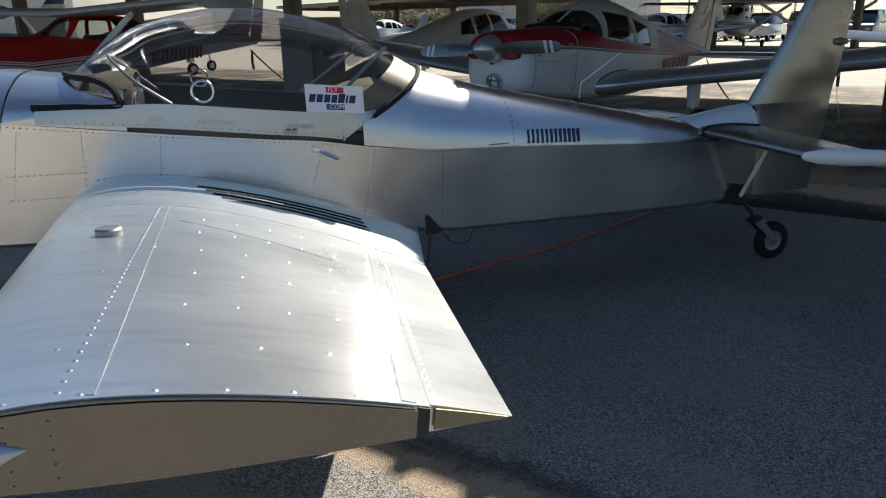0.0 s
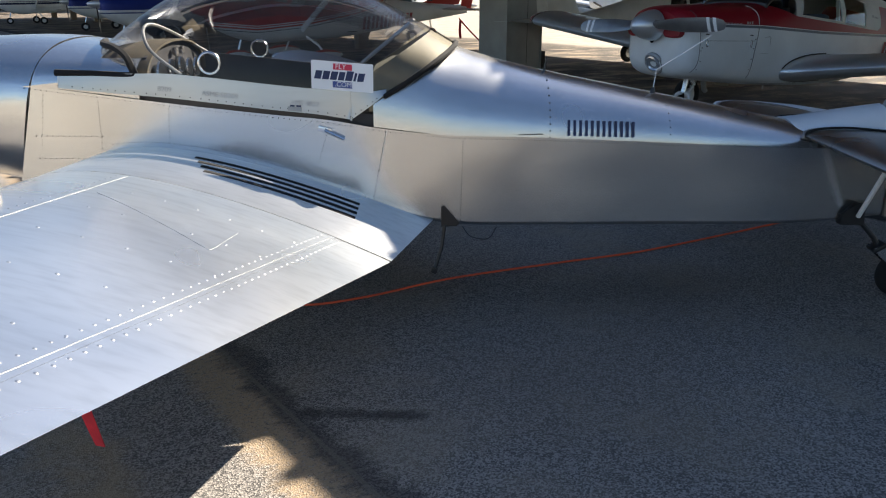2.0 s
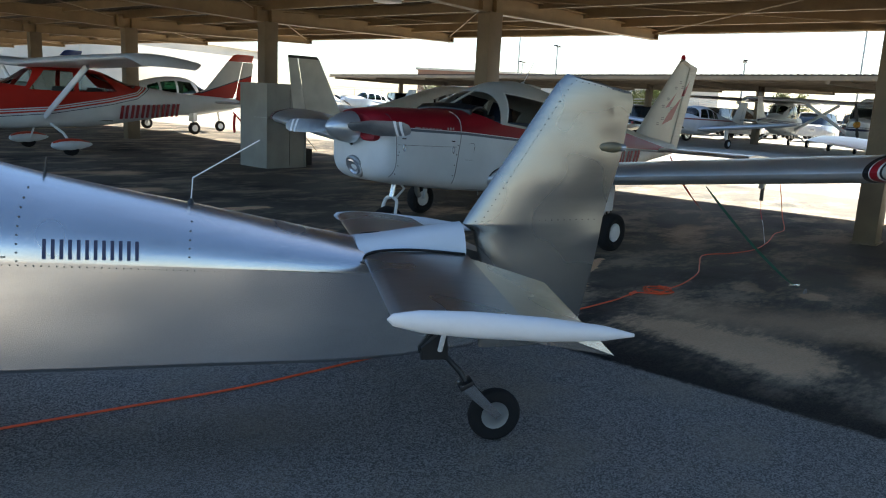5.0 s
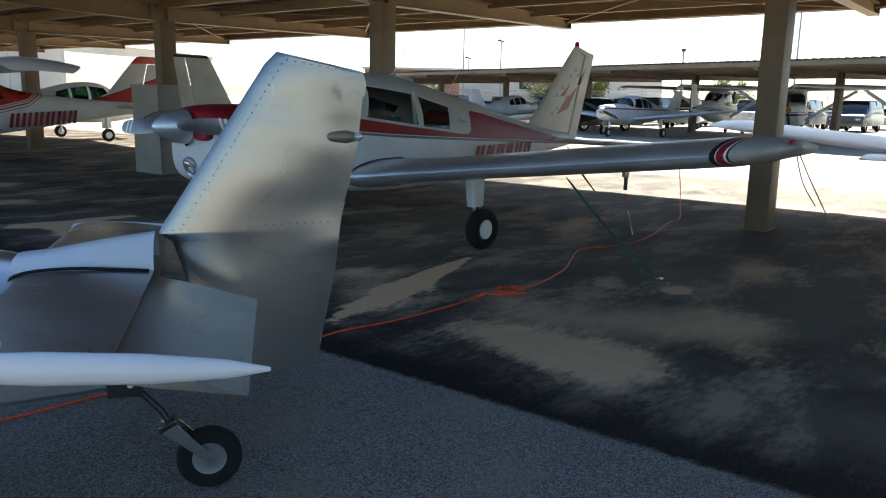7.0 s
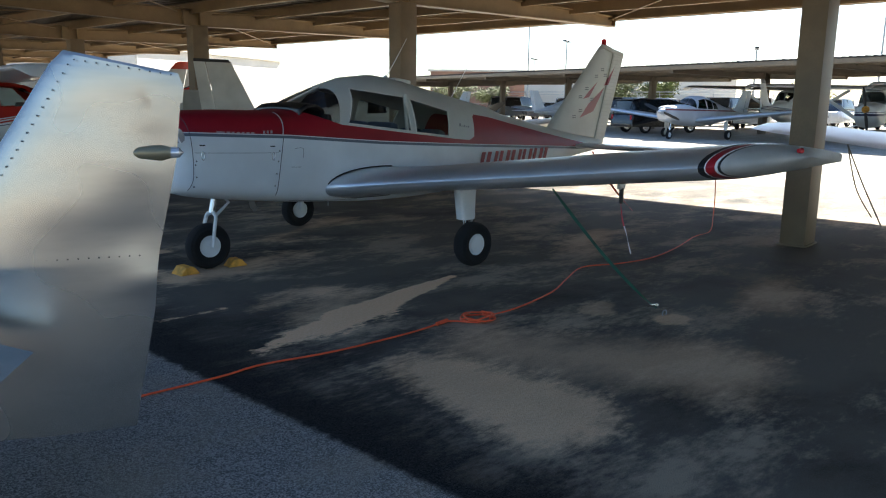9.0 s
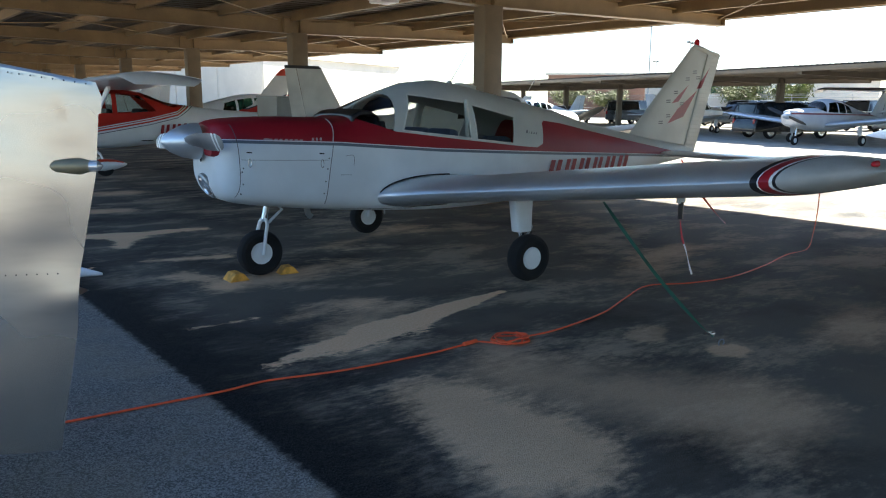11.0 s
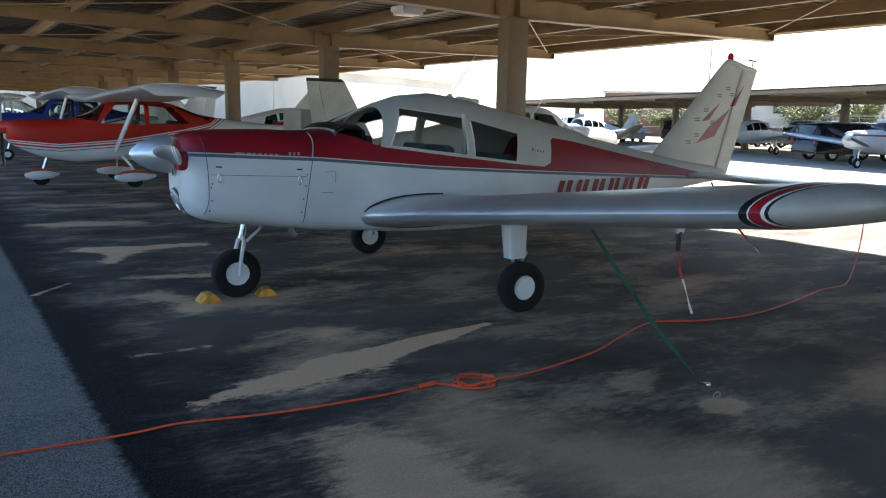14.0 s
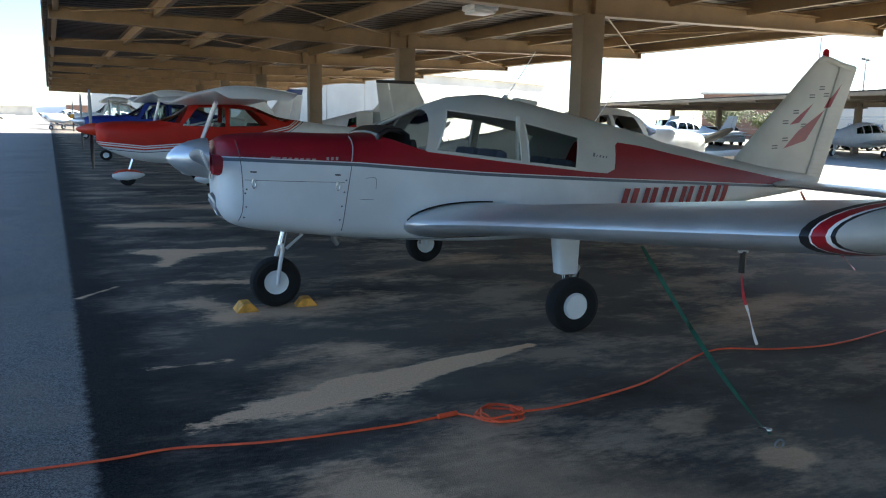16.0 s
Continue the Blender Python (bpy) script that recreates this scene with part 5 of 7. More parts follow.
    w_rear = [(2.02, 1.515), (2.57, 1.395), (2.505, 1.135), (2.02, 1.187)]
    w_screen = [(0.66, 1.425), (1.00, 1.80), (1.27, 1.80), (1.09, 1.278), (0.88, 1.352)]
    panes = [(cut_out(bm, w_front), M_PANE, "side_window", "clear side window"), (cut_out(bm, w_rear), M_TINTPANE, "side_window", "shaded rear side window"), (cut_out(bm, w_screen), M_PANE, "windscreen", "curved wraparound windscreen")]
    drop_crumbs(bm)
    body = part("fuselage", bm, skin, t, "white fuselage with dark red upper band and grey pinstripe")
    thicken(body, 0.010)
    for pieces, mat, nm, lab in panes:
        for piece in pieces:
            bmesh.ops.translate(piece, verts=piece.verts, vec=(0, 0, 0))
            bmesh.ops.recalc_face_normals(piece, faces=piece.faces)
            p = part(nm, piece, mat, body, lab, smooth=60)
            p.visible_shadow = False
    for sgn in (-1, 1):
        for w in (w_front, w_rear):
            rim = [Vector((x, sgn * (depth_at(x, z) + 0.001), z)) for (xa, za), (xb, zb) in zip(w, w[1:] + w[:1]) for x, z in [(xa + (xb - xa) * k / 5, za + (zb - za) * k / 5) for k in range(5)]]
            part("window_surround", tube(rim + [rim[0]], 0.008, 6), M_OFFWHITE, body)
    part("windscreen_frame", tube([(0.76, 0.0, 1.425), (1.02, 0, 1.54), (1.27, 0, 1.648)], 0.012, 6), M_OFFWHITE, body)
    # black anti-glare panel in front of the windscreen
    rr = [[Vector((x, y, z - 0.14 * y * y)) for y in (-0.40, -0.36, -0.2, 0, 0.2, 0.36, 0.40)] for x, z in ((0.72, 1.36), (0.74, 1.43), (0.82, 1.475), (0.93, 1.475), (1.0, 1.43), (1.02, 1.27))]
    ob = part("coaming", loft(rr, closed=False), M_BLACKPAINT, body, "black instrument coaming")
    ob.modifiers.new("thickness", "SOLIDIFY").thickness = 0.03
    # cabin inside
    part("cabin_floor", box((1.9, 0.9, 0.02), (1.7, 0, 0.66)), M_DARK, t)
    for x in (1.55, 2.3):
        for sgn in (-1, 1):
            wd, yy = (0.40, 0.23) if x < 2 else (0.32, 0.175)
            bm = box((0.46, wd, 0.14), (x, sgn * yy, 0.86), (0, 8, 0), 0.05)
            box((0.12, wd, 0.46 if x < 2 else 0.36), (x + 0.23, sgn * yy, 1.06 if x < 2 else 1.02), (0, 12, 0), 0.05, bm)
            part("seat", bm, M_SEAT, t, "blue-grey cabin seat")
    part("panel", box((0.05, 0.95, 0.34), (1.03, 0, 1.2), (0, -8, 0), 0.02), M_DARK, t)
    for sgn in (-1, 1):
        ring = [(1.22, sgn * 0.25 + 0.13 * math.cos(q), 1.18 + 0.10 * math.sin(q)) for q in [math.pi * 2 * k / 18 for k in range(19)]]
        part("control_wheel", tube(ring, 0.011, 6), M_BLACKPAINT, t)
        part("door_post", tube([(1.93, sgn * 0.49, 1.2), (1.955, sgn * 0.42, 1.56)], 0.02, 8), M_OFFWHITE, t)
    # cowling details
    for sgn in (-1, 1):
        rings = [[Vector((-0.475 + dx, sgn * (0.235 + (0.105 + g) * math.copysign(abs(math.cos(a)) ** 0.6, math.cos(a))), 1.165 + (0.07 + g) * math.copysign(abs(math.sin(a)) ** 0.6, math.sin(a)))) for a in [2 * math.pi * k / 20 for k in range(20)]] for dx, g in ((0.06, 0.01), (0.0, 0.006), (-0.02, 0.0), (-0.01, -0.01))]
        part("intake_plug", loft(rings), M_PLUG, t, "dark red padded cowl plug")
    part("landing_light", revolve([(0.03, 0.085), (-0.012, 0.085), (-0.02, 0.072), (-0.005, 0.06), (0.01, 0.0)], 24, pose(-0.455, 0, 0.83, 0, -28, 0)), M_LENS, t, "round landing light under the nose")
    part("light_rim", revolve([(0.02, 0.115), (-0.006, 0.12), (-0.02, 0.108), (-0.008, 0.088)], 24, pose(-0.436, 0, 0.83, 0, -28, 0)), M_STEEL, t)
    part("air_hole", revolve([(0.0, 0.0), (0.001, 0.03)], 16, Matrix.Translation((-0.478, 0.02, 1.06))), M_BLACK, t)
    spin = part("spinner", revolve([(-0.80, 0.0), (-0.785, 0.035), (-0.73, 0.085), (-0.64, 0.128), (-0.54, 0.15), (-0.5, 0.152), (-0.5, 0.0)], 28, Matrix.Translation((0, 0, 1.205))), M_SILVER, t, "polished silver spinner")
    for k, ang in enumerate((radians(-2), radians(178))):
        rings = []
        for r, ch, tw, th in ((0.10, 0.10, 62, 0.05), (0.22, 0.13, 45, 0.028), (0.45, 0.155, 30, 0.016), (0.7, 0.145, 22, 0.011), (0.86, 0.12, 18, 0.008), (0.92, 0.085, 17, 0.005), (0.94, 0.03, 16, 0.003)):
            c, s = math.cos(radians(tw)), math.sin(radians(tw))
            radial = Vector((0, math.cos(ang), math.sin(ang)))
            tang = Vector((0, -math.sin(ang), math.cos(ang)))
            base = Vector((-0.60, 0, 1.205)) + radial * r
            axis = Vector((1, 0, 0))
            rings.append([base + (axis * s + tang * c) * (ch * u) + (axis * c - tang * s) * (th * v) for u, v in ((-0.5, 0), (-0.3, 0.8), (0, 1), (0.35, 0.6), (0.5, 0), (0.3, -0.5), (0, -0.6), (-0.3, -0.5))])
        blade = part("propeller_blade", loft(rings), M_STEEL, t, "grey metal propeller blade with pale tip bands")
        for r0, r1, f0, f1 in ((0.74, 0.775, 0.86, 0.70), (0.81, 0.845, 0.54, 0.38)):
            a, b = rings[3], rings[4]
            grow = [[(p + (q - p) * k) for p, q in zip(a, b)] for k in ((r0 - 0.7) / 0.16, (r1 - 0.7) / 0.16)]
            for ring_pts in grow:
                mid = sum(ring_pts, Vector()) / len(ring_pts)
                for n in range(len(ring_pts)):
                    ring_pts[n] = mid + (ring_pts[n] - mid) * 1.06
            part("tip_stripe", loft(grow, cap=False), M_LABEL, blade, "pale painted stripe")
    # wings: root glove, constant chord, swept moulded tip
    def place(y, u_pts, sgn):
        z = 0.70 + (y - 0.5) * 0.119
        lead = 0.89 + 0.33 * min(1.0, max(0.0, (y - 0.5) / 0.62)) ** 0.8
        sweep = max(0.0, (y - 3.98) / 0.47) ** 2.0
        return lead + 0.55 * sweep, z + 0.02 * sweep, 2.80 - 0.06 * sweep, z - 0.035
    pts = foil(1.0, 0.145, 0.02, 18, 0.0, 0.8)
    def ring(y0, fan, sgn, grow=0.0, thin=1.0):
        out = []
        for u, h in pts:
            y = y0 + fan * u
            x0, z0, x1, z1 = place(min(y, 4.46), None, sgn)
            ch = x1 - x0
            th = ch if y < 4.0 else ch * (0.35 + 0.65 * (1 - max(0, (y - 4.0) / 0.48) ** 2.5))
            out.append(Vector((x0 + u * ch, sgn * y, z0 + (z1 - z0) * u + h * (th * thin + grow))))
        return out
    for sgn in (-1, 1):
        w = part("wing", loft([ring(y, f, sgn) for y, f in ((0.38, 0), (0.5, 0), (0.62, 0), (0.78, 0), (0.95, 0), (1.15, 0), (2.2, 0), (3.3, 0.03), (4.0, 0.30))]), M_SILVER, t, "silver painted constant-chord wing")
        for y in (0.6, 2.33):
            a, b = place(y, None, sgn), place(y + 1.55, None, sgn)
            part("flap" if y < 1 else "aileron", wing([(sgn * y, *a), (sgn * (y + 1.55), *b)], 0.145, 0.02, 0.81, 1.0, 5), M_SILVER, w)
        edge = [(4.0, M_BLACKPAINT), (4.038, M_LABEL), (4.045, M_RED), (4.092, M_LABEL), (4.106, M_BLACKPAINT), (4.12, None)]
        for (ya, mat), (yb, _) in zip(edge, edge[1:]):
            part("tip_band", loft([ring(ya, 0.30, sgn), ring((ya + yb) / 2, 0.30, sgn), ring(yb, 0.30, sgn)], cap=False), mat, w, "painted band round the wing tip")
        part("wing_tip", loft([ring(4.12, 0.30, sgn), ring(4.17, 0.24, sgn), ring(4.22, 0.17, sgn), ring(4.28, 0.10, sgn), ring(4.34, 0.03, sgn), ring(4.39, -0.03, sgn), ring(4.43, -0.08, sgn, 0, 0.6), ring(4.45, -0.11, sgn, 0, 0.1)]), M_GREYWHITE, w, "grey moulded swept wing tip")
        part("tip_lamp", revolve([(-0.03, 0.0), (-0.02, 0.014), (0.015, 0.018), (0.035, 0.0)], 14, Matrix.Translation((1.72, sgn * 4.40, 1.225))), M_REDLENS if sgn < 0 else M_LENS, w, "small coloured wing tip lamp")
        skin_line = [p for p in ring(0.56, 0, sgn)]
        lead = min(range(len(skin_line)), key=lambda n: skin_line[n].x)
        n_all = len(skin_line)
        run = [skin_line[(lead + n) % n_all] for n in range(-10, 11)]
        mid = Vector((1.9, 0, sum(p.z for p in run) / len(run)))
        run = [Vector((p.x, 0, p.z)) + (Vector((p.x, 0, p.z)) - mid).normalized() * 0.012 for p in run]
        run = [Vector((p.x, sgn * (depth_at(p.x, p.z) + 0.004), p.z + (0.006 if p.z > mid.z else -0.006))) for p in run]
        part("root_line", tube([p for p in run if p.x < 1.75], 0.007, 6), M_BLACKPAINT, w, "thin black line round the wing root")
        part("tie_ring", tube([(1.98, sgn * 2.95, 0.94), (1.98, sgn * 2.95, 0.84)], 0.012, 6), M_STEEL, w)
        # main gear
        yg = 1.385 * sgn
        rings = [[Vector((xc + hx * math.copysign(abs(math.cos(a)) ** 0.5, math.cos(a)), yg + hy * math.copysign(abs(math.sin(a)) ** 0.5, math.sin(a)), z)) for a in [2 * math.pi * k / 24 for k in range(24)]] for z, xc, hx, hy in ((0.86, 1.85, 0.125, 0.085), (0.80, 1.852, 0.122, 0.08), (0.74, 1.855, 0.105, 0.07), (0.46, 1.87, 0.085, 0.06), (0.43, 1.872, 0.083, 0.058), (0.425, 1.872, 0.07, 0.045))]
        part("oleo_fairing", loft(rings), M_WHITE, t, "white main gear leg fairing")
        part("oleo_piston", tube([(1.875, yg, 0.44), (1.88, yg, 0.34)], 0.03, 12), M_CHROME, t)
        part("tow_lug", revolve([(0, 0.02), (0.03, 0.018), (0.035, 0.0)], 10, pose(1.96, yg, 0.44, 0, -60, 0)), M_STEEL, t)
        part("brake_line", tube(smooth_line([(1.95, yg, 0.62), (1.99, yg + 0.01, 0.5), (1.98, yg, 0.38), (1.92, yg, 0.28)], 4), 0.006, 5), M_BLACK, t)
        part("axle_fork", tube([(1.87, yg, 0.44), (1.885, yg * 1.0, 0.30), (1.885, yg + sgn * 0.02, 0.205)], 0.028, 8), M_WHITE, t)
        part("scissor_link", tube([(1.91, yg, 0.56), (1.99, yg, 0.46), (1.92, yg, 0.36)], 0.012, 6), M_STEEL, t)
        wheel(t, (1.885, yg + sgn * 0.085, 0.205), 0.205, 0.15, 0.46, M_WHITE)
        part("hub_cap", revolve([(0.0, 0.088), (0.012, 0.085), (0.018, 0.0)], 24, pose(1.885, yg + sgn * 0.137, 0.205, 0, 0, 90 * sgn)), M_LABEL, t, "white hub cap")
    # nose gear
    part("nose_leg", tube([(0.10, 0, 0.72), (0.05, 0, 0.50)], 0.028, 10), M_CHROME, t, "polished nose oleo")
    part("nose_leg_sleeve", tube([(0.14, 0, 0.80), (0.09, 0, 0.64)], 0.04, 10), M_WHITE, t)
    for sgn in (-1, 1):
        part("nose_fork", tube(smooth_line([(0.055, sgn * 0.02, 0.50), (0.045, sgn * 0.085, 0.47), (0.02, sgn * 0.10, 0.36), (0, sgn * 0.10, 0.20)], 4), 0.02, 8, flat=0.8), M_WHITE, t, "white nose wheel fork")
    part("nose_scissor", tube([(0.12, 0, 0.68), (0.22, 0, 0.58), (0.09, 0, 0.47)], 0.014, 6), M_WHITE, t)
    wheel(t, (0.0, 0, 0.205), 0.205, 0.14, 0.46, M_WHITE)
    # tail
    fin = [(0.93, 4.55, 5.76), (1.20, 4.74, 5.89), (2.17, 5.715, 6.13), (2.25, 5.80, 6.15)]
    rings = [[Vector((x0 + x, th, z - 0.25 * (x / (x1 - x0)) * max(0, (z - 1.9)))) for x, th in foil(x1 - x0, 0.075 if z < 2.2 else 0.04, 0, 10)] for z, x0, x1 in fin]
    part("fin", loft(rings), M_FIN, t, "cream fin with dark red flash")
    rud = [(0.95 + 0.05 * k + (0.02 if q else -0.02), q) for k in range(0, 25) for q in (0, 1)]
    rings = []
    for z, q in rud:
        f = min(1.0, (z - 0.93) / 1.22)
        x0, x1 = 5.74 + 0.375 * f, 5.98 + 0.40 * f
        g = 0.0 if q else 0.0025
        rings.append([Vector((x0 + (x1 - x0) * u, w, z)) for u, w in ((0, 0.016), (0.15, 0.018 + g), (0.5, 0.012 + g), (1, 0.003), (1, -0.003), (0.5, -0.012 - g), (0.15, -0.018 - g), (0, -0.016))])
    part("rudder", loft(rings), M_FIN, t, "ribbed cream rudder", smooth=0)
    part("fin_cap", loft([oval(x, z - 0.07, z - 0.03, z, w, 2, 2, 12) for x, z, w in ((5.80, 2.25, 0.01), (5.88, 2.29, 0.03), (6.0, 2.265, 0.03), (6.16, 2.225, 0.026), (6.37, 2.19, 0.012))]), M_OFFWHITE, t)
    part("beacon", revolve([(0, 0.035), (0.05, 0.034), (0.075, 0.022), (0.085, 0.0)], 14, pose(5.90, 0, 2.27, 0, -90, 0)), M_REDLENS, t, "red beacon on the fin")
    part("wire_antenna", tube([(6.2, 0, 2.17), (6.45, 0.0, 2.16)], 0.003, 5), M_STEEL, t)
    for sgn in (-1, 1):
        part("stabilator", wing([(sgn * y, 5.15, 0.93, 5.92, 0.92) for y in (0.05, 1.45, 1.5)], 0.09, 0, 0, 1, 10), M_SILVER, t, "silver tailplane half")
    # aerials
    part("whip_aerial", tube([(2.05, 0.0, 1.72), (2.22, 0.0, 1.96), (2.34, 0, 2.14)], 0.005, 5, radius_end=0.002), M_LABEL, t, "thin white whip aerial")
    part("whip_aerial", tube([(3.0, 0.0, 1.53), (3.18, 0.0, 1.78), (3.3, 0, 1.95)], 0.005, 5, radius_end=0.002), M_LABEL, t)
    part("aerial_base", revolve([(0, 0.035), (0.02, 0.03), (0.04, 0.008)], 12, pose(2.05, 0, 1.715, 0, -90, 0)), M_WHITE, t)
    part("roof_vent", box((0.22, 0.1, 0.04), (2.25, 0, 1.70), (0, 7, 0), 0.015), M_OFFWHITE, t)
    return t, depth_at, top_at


M_SEAT = paint("blue_grey_upholstery", (0.12, 0.15, 0.22), 0.8, 0, 0.15, 6, 80, 0.2)
M_PLUG = paint("red_vinyl_plug", (0.35, 0.015, 0.03), 0.5, 0, 0.15, 8, 80, 0.1)


def fin_paint():
    """Cream fin with red shards and small dark dashes."""
    m, nodes, links, bsdf = shader("fin_livery")
    sep = nodes.new("ShaderNodeSeparateXYZ")
    links.new(nodes.new("ShaderNodeTexCoord").outputs["Object"], sep.inputs[0])
    x, z = sep.outputs[0], sep.outputs[2]

    def inside(poly):
        cx, cz = sum(p[0] for p in poly) / len(poly), sum(p[1] for p in poly) / len(poly)
        out = None
        for (xa, za), (xb, zb) in zip(poly, poly[1:] + poly[:1]):
            l = math.hypot(xb - xa, zb - za)
            nx, nz = (zb - za) / l, (xa - xb) / l
            if nx * (cx - xa) + nz * (cz - za) < 0:
                nx, nz = -nx, -nz
            d = calc(nodes, links, "ADD", calc(nodes, links, "MULTIPLY", x, nx), calc(nodes, links, "MULTIPLY", z, nz))
            s = rise(nodes, links, d, nx * xa + nz * za - 0.002, nx * xa + nz * za + 0.002)
            out = s if out is None else calc(nodes, links, "MULTIPLY", out, s)
        return out

    soft = grain(nodes, links, 2.2, 5)
    col = mixc(nodes, links, rise(nodes, links, soft, 0.3, 0.7), (0.50, 0.50, 0.46), (0.60, 0.60, 0.555))
    red, dark = (0.26, 0.025, 0.04), (0.05, 0.045, 0.05)
    for poly in ([(5.955, 1.71), (5.70, 1.38), (5.375, 1.295), (5.57, 1.48)], [(5.77, 1.78), (5.58, 1.57), (5.44, 1.545), (5.56, 1.64)], [(6.17, 2.0), (6.02, 1.74), (5.94, 1.73), (6.02, 1.84)]):
        col = mixc(nodes, links, inside(poly), col, red)
    for dx, dz in ((5.69, 1.83), (5.83, 1.92), (5.47, 1.66), (5.33, 1.55), (5.60, 1.52), (5.34, 1.37), (5.20, 1.29), (5.91, 1.85)):
        for k in (0, 0.026):
            col = mixc(nodes, links, inside([(dx, dz + k), (dx + 0.09, dz + k + 0.004), (dx + 0.085, dz + k + 0.016), (dx + 0.01, dz + k + 0.012)]), col, dark)
    links.new(col, bsdf.inputs["Base Color"])
    bsdf.inputs["Roughness"].default_value = 0.4
    relief(nodes, links, bsdf, grain(nodes, links, 6.0, 3), 0.08, 0.006)
    return m


M_FIN = fin_paint()
tourer, tourer_side, tourer_top = build_tourer()


def decal(name, corners, mat, parent, lift=0.012, side=-1, label="", n=3):
    """A painted patch lying on the fuselage side; corners are (x, z), going round."""
    (xa, za), (xb, zb), (xc, zc), (xd, zd) = corners
    rows = []
    for i in range(n + 1):
        f = i / n
        rows.append([Vector((x, side * (tourer_side(x, z) + lift), z)) for g in [k / n for k in range(n + 1)] for x, z in [((xa + (xb - xa) * f) * (1 - g) + (xd + (xc - xd) * f) * g, (za + (zb - za) * f) * (1 - g) + (zd + (zc - zd) * f) * g)]])
    ob = part(name, loft(rows, closed=False), mat, parent, label)
    thicken(ob, 0.002)
    return ob


def tourer_details():
    t = tourer
    # registration as plain slanted bars
    x = 3.00
    for wd in (0.19, 0.17, 0.18, 0.16, 0.17, 0.18):
        for x0 in (x, x + wd * 0.6):
            decal("registration_bar", [(x0, 0.745), (x0 + wd * 0.36, 0.740), (x0 + wd * 0.36 + 0.07, 0.942), (x0 + 0.07, 0.947)], M_REDMARK, t, label="dark red registration shown as a plain bar")
        x += wd + 0.07
    for k, wd in enumerate((0.05, 0.035, 0.04, 0.03, 0.035, 0.03, 0.035, 0.035)):
        xx = -0.11 + k * 0.043
        decal("script_bar", [(xx, 1.226 - 0.02 * k * 0.1), (xx + wd * 0.8, 1.225 - 0.02 * k * 0.1), (xx + wd * 0.8 + 0.004, 1.236 - 0.02 * k * 0.1), (xx + 0.004, 1.237 - 0.02 * k * 0.1)], M_SCRIPT, t, label="pale script name shown as a plain bar", n=1)
    for k in range(3):
        xx = 0.30 + k * 0.035
        decal("script_bar", [(xx, 1.212), (xx + 0.018, 1.211), (xx + 0.022, 1.235), (xx + 0.004, 1.236)], M_SCRIPT, t, n=1)
    for k, (wd, ht) in enumerate(((0.035, 0.05), (0.014, 0.025), (0.025, 0.03), (0.025, 0.025), (0.022, 0.028))):
        xx = 2.70 + k * 0.036
        decal("script_bar", [(xx, 1.235 - 0.004 * k), (xx + wd * 0.6, 1.234 - 0.004 * k), (xx + wd * 0.6 + 0.012, 1.235 + ht * 0.6 - 0.004 * k), (xx + 0.012, 1.236 + ht * 0.6 - 0.004 * k)], M_SCRIPT_DARK, t, n=1)

    def seam(pts, mat, width, name="panel_seam", side=-1):
        line = smooth_line([(x, 0, z) for x, z in pts], 5)
        pts3 = [Vector((p.x, side * (tourer_side(p.x, p.z) + 0.001), p.z)) for p in line]
        part(name, tube(pts3, width, 5), mat, t)

    for side in (-1, 1):
        seam([(0.53, 1.385), (0.52, 1.31), (0.495, 1.2)], M_GREYWHITE, 0.005, side=side)
        seam([(0.495, 1.175), (0.465, 1.0), (0.435, 0.80), (0.42, 0.67)], M_SEAM, 0.003, side=side)
        seam([(-0.335, 1.35), (-0.315, 1.2), (-0.305, 1.0), (-0.31, 0.85), (-0.335, 0.76)], M_SEAM, 0.0028, side=side)
        seam([(-0.29, 1.068), (0.1, 1.055), (0.44, 1.045)], M_SEAM, 0.0018, side=side)
        seam([(0.68, 0.99), (0.68, 1.075), (0.60, 1.075)], M_SEAM, 0.0016, side=side)
        seam([(0.56, 0.915), (0.66, 0.912)], M_SEAM, 0.0016, side=side)
        for x, z in ((-0.23, 1.122), (0.385, 1.098)):
            decal("latch_slot", [(x - 0.022, z), (x + 0.022, z - 0.002), (x + 0.022, z + 0.008), (x - 0.022, z + 0.010)], M_BLACKPAINT, t, 0.004, side, n=1)
            ring_pts = [Vector((x + 0.014 * math.cos(a), side * (tourer_side(x, z - 0.08) + 0.008), z - 0.08 + 0.034 * math.sin(a))) for a in [2 * math.pi * k / 14 for k in range(15)]]
            part("cowl_latch", tube(ring_pts, 0.0045, 6), M_CHROME, t, "small bright cowl latch")
        for x, z in ((-0.29, 0.97), (-0.285, 0.87), (-0.30, 0.79), (0.435, 0.97), (0.415, 0.865), (0.40, 0.76), (-0.28, 1.0), (0.45, 1.06)):
            part("cowl_fastener", revolve([(0.0, 0.007), (0.003, 0.006), (0.004, 0.0)], 8, pose(x, side * (tourer_side(x, z) + 0.002), z, 0, 0, 90 * side)), M_SEAM, t)
        seam([(1.30, 0.575), (0.98, 0.58), (0.6, 0.605)], M_SEAM, 0.002, side=side)
    part("cowl_lip", box((0.16, 0.10, 0.035), (0.02, -0.06, 0.665), (0, 6, 0), 0.01), M_WHITE, t)
    part("exhaust_pipe", tube([(0.50, 0.12, 0.62), (0.53, 0.12, 0.50), (0.56, 0.12, 0.47)], 0.028, 12), M_STEEL, t, "grey exhaust stack")
    part("drain_pipe", tube([(1.2, -0.15, 0.55), (1.2, -0.15, 0.48)], 0.008, 6), M_STEEL, t)
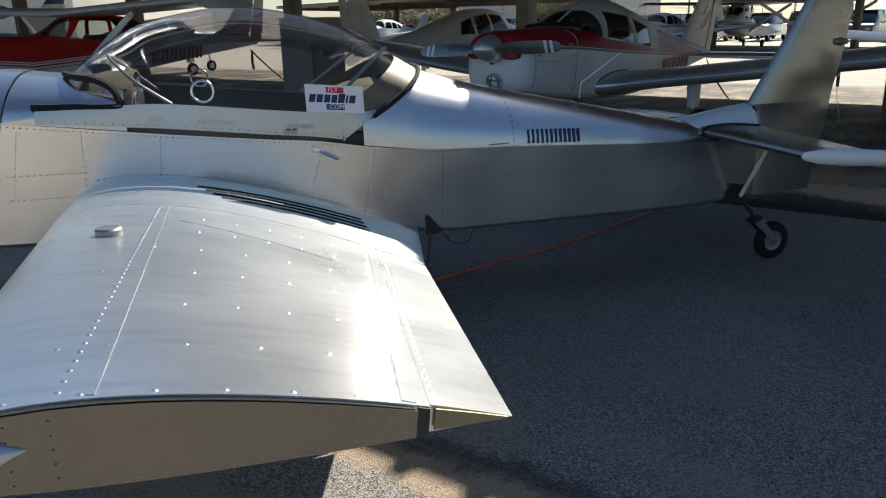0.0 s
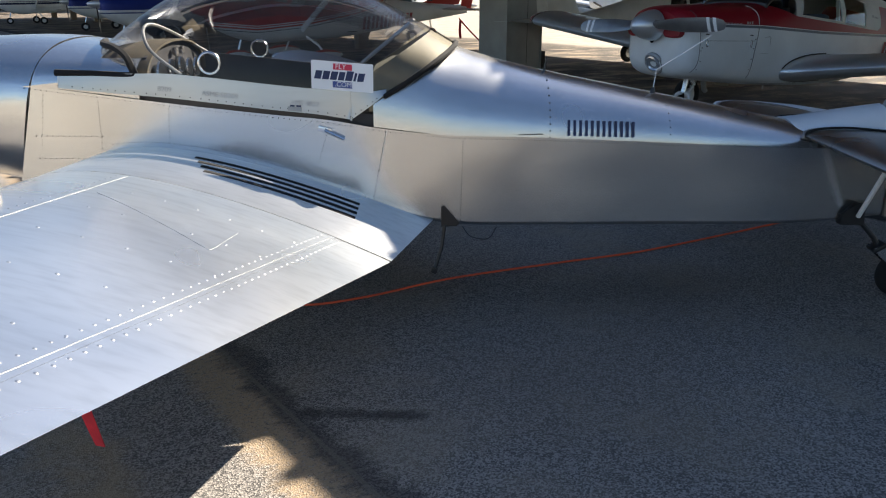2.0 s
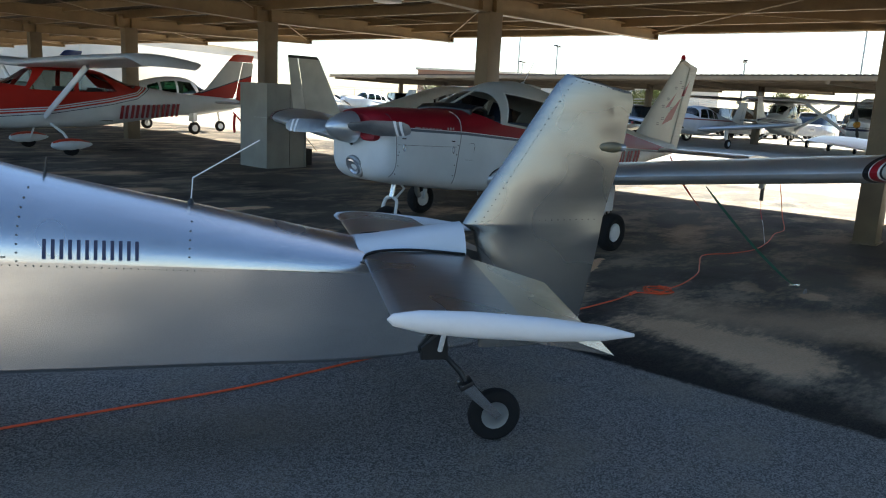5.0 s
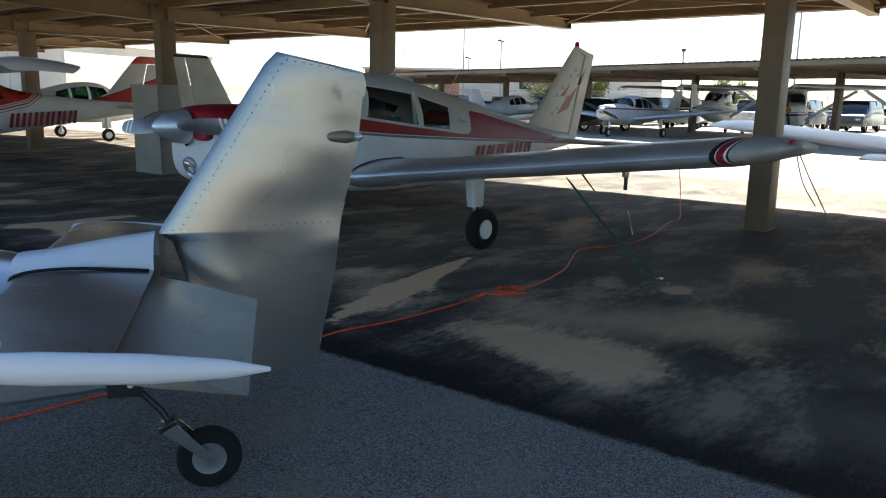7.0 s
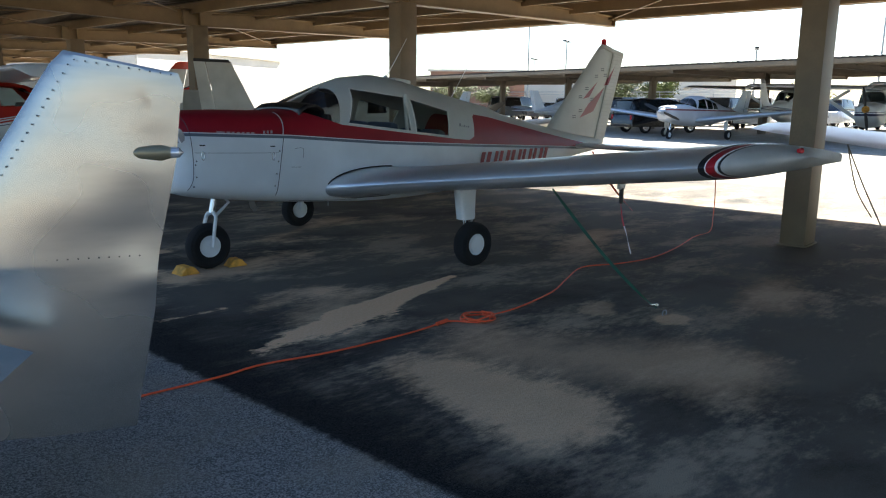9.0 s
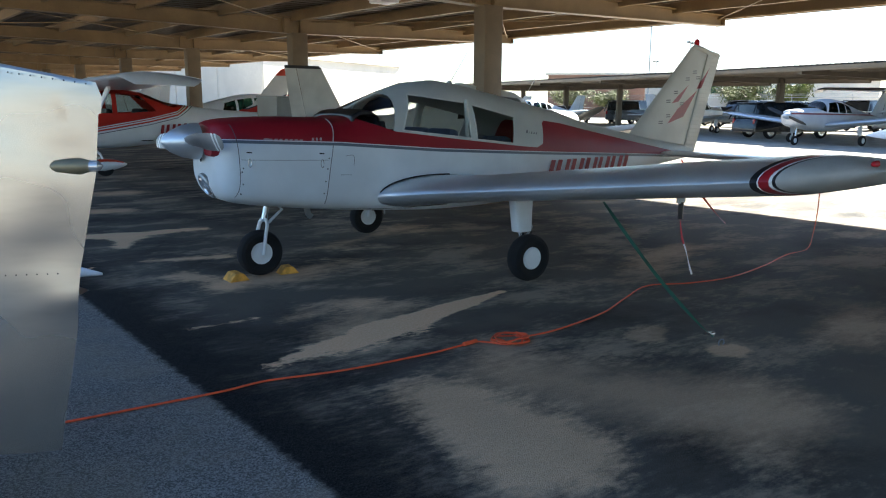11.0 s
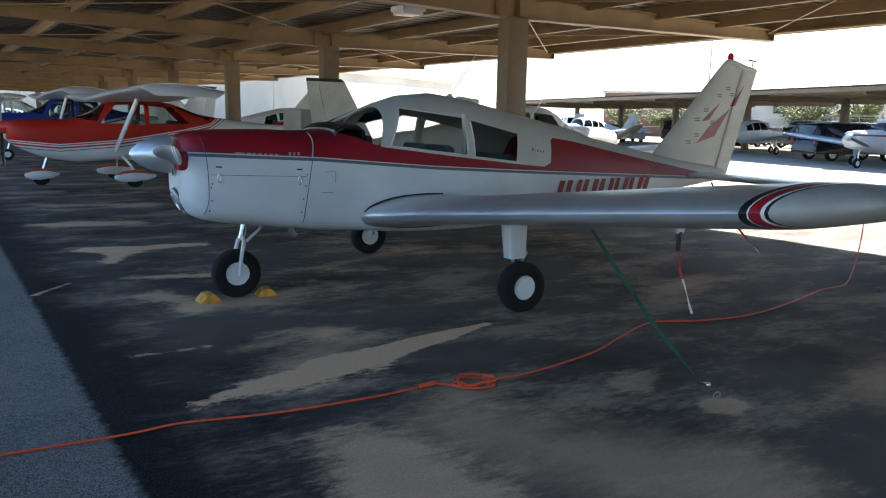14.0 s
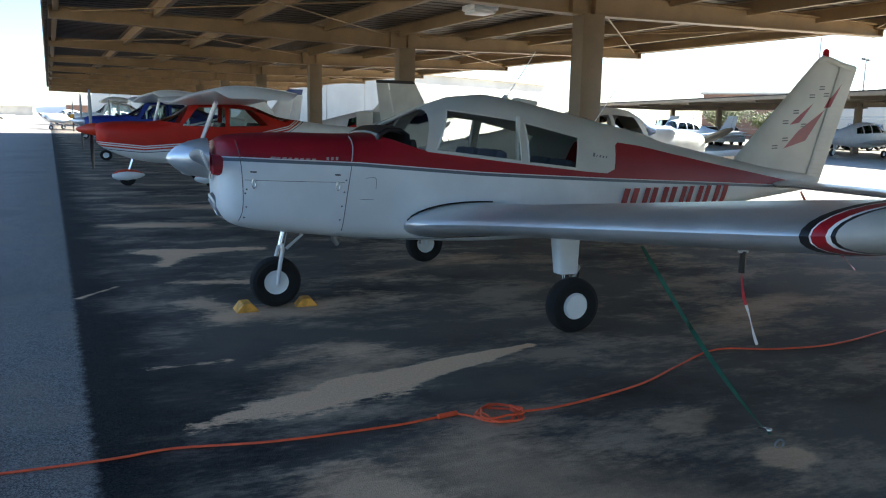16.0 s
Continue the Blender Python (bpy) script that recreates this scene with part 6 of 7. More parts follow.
    for y in (-2.05, -1.75):
        part("hinge_arm", box((0.16, 0.012, 0.05), (2.62, y, 0.80), (0, 6, 0), 0.003), M_SILVER, t)


M_SCRIPT = paint("pale_script_paint", (0.42, 0.34, 0.34), 0.4, 0, 0.1, 8, 80, 0.0)
M_SCRIPT_DARK = paint("grey_script_paint", (0.16, 0.16, 0.18), 0.4, 0, 0.1, 8, 80, 0.0)
M_SEAM = paint("panel_gap", (0.11, 0.115, 0.12), 0.6, 0, 0.2, 8, 80, 0.0)
tourer_details()


# ---- other aircraft ----
def fin_mesh(rows, thick=0.09):
    """Upright surface from rows of (z, nose x, tail x)."""
    return loft([[Vector((x0 + x, t, z)) for x, t in foil(x1 - x0, thick, 0, 8)] for z, x0, x1 in rows])


def spat(t, at, length, mat, mat_top, label):
    x, y, z = at
    rows = [(-0.5, 0.01, 0.02), (-0.46, 0.06, 0.07), (-0.3, 0.105, 0.13), (-0.05, 0.12, 0.155), (0.2, 0.095, 0.125), (0.42, 0.04, 0.06), (0.5, 0.008, 0.015)]
    ob = part("wheel_spat", loft([[Vector((x + a * length, y + w * math.cos(q), z + 0.02 * a + h * math.sin(q) * (0.85 if math.sin(q) < 0 else 1))) for q in [2 * math.pi * k / 16 for k in range(16)]] for a, w, h in rows]), mat, t, label)
    part("spat_top", loft([[Vector((x + a * length, y + (w + 0.003) * math.cos(q), z + 0.02 * a + (h + 0.003) * math.sin(q))) for q in [math.pi * (0.22 + 0.56 * k / 8) for k in range(9)]] for a, w, h in rows[1:-1]], closed=False), mat_top, ob)
    tyre = revolve([(-0.055, 0.05), (-0.06, 0.12), (-0.03, 0.15), (0.03, 0.15), (0.06, 0.12), (0.055, 0.05)], 20, pose(x - 0.02, y, 0.15, 0, 0, 90))
    part("wheel", tyre, M_BLACK, t)


def build_highwing(name, label, m, skin, fin_mat, tip_mat, wing_mat, trim, spats=True, group="", detail=True, reg=None, roof=1.0):
    t = thing(name, label, "aircraft", m, group)
    def low(z):
        return z if z < 1.4 else 1.4 + (z - 1.4) * roof
    rows = [(-0.56, 1.02, 1.28, 1.46, 0.30, 2.4, 2.4), (-0.42, 0.88, 1.24, 1.52, 0.42, 2.6, 2.6), (0.0, 0.66, 1.15, 1.565, 0.49, 3.0, 2.8), (0.5, 0.545, 1.12, 1.58, 0.53, 3.4, 2.8), (0.9, 0.54, 1.2, 1.80, 0.545, 3.6, 3.2), (1.3, 0.57, 1.3, 2.16, 0.55, 3.8, 4.2), (2.0, 0.58, 1.3, 2.19, 0.55, 3.8, 4.2), (2.5, 0.62, 1.3, 2.10, 0.52, 3.6, 3.6), (3.0, 0.69, 1.25, 1.80, 0.46, 3.2, 2.6), (3.5, 0.77, 1.22, 1.60, 0.38, 3, 2.3), (4.4, 0.92, 1.22, 1.48, 0.25, 2.6, 2.1), (5.4, 1.07, 1.24, 1.42, 0.12, 2.4, 2), (6.0, 1.16, 1.25, 1.34, 0.035, 2, 2)]
    rows = [(x, lo, mid, low(top) if x < 3.4 else top, w, n, k) for x, lo, mid, top, w, n, k in rows]
    bm = loft([oval(*r, 40) for r in stations(rows, 3)])
    panes = []
    for w in ([(1.02, 1.44), (1.33, 2.05), (1.86, 2.07), (1.86, 1.42)], [(1.95, 1.42), (1.95, 2.07), (2.42, 2.0), (2.75, 1.48)], [(0.62, 1.595), (1.08, 2.3), (1.25, 2.3), (0.97, 1.52)], [(2.62, 2.3), (2.52, 1.95), (3.15, 1.60), (3.3, 1.72)]):
        panes.append(cut_out(bm, [(x, low(z)) for x, z in w]))
    body = part("fuselage", bm, skin, t, "painted fuselage")
    for pieces in panes:
        for piece in pieces:
            p = part("cabin_window", piece, M_TINTPANE, body, smooth=60)
            p.visible_shadow = False
    part("cabin_floor", box((1.9, 0.9, 0.02), (1.7, 0, 0.75)), M_DARK, t)
    for x in (1.5, 2.2):
        bm = box((0.5, 0.9, 0.15), (x, 0, 0.98), (0, 8, 0), 0.05)
        box((0.14, 0.9, 0.55), (x + 0.27, 0, 1.25), (0, 12, 0), 0.05, bm)
        part("seat", bm, M_LEATHER, t)
    for sgn in (-1, 1):
        sec = [(sgn * y, 0.85 + d, low(2.20) + y * 0.03, 2.42 - d * 0.5, low(2.175) + y * 0.03, th) for y, d, th in ((0.0, 0, 0.125), (2.6, 0, 0.125), (4.9, 0.14, 0.11), (5.25, 0.17, 0.10))]
        w = part("wing", wing(sec, 0.12, 0.03, 0, 1, 12), wing_mat, t, "high wing panel")
        cap = [(sgn * y, 1.02 + d, low(2.20) + 0.155 - dz, 2.33 - d, low(2.175) + 0.145 - dz, th) for y, d, dz, th in ((5.25, 0, 0, 0.11), (5.36, 0.04, 0.03, 0.10), (5.44, 0.12, 0.09, 0.07), (5.47, 0.2, 0.14, 0.02))]
        part("wing_tip", wing(cap, 0.1, 0.02, 0, 1, 10), M_WHITE, w, "drooped white wing tip")
        part("wing_strut", tube([(1.30, sgn * 0.52, 0.84), (1.42, sgn * 2.55, low(2.18) + 0.02)], 0.08, 10, flat=0.4), wing_mat, t, "streamlined wing strut")
        part("gear_leg", tube([(1.42, sgn * 0.45, 0.66), (1.5, sgn * 0.9, 0.48), (1.53, sgn * 1.24, 0.22)], 0.035, 8, flat=0.5), wing_mat, t)
        if spats:
            spat(t, (1.52, sgn * 1.29, 0.24), 0.78, M_WHITE, trim, "white wheel spat with coloured top")
        else:
            wheel(t, (1.53, sgn * 1.29, 0.2), 0.2, 0.14)
        part("stabiliser", wing([(sgn * 0.05, 5.15, 1.28, 6.05, 1.27), (sgn * 1.7, 5.4, 1.28, 6.1, 1.27)], 0.09, 0, 0, 1, 8), wing_mat, t)
    if spats:
        spat(t, (0.0, 0, 0.24), 0.62, M_WHITE, trim, "white nose wheel spat")
    else:
        wheel(t, (0, 0, 0.18), 0.18, 0.12)
    part("nose_leg", tube([(0.12, 0, 0.70), (0.02, 0, 0.36)], 0.03, 8), M_CHROME, t)
    part("fin", fin_mesh([(1.40, 4.55, 5.75), (1.62, 5.02, 5.84), (2.42, 5.62, 6.02)]), fin_mat, t, "swept fin")
    part("fin_top", fin_mesh([(2.42, 5.62, 6.28), (2.58, 5.76, 6.33), (2.62, 5.86, 6.33)], 0.07), tip_mat, t)
    part("rudder", fin_mesh([(1.22, 5.82, 6.12), (1.6, 5.85, 6.22), (2.41, 6.03, 6.32)], 0.06), fin_mat, t)
    part("spinner", revolve([(-0.92, 0), (-0.88, 0.05), (-0.75, 0.11), (-0.6, 0.145), (-0.54, 0.15)], 20, Matrix.Translation((0, 0, 1.32))), trim, t)
    for ang in (radians(80), radians(260)):
        rad = Vector((0, math.cos(ang), math.sin(ang)))
        tan = Vector((0, -math.sin(ang), math.cos(ang)))
        part("propeller_blade", loft([[Vector((-0.64, 0, 1.32)) + rad * r + tan * (c * u) + Vector((c * u * 0.5 + v * 0.012, 0, 0)) for u, v in ((-0.5, 0), (0, 1), (0.5, 0), (0, -1))] for r, c in ((0.12, 0.09), (0.4, 0.14), (0.75, 0.12), (0.93, 0.05))]), M_BLACKPAINT, t)
    if reg:
        marks("registration_block", reg, t, (2.78, -0.492, 0.80), (1, 0.135, 0.055), (0.16, 0.0, 1), [(0.06, 0.33), (0.055, 0), (0.06, 0.33), (0.07, 0)] * 6, 0.008, "registration shown as plain bars")
    return t


def build_lowwing(name, label, m, skin, fin_mat, wing_mat, pane, group="", gear=M_WHITE, fin_rows=None):
    t = thing(name, label, "aircraft", m, group)
    rows = [(-0.5, 0.86, 1.1, 1.3, 0.28, 2.6, 2.6), (-0.35, 0.74, 1.08, 1.38, 0.42, 3, 3), (0.3, 0.66, 1.06, 1.43, 0.50, 3.4, 3.2), (0.85, 0.58, 1.05, 1.47, 0.54, 3.6, 3), (1.35, 0.54, 1.03, 1.78, 0.55, 3.8, 2.6), (2.1, 0.54, 1.0, 1.80, 0.54, 3.8, 2.5), (2.8, 0.58, 0.99, 1.66, 0.46, 3.4, 2.3), (4.0, 0.70, 0.98, 1.36, 0.29, 3, 2.2), (5.2, 0.82, 0.97, 1.14, 0.12, 2.4, 2), (5.9, 0.90, 0.96, 1.02, 0.03, 2, 2)]
    bm = loft([oval(*r, 36) for r in stations(rows, 3)])
    panes = [cut_out(bm, w) for w in ([(1.2, 1.29), (1.38, 1.64), (1.85, 1.68), (1.85, 1.27)], [(1.93, 1.27), (1.93, 1.68), (2.42, 1.62), (2.42, 1.25)], [(2.5, 1.25), (2.5, 1.6), (2.85, 1.5), (2.95, 1.24)], [(0.74, 1.45), (1.05, 1.9), (1.28, 1.9), (1.1, 1.3), (0.9, 1.36)])]
    body = part("fuselage", bm, skin, t, "painted fuselage")
    for pieces in panes:
        for piece in pieces:
            part("cabin_window", piece, pane, body, smooth=60).visible_shadow = False
    part("cabin_floor", box((1.9, 0.9, 0.02), (1.8, 0, 0.75)), M_DARK, t)
    for x in (1.55, 2.3):
        bm = box((0.5, 0.9, 0.15), (x, 0, 0.9), (0, 8, 0), 0.05)
        box((0.14, 0.9, 0.5), (x + 0.27, 0, 1.15), (0, 12, 0), 0.05, bm)
        part("seat", bm, M_LEATHER, t)
    for sgn in (-1, 1):
        sec = [(sgn * y, 1.05 + d, 0.72 + y * 0.105, 2.75 - d, 0.69 + y * 0.105, th) for y, d, th in ((0.4, 0, 0.14), (2.4, 0.1, 0.135), (4.1, 0.2, 0.12), (4.45, 0.32, 0.08), (4.55, 0.6, 0.03))]
        part("wing", wing(sec, 0.13, 0.02, 0, 1, 12), wing_mat, t, "low wing panel")
        part("gear_leg", tube([(1.9, sgn * 1.5, 0.85), (1.92, sgn * 1.5, 0.2)], 0.045, 8), gear, t)
        part("gear_door", box((0.3, 0.02, 0.34), (1.9, sgn * 1.46, 0.58), (0, 0, 0), 0.006), gear, t)
        wheel(t, (1.92, sgn * 1.57, 0.2), 0.2, 0.14)
        part("stabiliser", wing([(sgn * 0.05, 5.05, 1.0, 5.95, 0.99), (sgn * 1.6, 5.3, 1.0, 5.95, 0.99)], 0.09, 0, 0, 1, 8), wing_mat, t)
    part("nose_leg", tube([(0.1, 0, 0.72), (0.0, 0, 0.2)], 0.03, 8), M_CHROME, t)
    wheel(t, (0, 0, 0.19), 0.19, 0.12)
    for nm, rws, mat in fin_rows or (("fin", [(1.05, 4.7, 5.75), (1.3, 5.0, 5.82), (2.1, 5.62, 6.02)], fin_mat), ("rudder", [(1.02, 5.77, 6.1), (2.1, 6.03, 6.38)], fin_mat)):
        part(nm, fin_mesh(rws, 0.085), mat, t)
    part("spinner", revolve([(-0.86, 0), (-0.8, 0.07), (-0.65, 0.13), (-0.52, 0.15)], 18, Matrix.Translation((0, 0, 1.15))), M_SILVER, t)
    for ang in (radians(20), radians(200)):
        rad = Vector((0, math.cos(ang), math.sin(ang)))
        tan = Vector((0, -math.sin(ang), math.cos(ang)))
        part("propeller_blade", loft([[Vector((-0.62, 0, 1.15)) + rad * r + tan * (c * u) + Vector((c * u * 0.5 + v * 0.012, 0, 0)) for u, v in ((-0.5, 0), (0, 1), (0.5, 0), (0, -1))] for r, c in ((0.12, 0.09), (0.4, 0.14), (0.75, 0.12), (0.93, 0.05))]), M_BLACKPAINT, t)
    return t


ORANGE = (0.50, 0.024, 0.014)
red_line = [(-3, 1.06), (-0.5, 1.05), (0.3, 0.96), (1.4, 1.06), (2.6, 1.30), (3.2, 1.46), (3.8, 1.9), (8, 2.4)]
red_skin = livery("red_high_wing_livery", ORANGE, WHITE, red_line, ((-0.045, -0.025, (0.6, 0.05, 0.03)), (-0.11, -0.075, (0.55, 0.05, 0.03)), (-0.17, -0.155, (0.02, 0.03, 0.08))))
blue_skin = livery("blue_high_wing_livery", (0.02, 0.04, 0.24), WHITE, [(-3, 1.10), (0.6, 1.12), (2.6, 1.30), (3.4, 1.5), (4.0, 1.9), (8, 2.4)], ((-0.05, -0.02, (0.7, 0.7, 0.72)), (-0.11, -0.07, (0.02, 0.04, 0.2))))
navy_skin = livery("navy_striped_livery", WHITE, WHITE, [(-3, 1.06), (2, 1.12), (8, 1.4)], ((-0.05, 0.05, (0.03, 0.04, 0.09)), (0.09, 0.12, (0.03, 0.04, 0.09))))
M_FINRED = livery("red_and_white_fin", (0.66, 0.67, 0.66), ORANGE, [(-3, 2.6), (4.9, 1.5), (6.3, 2.05), (8, 2.4)], ((0.0, 0.03, (0.03, 0.03, 0.05)),))
build_highwing("high_wing_aircraft", "orange-red and white high-wing aircraft with spatted wheels", parked(-1.0, 11.6, 3.0) @ Matrix.Diagonal((1.07, 0.88, 0.905, 1.0)), red_skin, M_FINRED, M_ORANGE, M_WHITE, M_ORANGE, reg=M_REDMARK, roof=0.73)
high_blue = build_highwing("high_wing_aircraft", "deep blue and white high-wing aircraft under the shed", parked(-1.6, 21.3, 3.0) @ Matrix.Diagonal((1.05, 0.95, 0.96, 1.0)), blue_skin, M_WHITE, M_BLUE, M_WHITE, M_SILVER, spats=False, roof=0.8)
high_navy = build_highwing("high_wing_aircraft", "white high-wing aircraft with navy stripes and worn yellow nose", parked(-3.1, 45.0, 3.0), navy_skin, M_WHITE, M_NAVY, M_WHITE, M_YELLOW, spats=False, group="aircraft under the shed")
copy_thing(high_blue, parked(-0.9, 33.5, 3.0))
# cream low-wing behind the tourer, tail inward
cream_fin = (("fin", [(1.0, 4.95, 5.85), (1.2, 5.1, 5.90), (2.10, 5.60, 6.08)], M_OFFWHITE), ("rudder", [(1.0, 5.865, 6.15), (2.10, 6.09, 6.30)], M_OFFWHITE), ("fin_cap", [(2.10, 5.60, 6.30), (2.15, 5.66, 6.30)], M_BLACKPAINT))
build_lowwing("low_wing_aircraft", "cream low-wing aircraft with black-capped fin", parked(9.05, 6.1, 182), M_OFFWHITE, M_OFFWHITE, M_OFFWHITE, M_PANE, fin_rows=cream_fin)
low_green = build_lowwing("low_wing_aircraft", "white low-wing aircraft with green-tinted cabin windows", parked(8.7, 19.0, 183), M_WHITE, M_WHITE, M_WHITE, M_GREENPANE)
low_white = build_lowwing("low_wing_aircraft", "white low-wing aircraft with sunlit dusty wing covers", parked(10.0, -5.85, 181), M_WHITE, M_WHITE, M_WHITE, M_PANE)
silver_skin = livery("striped_silver_livery", (0.60, 0.62, 0.64), (0.55, 0.57, 0.6), [(-3, 1.25), (8, 1.1)], ((-0.01, 0.05, (0.2, 0.05, 0.05)),))
build_lowwing("low_wing_aircraft", "silver-grey low-wing aircraft with green canopy glass", parked(26.0, 10.7, -4), silver_skin, M_WHITE, M_SILVER, M_GREENPANE)
far_group = "aircraft on the far apron"
for x, y, a in ((27.0, 29.5, 3), (36.0, 22.0, 184), (27.5, 35.5, 2)):
    copy_thing(low_green, parked(x, y, a))["group"] = far_group
for x, y, a in ((32.5, 5.2, 10), (31.0, -0.6, 8), (38, -7.2, 5), (37.5, 10.0, 186)):
    copy_thing(high_navy, parked(x, y, a))["group"] = far_group
for x, y, a in ((-12.5, 78, 150), (-7.0, 72, 30), (-3.0, 76, 20), (-17, 92, 70), (-24, 100, 40), (-36, 96, 60), (-9, 108, 10), (-45, 120, 20), (-1.5, 96, -30)):
    copy_thing(low_green if (x + y) % 2 < 1 else low_white, parked(x, y, a))["group"] = far_group


# ---- vehicles ----
def build_vehicle(name, label, m, paint_mat, outline, cabin, length, width, wheels, group="", bed=None):
    """Side profile of the body and of the glasshouse as (x, z), wheels at x."""
    t = thing(name, label, "vehicle", m, group)
    w = width / 2
    rings = []
    for y, k in ((-w, 0.90), (-w + 0.05, 0.97), (-w + 0.16, 1.0), (0, 1.0), (w - 0.16, 1.0), (w - 0.05, 0.97), (w, 0.90)):
        zc = 0.62
        rings.append([Vector((x * (0.985 if abs(k - 0.9) < 0.01 else 1), y, zc + (z - zc) * k)) for x, z in outline])
    part("body", loft(rings), paint_mat, t, smooth=50)
    if cabin:
        rings = [[Vector((x, y, z0 + (z - z0) * k)) for x, z, z0 in [(p[0], p[1], 0.95) for p in cabin]] for y, k in ((-w + 0.06, 0.3), (-w + 0.10, 0.55), (-w + 0.2, 0.96), (0, 1), (w - 0.2, 0.96), (w - 0.10, 0.55), (w - 0.06, 0.3))]
        part("glasshouse", loft(rings), M_DARKGLASS, t, "dark windows", smooth=40)
        zt = max(p[1] for p in cabin)
        top = [p for p in cabin if p[1] > zt - 0.12]
        part("roof", box((max(p[0] for p in top) - min(p[0] for p in top) + 0.1, width - 0.36, 0.05), ((max(p[0] for p in top) + min(p[0] for p in top)) / 2, 0, zt + 0.0), (0, 0, 0), 0.02), paint_mat, t)
        n_pil = 3
        lo, hi = min(p[0] for p in top), max(p[0] for p in top)
        for k in range(n_pil):
            x = lo + (hi - lo) * k / (n_pil - 1)
            for sgn in (-1, 1):
                part("pillar", tube([(x + (x - (lo + hi) / 2) * 0.25, sgn * (w - 0.075), 0.98), (x, sgn * (w - 0.19), zt - 0.02)], 0.035, 6), paint_mat, t)
    for x in wheels:
        for sgn in (-1, 1):
            wheel(t, (x, sgn * (w - 0.12), 0.36), 0.36, 0.24, 0.62, M_CHROME)
    part("bumper", box((0.12, width * 0.94, 0.2), (min(p[0] for p in outline) + 0.02, 0, 0.48), (0, 0, 0), 0.04), paint_mat, t)
    part("bumper", box((0.12, width * 0.94, 0.2), (max(p[0] for p in outline) - 0.02, 0, 0.48), (0, 0, 0), 0.04), paint_mat, t)
    for sgn in (-1, 1):
        part("headlight", box((0.06, 0.28, 0.14), (min(p[0] for p in outline) + 0.03, sgn * (w - 0.26), 0.78), (0, 0, 0), 0.03), M_LENS, t)
        part("tail_light", box((0.06, 0.16, 0.26), (max(p[0] for p in outline) - 0.02, sgn * (w - 0.14), 0.9), (0, 0, 0), 0.03), M_REDLENS, t)
    return t


M_DARKGLASS = paint("vehicle_glass", (0.02, 0.025, 0.03), 0.12, 0, 0.1, 2, 30, 0.0, 0.5)
M_CARWHITE = paint("white_car_paint", (0.72, 0.73, 0.74), 0.25, 0, 0.04, 1, 30, 0.0, 0.5)
M_CARBLACK = paint("black_car_paint", (0.012, 0.012, 0.014), 0.2, 0, 0.1, 1, 30, 0.0, 0.5)
M_CARGREY = paint("grey_car_paint", (0.22, 0.23, 0.25), 0.28, 0.4, 0.06, 1, 30, 0.0, 0.5)
M_CARBLUE = paint("slate_car_paint", (0.10, 0.115, 0.13), 0.28, 0.3, 0.06, 1, 30, 0.0, 0.5)
suv_side = [(-2.5, 0.35), (-2.55, 0.75), (-2.4, 0.98), (-1.5, 1.1), (-1.25, 1.12), (2.4, 1.12), (2.55, 0.9), (2.55, 0.35)]
suv_top = [(-1.45, 1.05), (-0.75, 1.82), (-0.4, 1.88), (2.1, 1.88), (2.4, 1.8), (2.52, 1.1)]
sedan_side = [(-2.25, 0.3), (-2.3, 0.6), (-2.1, 0.78), (-1.1, 0.92), (1.5, 0.95), (2.25, 0.9), (2.3, 0.55), (2.25, 0.3)]
sedan_top = [(-1.2, 0.9), (-0.45, 1.36), (-0.1, 1.42), (0.85, 1.42), (1.2, 1.34), (1.75, 0.92)]
truck_side = [(-2.75, 0.38), (-2.8, 0.8), (-2.65, 1.05), (-1.45, 1.12), (2.8, 1.12), (2.85, 0.9), (2.85, 0.38)]
truck_top = [(-1.55, 1.05), (-0.8, 1.78), (-0.5, 1.84), (0.75, 1.84), (0.95, 1.75), (1.05, 1.08)]
build_vehicle("sport_utility_vehicle", "black sport utility vehicle parked under the far shed", parked(32.0, 14.9, 160) @ Matrix.Diagonal((0.9, 0.9, 0.88, 1.0)), M_CARBLACK, suv_side, suv_top, 5.1, 2.0, (-1.55, 1.55))
sedan = build_vehicle("sedan_car", "white sedan in the parking lot", parked(43, 41, 60), M_CARWHITE, sedan_side, sedan_top, 4.6, 1.8, (-1.4, 1.4), "cars in the lot")
sedan2 = build_vehicle("sedan_car", "grey sedan in the parking lot", parked(47, 33, 60), M_CARGREY, sedan_side, sedan_top, 4.6, 1.8, (-1.4, 1.4), "cars in the lot")
truck = build_vehicle("pickup_truck", "white pickup truck in the parking lot", parked(42.5, 14.6, 20), M_CARWHITE, truck_side, truck_top, 5.6, 2.0, (-1.75, 1.75), "cars in the lot")
truck2 = build_vehicle("pickup_truck", "dark grey pickup truck in the parking lot", parked(45, 37, 55), M_CARGREY, truck_side, truck_top, 5.6, 2.0, (-1.75, 1.75), "cars in the lot")
suv2 = build_vehicle("sport_utility_vehicle", "slate grey sport utility vehicle in the parking lot", parked(40, 44, 60), M_CARBLUE, suv_side, suv_top, 5.1, 2.0, (-1.55, 1.55), "cars in the lot")
lot = random.Random(11)
pool = [sedan, sedan2, truck, truck2, suv2]
for k in range(26):
    row = k % 2
    s = -8 + (k // 2) * 3.1
    copy_thing(pool[lot.randrange(5)], parked(48.5 + row * 7 - 0.06 * s + lot.uniform(-0.3, 0.3), 8 + s + lot.uniform(-0.2, 0.2), lot.choice((2, 182)) + lot.uniform(-3, 3)))
for x, y, a in ((40.5, 40.5, 62), (44.5, 44.5, 58), (37.0, 47.5, 60)):
    copy_thing(sedan, parked(x, y, a))


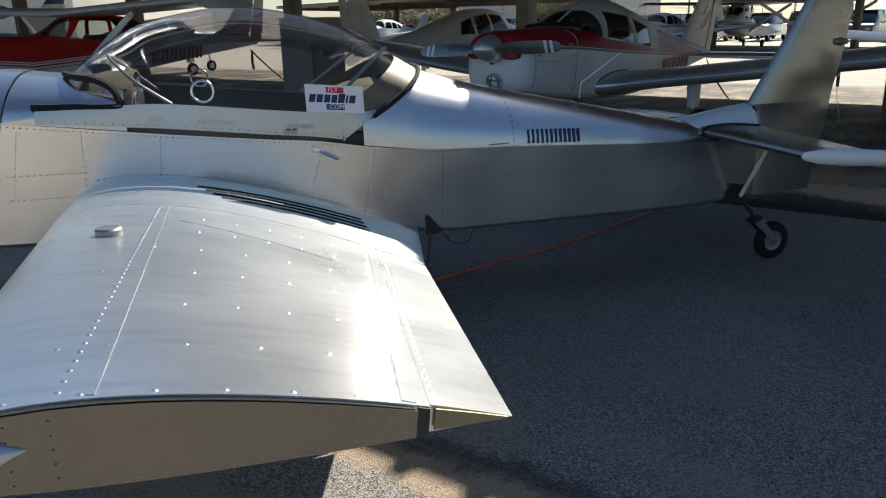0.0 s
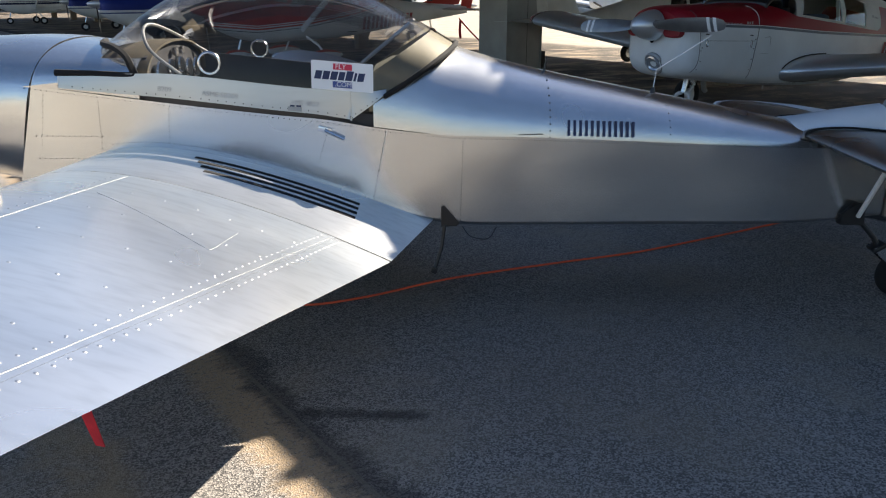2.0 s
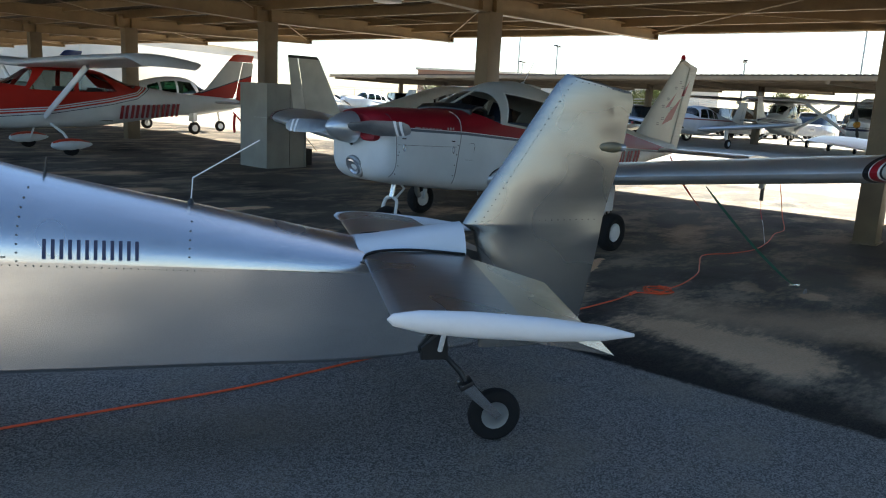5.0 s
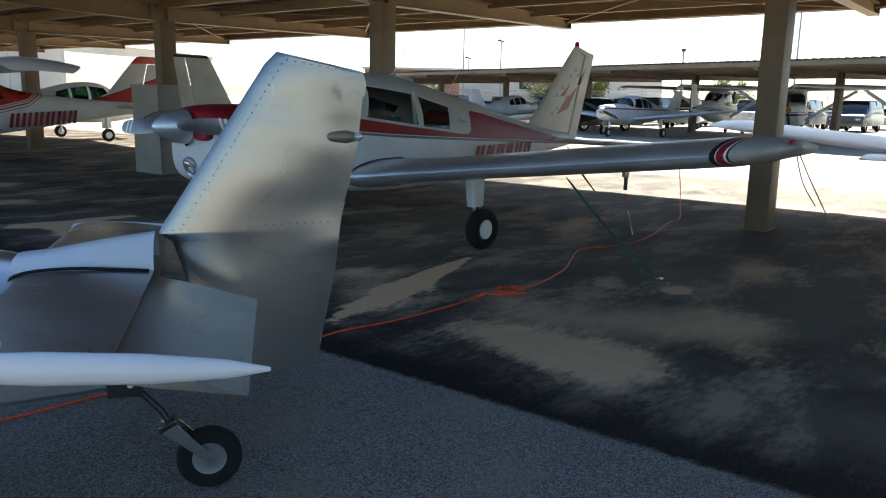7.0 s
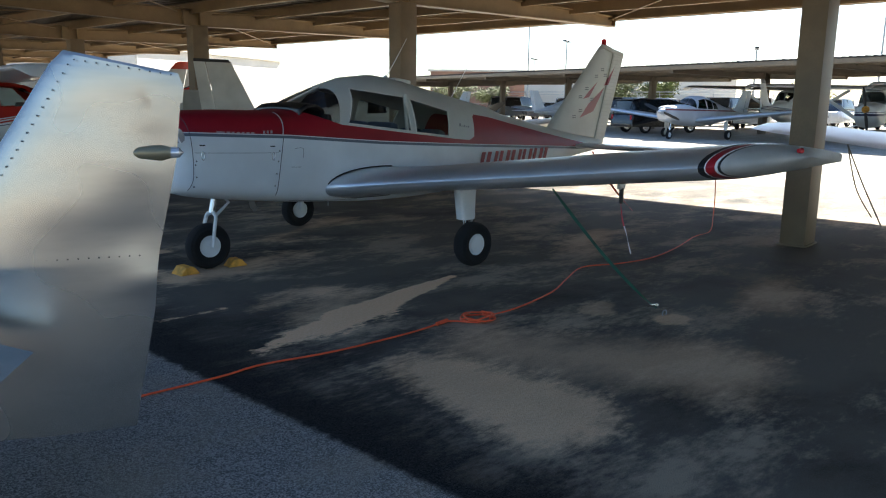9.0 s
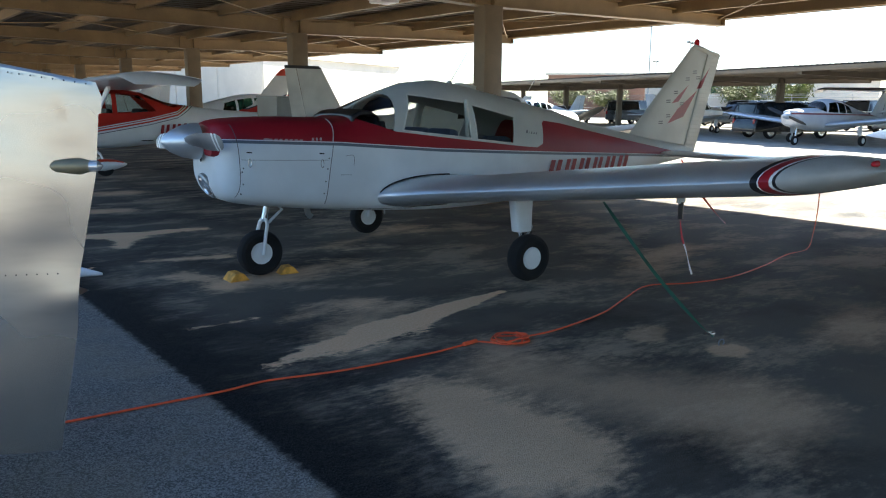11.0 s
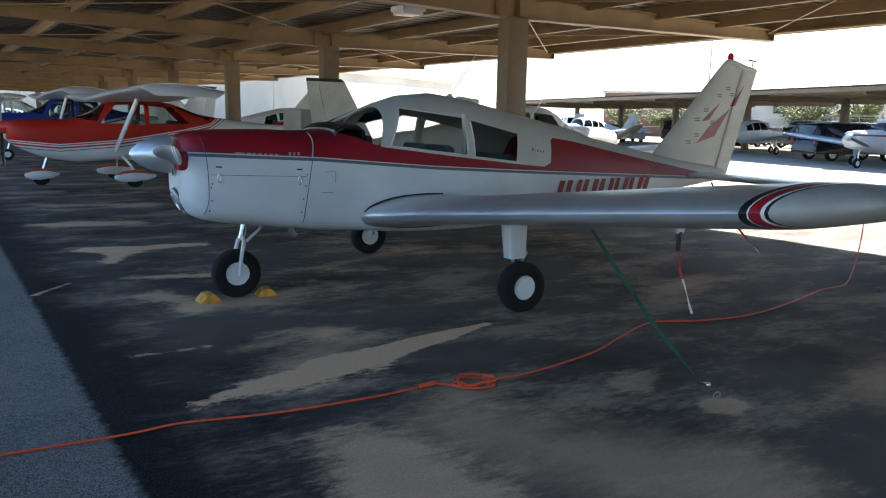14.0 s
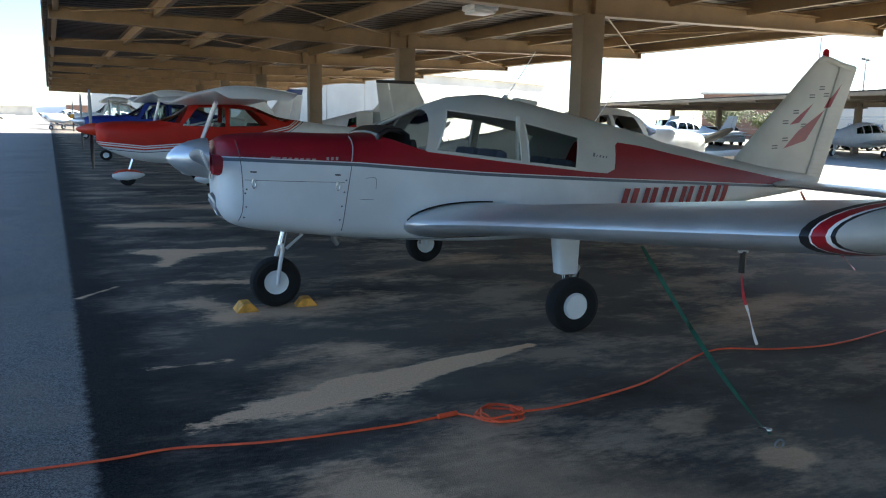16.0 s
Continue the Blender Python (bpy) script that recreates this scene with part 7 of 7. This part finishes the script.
# ---- buildings, poles, fence, trees ----
def build_hall(name, label, x, y, turn, length, depth, height, mat, ribs=True, roof=0.0):
    t = thing(name, label, "building", parked(x, y, turn), kind="")
    part("wall", box((length, depth, height), (0, 0, height / 2), (0, 0, 0), 0.02), mat, t)
    prof = [(-depth / 2 - 0.3, height), (0, height + roof + 0.02), (depth / 2 + 0.3, height), (depth / 2 + 0.3, height + 0.25), (0, height + roof + 0.3), (-depth / 2 - 0.3, height + 0.25)]
    part("roof", slab(prof, length + 0.6, "x", 0), M_ROOFPALE, t)
    if ribs:
        n = int(length / 5)
        for k in range(n):
            xx = -length / 2 + (k + 0.5) * length / n
            for sgn in (-1, 1):
                part("wall_panel", box((length / n - 0.25, 0.08, height * 0.86), (xx, sgn * (depth / 2 + 0.03), height * 0.46), (0, 0, 0), 0.015), mat, t)
    return t


M_ROOFPALE = paint("pale_roof_sheet", (0.55, 0.52, 0.46), 0.6, 0, 0.08, 0.3, 6, 0.05)
build_hall("hangar", "long pale metal-sided hangar behind the shed", 18.3, 86, -62, 56, 22, 5.4, M_WALL, roof=0.0)
build_hall("brick_building", "low brown masonry building beyond the car park", 74, 66, -48, 16, 12, 5.2, M_BRICK, False)
shop = build_hall("shop_building", "low pale building with a dark green sign", 72, 44, -50, 22, 12, 4.0, M_WALL, False)
part("sign_board", box((5.0, 0.1, 1.1), (-2, -6.25, 3.3)), M_GREEN, shop, "dark green sign board")
marks("sign_bar", M_LABEL, shop, (-4.0, -6.32, 3.15), (1, 0, 0), (0, 0, 1), [(0.5, 0.45), (0.15, 0)] * 6, 0.01)
for x, y, l, h, a, mt in ((-19, 394, 10, 5, 0, M_BRICK), (4, 400, 34, 5, 0, M_WALL), (-70, 420, 60, 4, 0, M_WALL), (60, 380, 50, 5, 0, M_WALL), (-140, 400, 40, 5, 0, M_WALL)):
    build_hall("terminal_building", "distant low airfield building in haze", x, y, a, l, 14, h, mt, False)


def build_pole(name, label, x, y, height, arms):
    t = thing(name, label, "lamp post", parked(x, y, 25))
    part("mast", tube([(0, 0, 0), (0, 0, height)], 0.09, 10, radius_end=0.05), M_STEEL, t)
    part("base", revolve([(0, 0.2), (0.4, 0.18), (0.45, 0.1)], 12, pose(0, 0, 0, 0, -90, 0)), M_STEEL, t)
    for sgn in arms:
        part("lamp_head", box((0.75, 0.3, 0.14), (sgn * 0.62, 0, height - 0.05), (0, 0, 0), 0.04), M_BLACKPAINT, t, "flat lamp head")
        part("arm", tube([(0, 0, height - 0.08), (sgn * 0.4, 0, height - 0.06)], 0.03, 6), M_STEEL, t)


for x, y, h, arms in ((50.8, 18.8, 5.4, (-1, 1)), (65.3, 51.5, 6.3, (-1, 1)), (63.1, 14.6, 12, ()), (57.3, 45.5, 9.5, ()), (56.4, 40.0, 7.2, (-1, 1))):
    build_pole("lamp_post" if arms else "mast", "tall grey lamp post in the car park" if arms else "tall slim grey mast", x, y, h, arms)


def build_fence():
    t = thing("chain_link_fence", "tall chain-link fence along the car park", "fence", parked(61, 30, 3.2))
    for k in range(24):
        part("post", tube([(0, -60 + k * 5.2, 0), (0, -60 + k * 5.2, 2.3)], 0.035, 6), M_STEEL, t)
        part("barb_arm", tube([(0, -60 + k * 5.2, 2.3), (-0.25, -60 + k * 5.2, 2.6)], 0.02, 5), M_STEEL, t)
    for z in (0.1, 1.2, 2.25, 2.45, 2.55):
        part("rail", tube([(0, -60, z), (0, 60, z)], 0.018, 5), M_STEEL, t)


build_fence()


def build_tree(name, label, x, y, height, spread, seed):
    rng = random.Random(seed)
    t = thing(name, label, "tree", parked(x, y, rng.uniform(0, 360)), "trees beyond the lot")
    trunk = [(0, 0, 0), (0.1, 0.05, height * 0.25), (0.05, -0.1, height * 0.45)]
    bm = tube(smooth_line(trunk, 4), 0.16, 8, radius_end=0.09)
    tips = []
    for k in range(9):
        a = k * 2.4 + rng.uniform(-0.3, 0.3)
        r = spread * rng.uniform(0.45, 0.95)
        z = height * rng.uniform(0.6, 0.95)
        mid = (0.4 * r * math.cos(a), 0.4 * r * math.sin(a), height * 0.55)
        tube(smooth_line([(0.05, -0.1, height * rng.uniform(0.25, 0.45)), mid, (r * math.cos(a), r * math.sin(a), z)], 3), 0.06, 5, bm, 0.015)
        tips += [Vector(mid), Vector((r * math.cos(a), r * math.sin(a), z)), Vector((r * 0.7 * math.cos(a), r * 0.7 * math.sin(a), z * 0.93))]
    part("trunk", bm, M_BARK, t)
    verts, faces = [], []
    for c in tips:
        for _ in range(170):
            d = Vector((rng.gauss(0, 1), rng.gauss(0, 1), rng.gauss(0, 0.7)))
            p = c + d * spread * 0.17
            u = Vector((rng.gauss(0, 1), rng.gauss(0, 1), rng.gauss(0, 1))).normalized() * rng.uniform(0.07, 0.14)
            v = u.orthogonal().normalized() * rng.uniform(0.04, 0.08)
            n = len(verts)
            verts += [p - u, p + v, p + u, p - v]
            faces.append((n, n + 1, n + 2, n + 3))
    me = bpy.data.meshes.new("crown")
    me.from_pydata([tuple(q) for q in verts], [], faces)
    me.materials.append(M_LEAF)
    ob = new("crown", me)
    ob.parent = t
    ob["label"] = "sparse yellow-green leaves"


for k, (x, y, h, s) in enumerate(((59.5, 36.5, 4.2, 2.3), (63, 33.5, 3.8, 2.0), (54, 53, 3.6, 2.2), (57, 50.5, 3.4, 2.0), (66, 41, 3.6, 1.9), (69, 22, 3.6, 2.0))):
    build_tree("tree", "small yellow-green desert tree", x, y, h, s, 20 + k)


# ---- small things round the aircraft ----
def build_cabinet():
    t = thing("post_enclosure", "beige boxed enclosure round a shed post", "cabinet", parked(3.52, 7.55, 3.2) @ Matrix.Diagonal((0.84, 1.0, 1.0, 1.0)))
    part("side_panel", box((1.10, 0.9, 1.62), (0, 0, 0.81), (0, 0, 0), 0.008), M_BOX, t)
    part("lid", box((1.14, 0.94, 0.03), (0, 0, 1.635), (0, 0, 0), 0.006), M_BOX, t)
    for x in (-0.56, 0.56):
        part("corner_trim", box((0.03, 0.03, 1.6), (x, -0.46, 0.81), (0, 0, 0), 0.004), M_BOX, t)
    part("door_seam", box((0.008, 0.006, 1.5), (0.1, -0.452, 0.8)), M_DARK, t)
    part("meter_box", box((0.4, 0.35, 0.35), (0.85, 0.0, 0.18), (0, 0, 0), 0.02), M_DARK, t, "small dark box on the ground beside it")


build_cabinet()


def cord(name, label, pts, radius, mat, category="cable", steps=10, wobble=0.0, seed=1):
    rng = random.Random(seed)
    line = smooth_line(pts, steps)
    if wobble:
        line = [p + Vector((rng.uniform(-wobble, wobble), rng.uniform(-wobble, wobble), 0)) for p in line]
        line = smooth_line(line[::3] + [line[-1]], 3)
    ob = part(name, tube(line, radius, 8), mat, None)
    return tagged(ob, label, category)


R = 0.0065
loop = []
for k in range(58):
    a = 2 * math.pi * k / 16
    loop.append((0.655 + (0.112 + 0.022 * math.sin(k * 1.3)) * math.cos(a + 3.1), -2.79 + (0.105 + 0.025 * math.cos(k * 0.9)) * math.sin(a + 3.1), R + 0.003 + 0.008 * (k // 16) + 0.003 * math.sin(k)))
CORD = [(-5.27, -2.06), (-5.22, -2.23), (-4.9, -2.30), (-4.4, -2.31), (-3.75, -2.43), (-3.17, -2.55), (-2.5, -2.60), (-1.9, -2.63), (-1.6, -2.64), (-1.2, -2.65), (-0.94, -2.63), (-0.5, -2.71), (0.05, -2.73), (0.30, -2.71), (0.46, -2.70)]
CORD2 = [(0.79, -2.78, R), (1.1, -2.78, R), (1.66, -2.65, R), (2.1, -2.45, R), (2.6, -2.25, R), (3.0, -2.38, R), (3.5, -2.43, R), (4.2, -2.3, R), (4.9, -2.1, R), (5.4, -2.03, R), (5.9, -1.8, 0.12), (6.3, -1.6, 0.35), (6.65, -1.4, 0.62)]
cord("extension_cord", "orange extension cord lying across the pavement with a small coil", [(x, y, R) for x, y in CORD] + loop[2:] + CORD2, R, M_CORD, steps=6)
part("plug_joint", tube([(0.34, -2.715, 0.014), (0.45, -2.70, 0.014)], 0.014, 8), M_CORD, bpy.data.objects["extension_cord"], "moulded orange plug joint")
cord("extension_cord", "end of an orange cord beside the aircraft belly", [(-5.27, -2.06, R), (-5.15, -1.86, R), (-4.92, -1.78, R), (-4.52, -1.80, R), (-4.42, -1.68, R), (-4.42, -1.58, R)], R, M_CORD, steps=6)


def build_chock(name, x, y, turn, length=0.13):
    ob = part(name, slab([(-0.09, 0), (0.09, 0), (0.035, 0.066), (-0.035, 0.066)], length, "y", 0, bevel=0.004), M_YELLOW, None)
    ob.matrix_basis = pose(x, y, 0.0, 0, 0, turn)
    return tagged(ob, "worn yellow wooden wheel chock", "wheel chock", "wheel chocks")


build_chock("wheel_chock", -0.25, -0.12, 4, 0.18)
build_chock("wheel_chock", 0.235, -0.10, -3)


def strap(name, label, pts, width, mat, category="strap", twist=0.0):
    line = smooth_line(pts, 8)
    rings = []
    for i, p in enumerate(line):
        d = (line[min(i + 1, len(line) - 1)] - line[max(i - 1, 0)]).normalized()
        a = 0.6 + twist * i / len(line)
        side = d.orthogonal().normalized()
        side = (side * math.cos(a) + d.cross(side) * math.sin(a)) * width / 2
        nrm = d.cross(side).normalized() * 0.0015
        rings.append([p - side - nrm, p + side - nrm, p + side + nrm, p - side + nrm])
    return tagged(part(name, loft(rings), mat, None), label, category)


strap("tie_down_strap", "dark green webbing strap from wing to ground anchor", [(1.60, -2.66, 0.84), (1.64, -2.86, 0.62), (1.69, -3.14, 0.34), (1.74, -3.40, 0.12), (1.765, -3.53, 0.035)], 0.024, M_GREEN, twist=5)
strap("tie_down_strap", "faded red strap from the tourer tail to the pavement", [(5.62, -0.12, 0.84), (5.75, -0.22, 0.55), (5.95, -0.38, 0.22), (6.1, -0.5, 0.02)], 0.03, M_ORANGE, twist=3)
strap("tie_down_strap", "bright red strap from the red aircraft tail to the pavement", [(5.05, 11.75, 0.92), (5.3, 11.6, 0.6), (5.6, 11.45, 0.28), (5.85, 11.3, 0.02)], 0.04, M_REDCLOTH, twist=2)
strap("warning_streamer", "short red streamer on the tail tie-down", [(5.08, 11.72, 0.88), (5.02, 11.66, 0.62), (5.0, 11.6, 0.42)], 0.07, M_REDCLOTH, "streamer", 1.5)
anchor = tagged(part("ground_anchor", tube([(1.755 + 0.028 * math.cos(a), -3.60, 0.015 + 0.022 * math.sin(a)) for a in [math.pi * 2 * k / 14 for k in range(15)]], 0.005, 6), M_STEEL), "steel ring anchor in the pavement", "anchor")
buck = part("strap_ratchet", box((0.10, 0.03, 0.02), (1.76, -3.50, 0.05), (0, 18, 70), 0.006), M_CHROME)
tagged(buck, "bright metal ratchet buckle on the green strap", "buckle")


def build_pitot_flag():
    t = thing("pitot_flag", "red and white streamer hanging from the wing pitot mast", "streamer")
    part("pitot_mast", slab([(1.95, 0.93), (2.06, 0.93), (2.03, 0.84), (1.97, 0.84)], 0.02, "y", -3.02, bevel=0.004), M_WHITE, t)
    part("cover", tube([(2.0, -3.02, 0.85), (2.0, -3.02, 0.73)], 0.018, 8), M_BLACKPAINT, t)
    line = smooth_line([(2.0, -3.02, 0.73), (2.02, -3.03, 0.60), (2.05, -3.05, 0.50), (2.09, -3.06, 0.38), (2.12, -3.06, 0.32)], 6)
    rings = [[p + Vector((-w, -0.004, 0)), p + Vector((w, 0.004, 0)), p + Vector((w, 0.007, 0)), p + Vector((-w, -0.001, 0))] for k, p in enumerate(line) for w in [0.005 + 0.009 * abs(math.sin(0.22 * k))]]
    part("ribbon", loft(rings[:10]), M_REDCLOTH, t, "red cloth streamer")
    part("ribbon_tail", loft(rings[9:]), M_LABEL, t, "faded white end of the streamer")


build_pitot_flag()
ribbon = strap("warning_ribbon", "red cloth ribbon hanging under the bare metal wing", [(-6.42, -3.46, 0.82), (-6.40, -3.48, 0.62), (-6.39, -3.50, 0.45), (-6.36, -3.50, 0.28)], 0.035, M_REDCLOTH, "streamer", 1.2)
for k, pts in enumerate(([(7.9, -2.6, 0.98), (7.7, -2.9, 0.5), (7.3, -3.3, 0.02)], [(7.9, -2.6, 0.98), (7.95, -2.75, 0.4), (8.05, -2.95, 0.02)], [(6.3, 11.2, 1.1), (6.6, 11.0, 0.5), (6.9, 10.7, 0.02)])):
    cord("tie_down_rope", "dirty tie-down rope between wing and pavement", pts, 0.009, M_ROPE, "rope")


def build_light(x, y, z):
    ob = thing("ceiling_light", "small square white light fitting under the shed roof", "lamp", parked(x, y, 3.2) @ Matrix.Translation((0, 0, z)), "shed lights")
    part("housing", box((0.42, 0.42, 0.09), (0, 0, 0.02), (0, 0, 0), 0.025), M_LABEL, ob)
    part("diffuser", box((0.36, 0.36, 0.05), (0, 0, -0.045), (0, 0, 0), 0.02), M_LABEL, ob)


for x, y in ((4.05, 4.75), (3.4, 16.9), (2.7, 29.1)):
    build_light(x, y, 3.2)
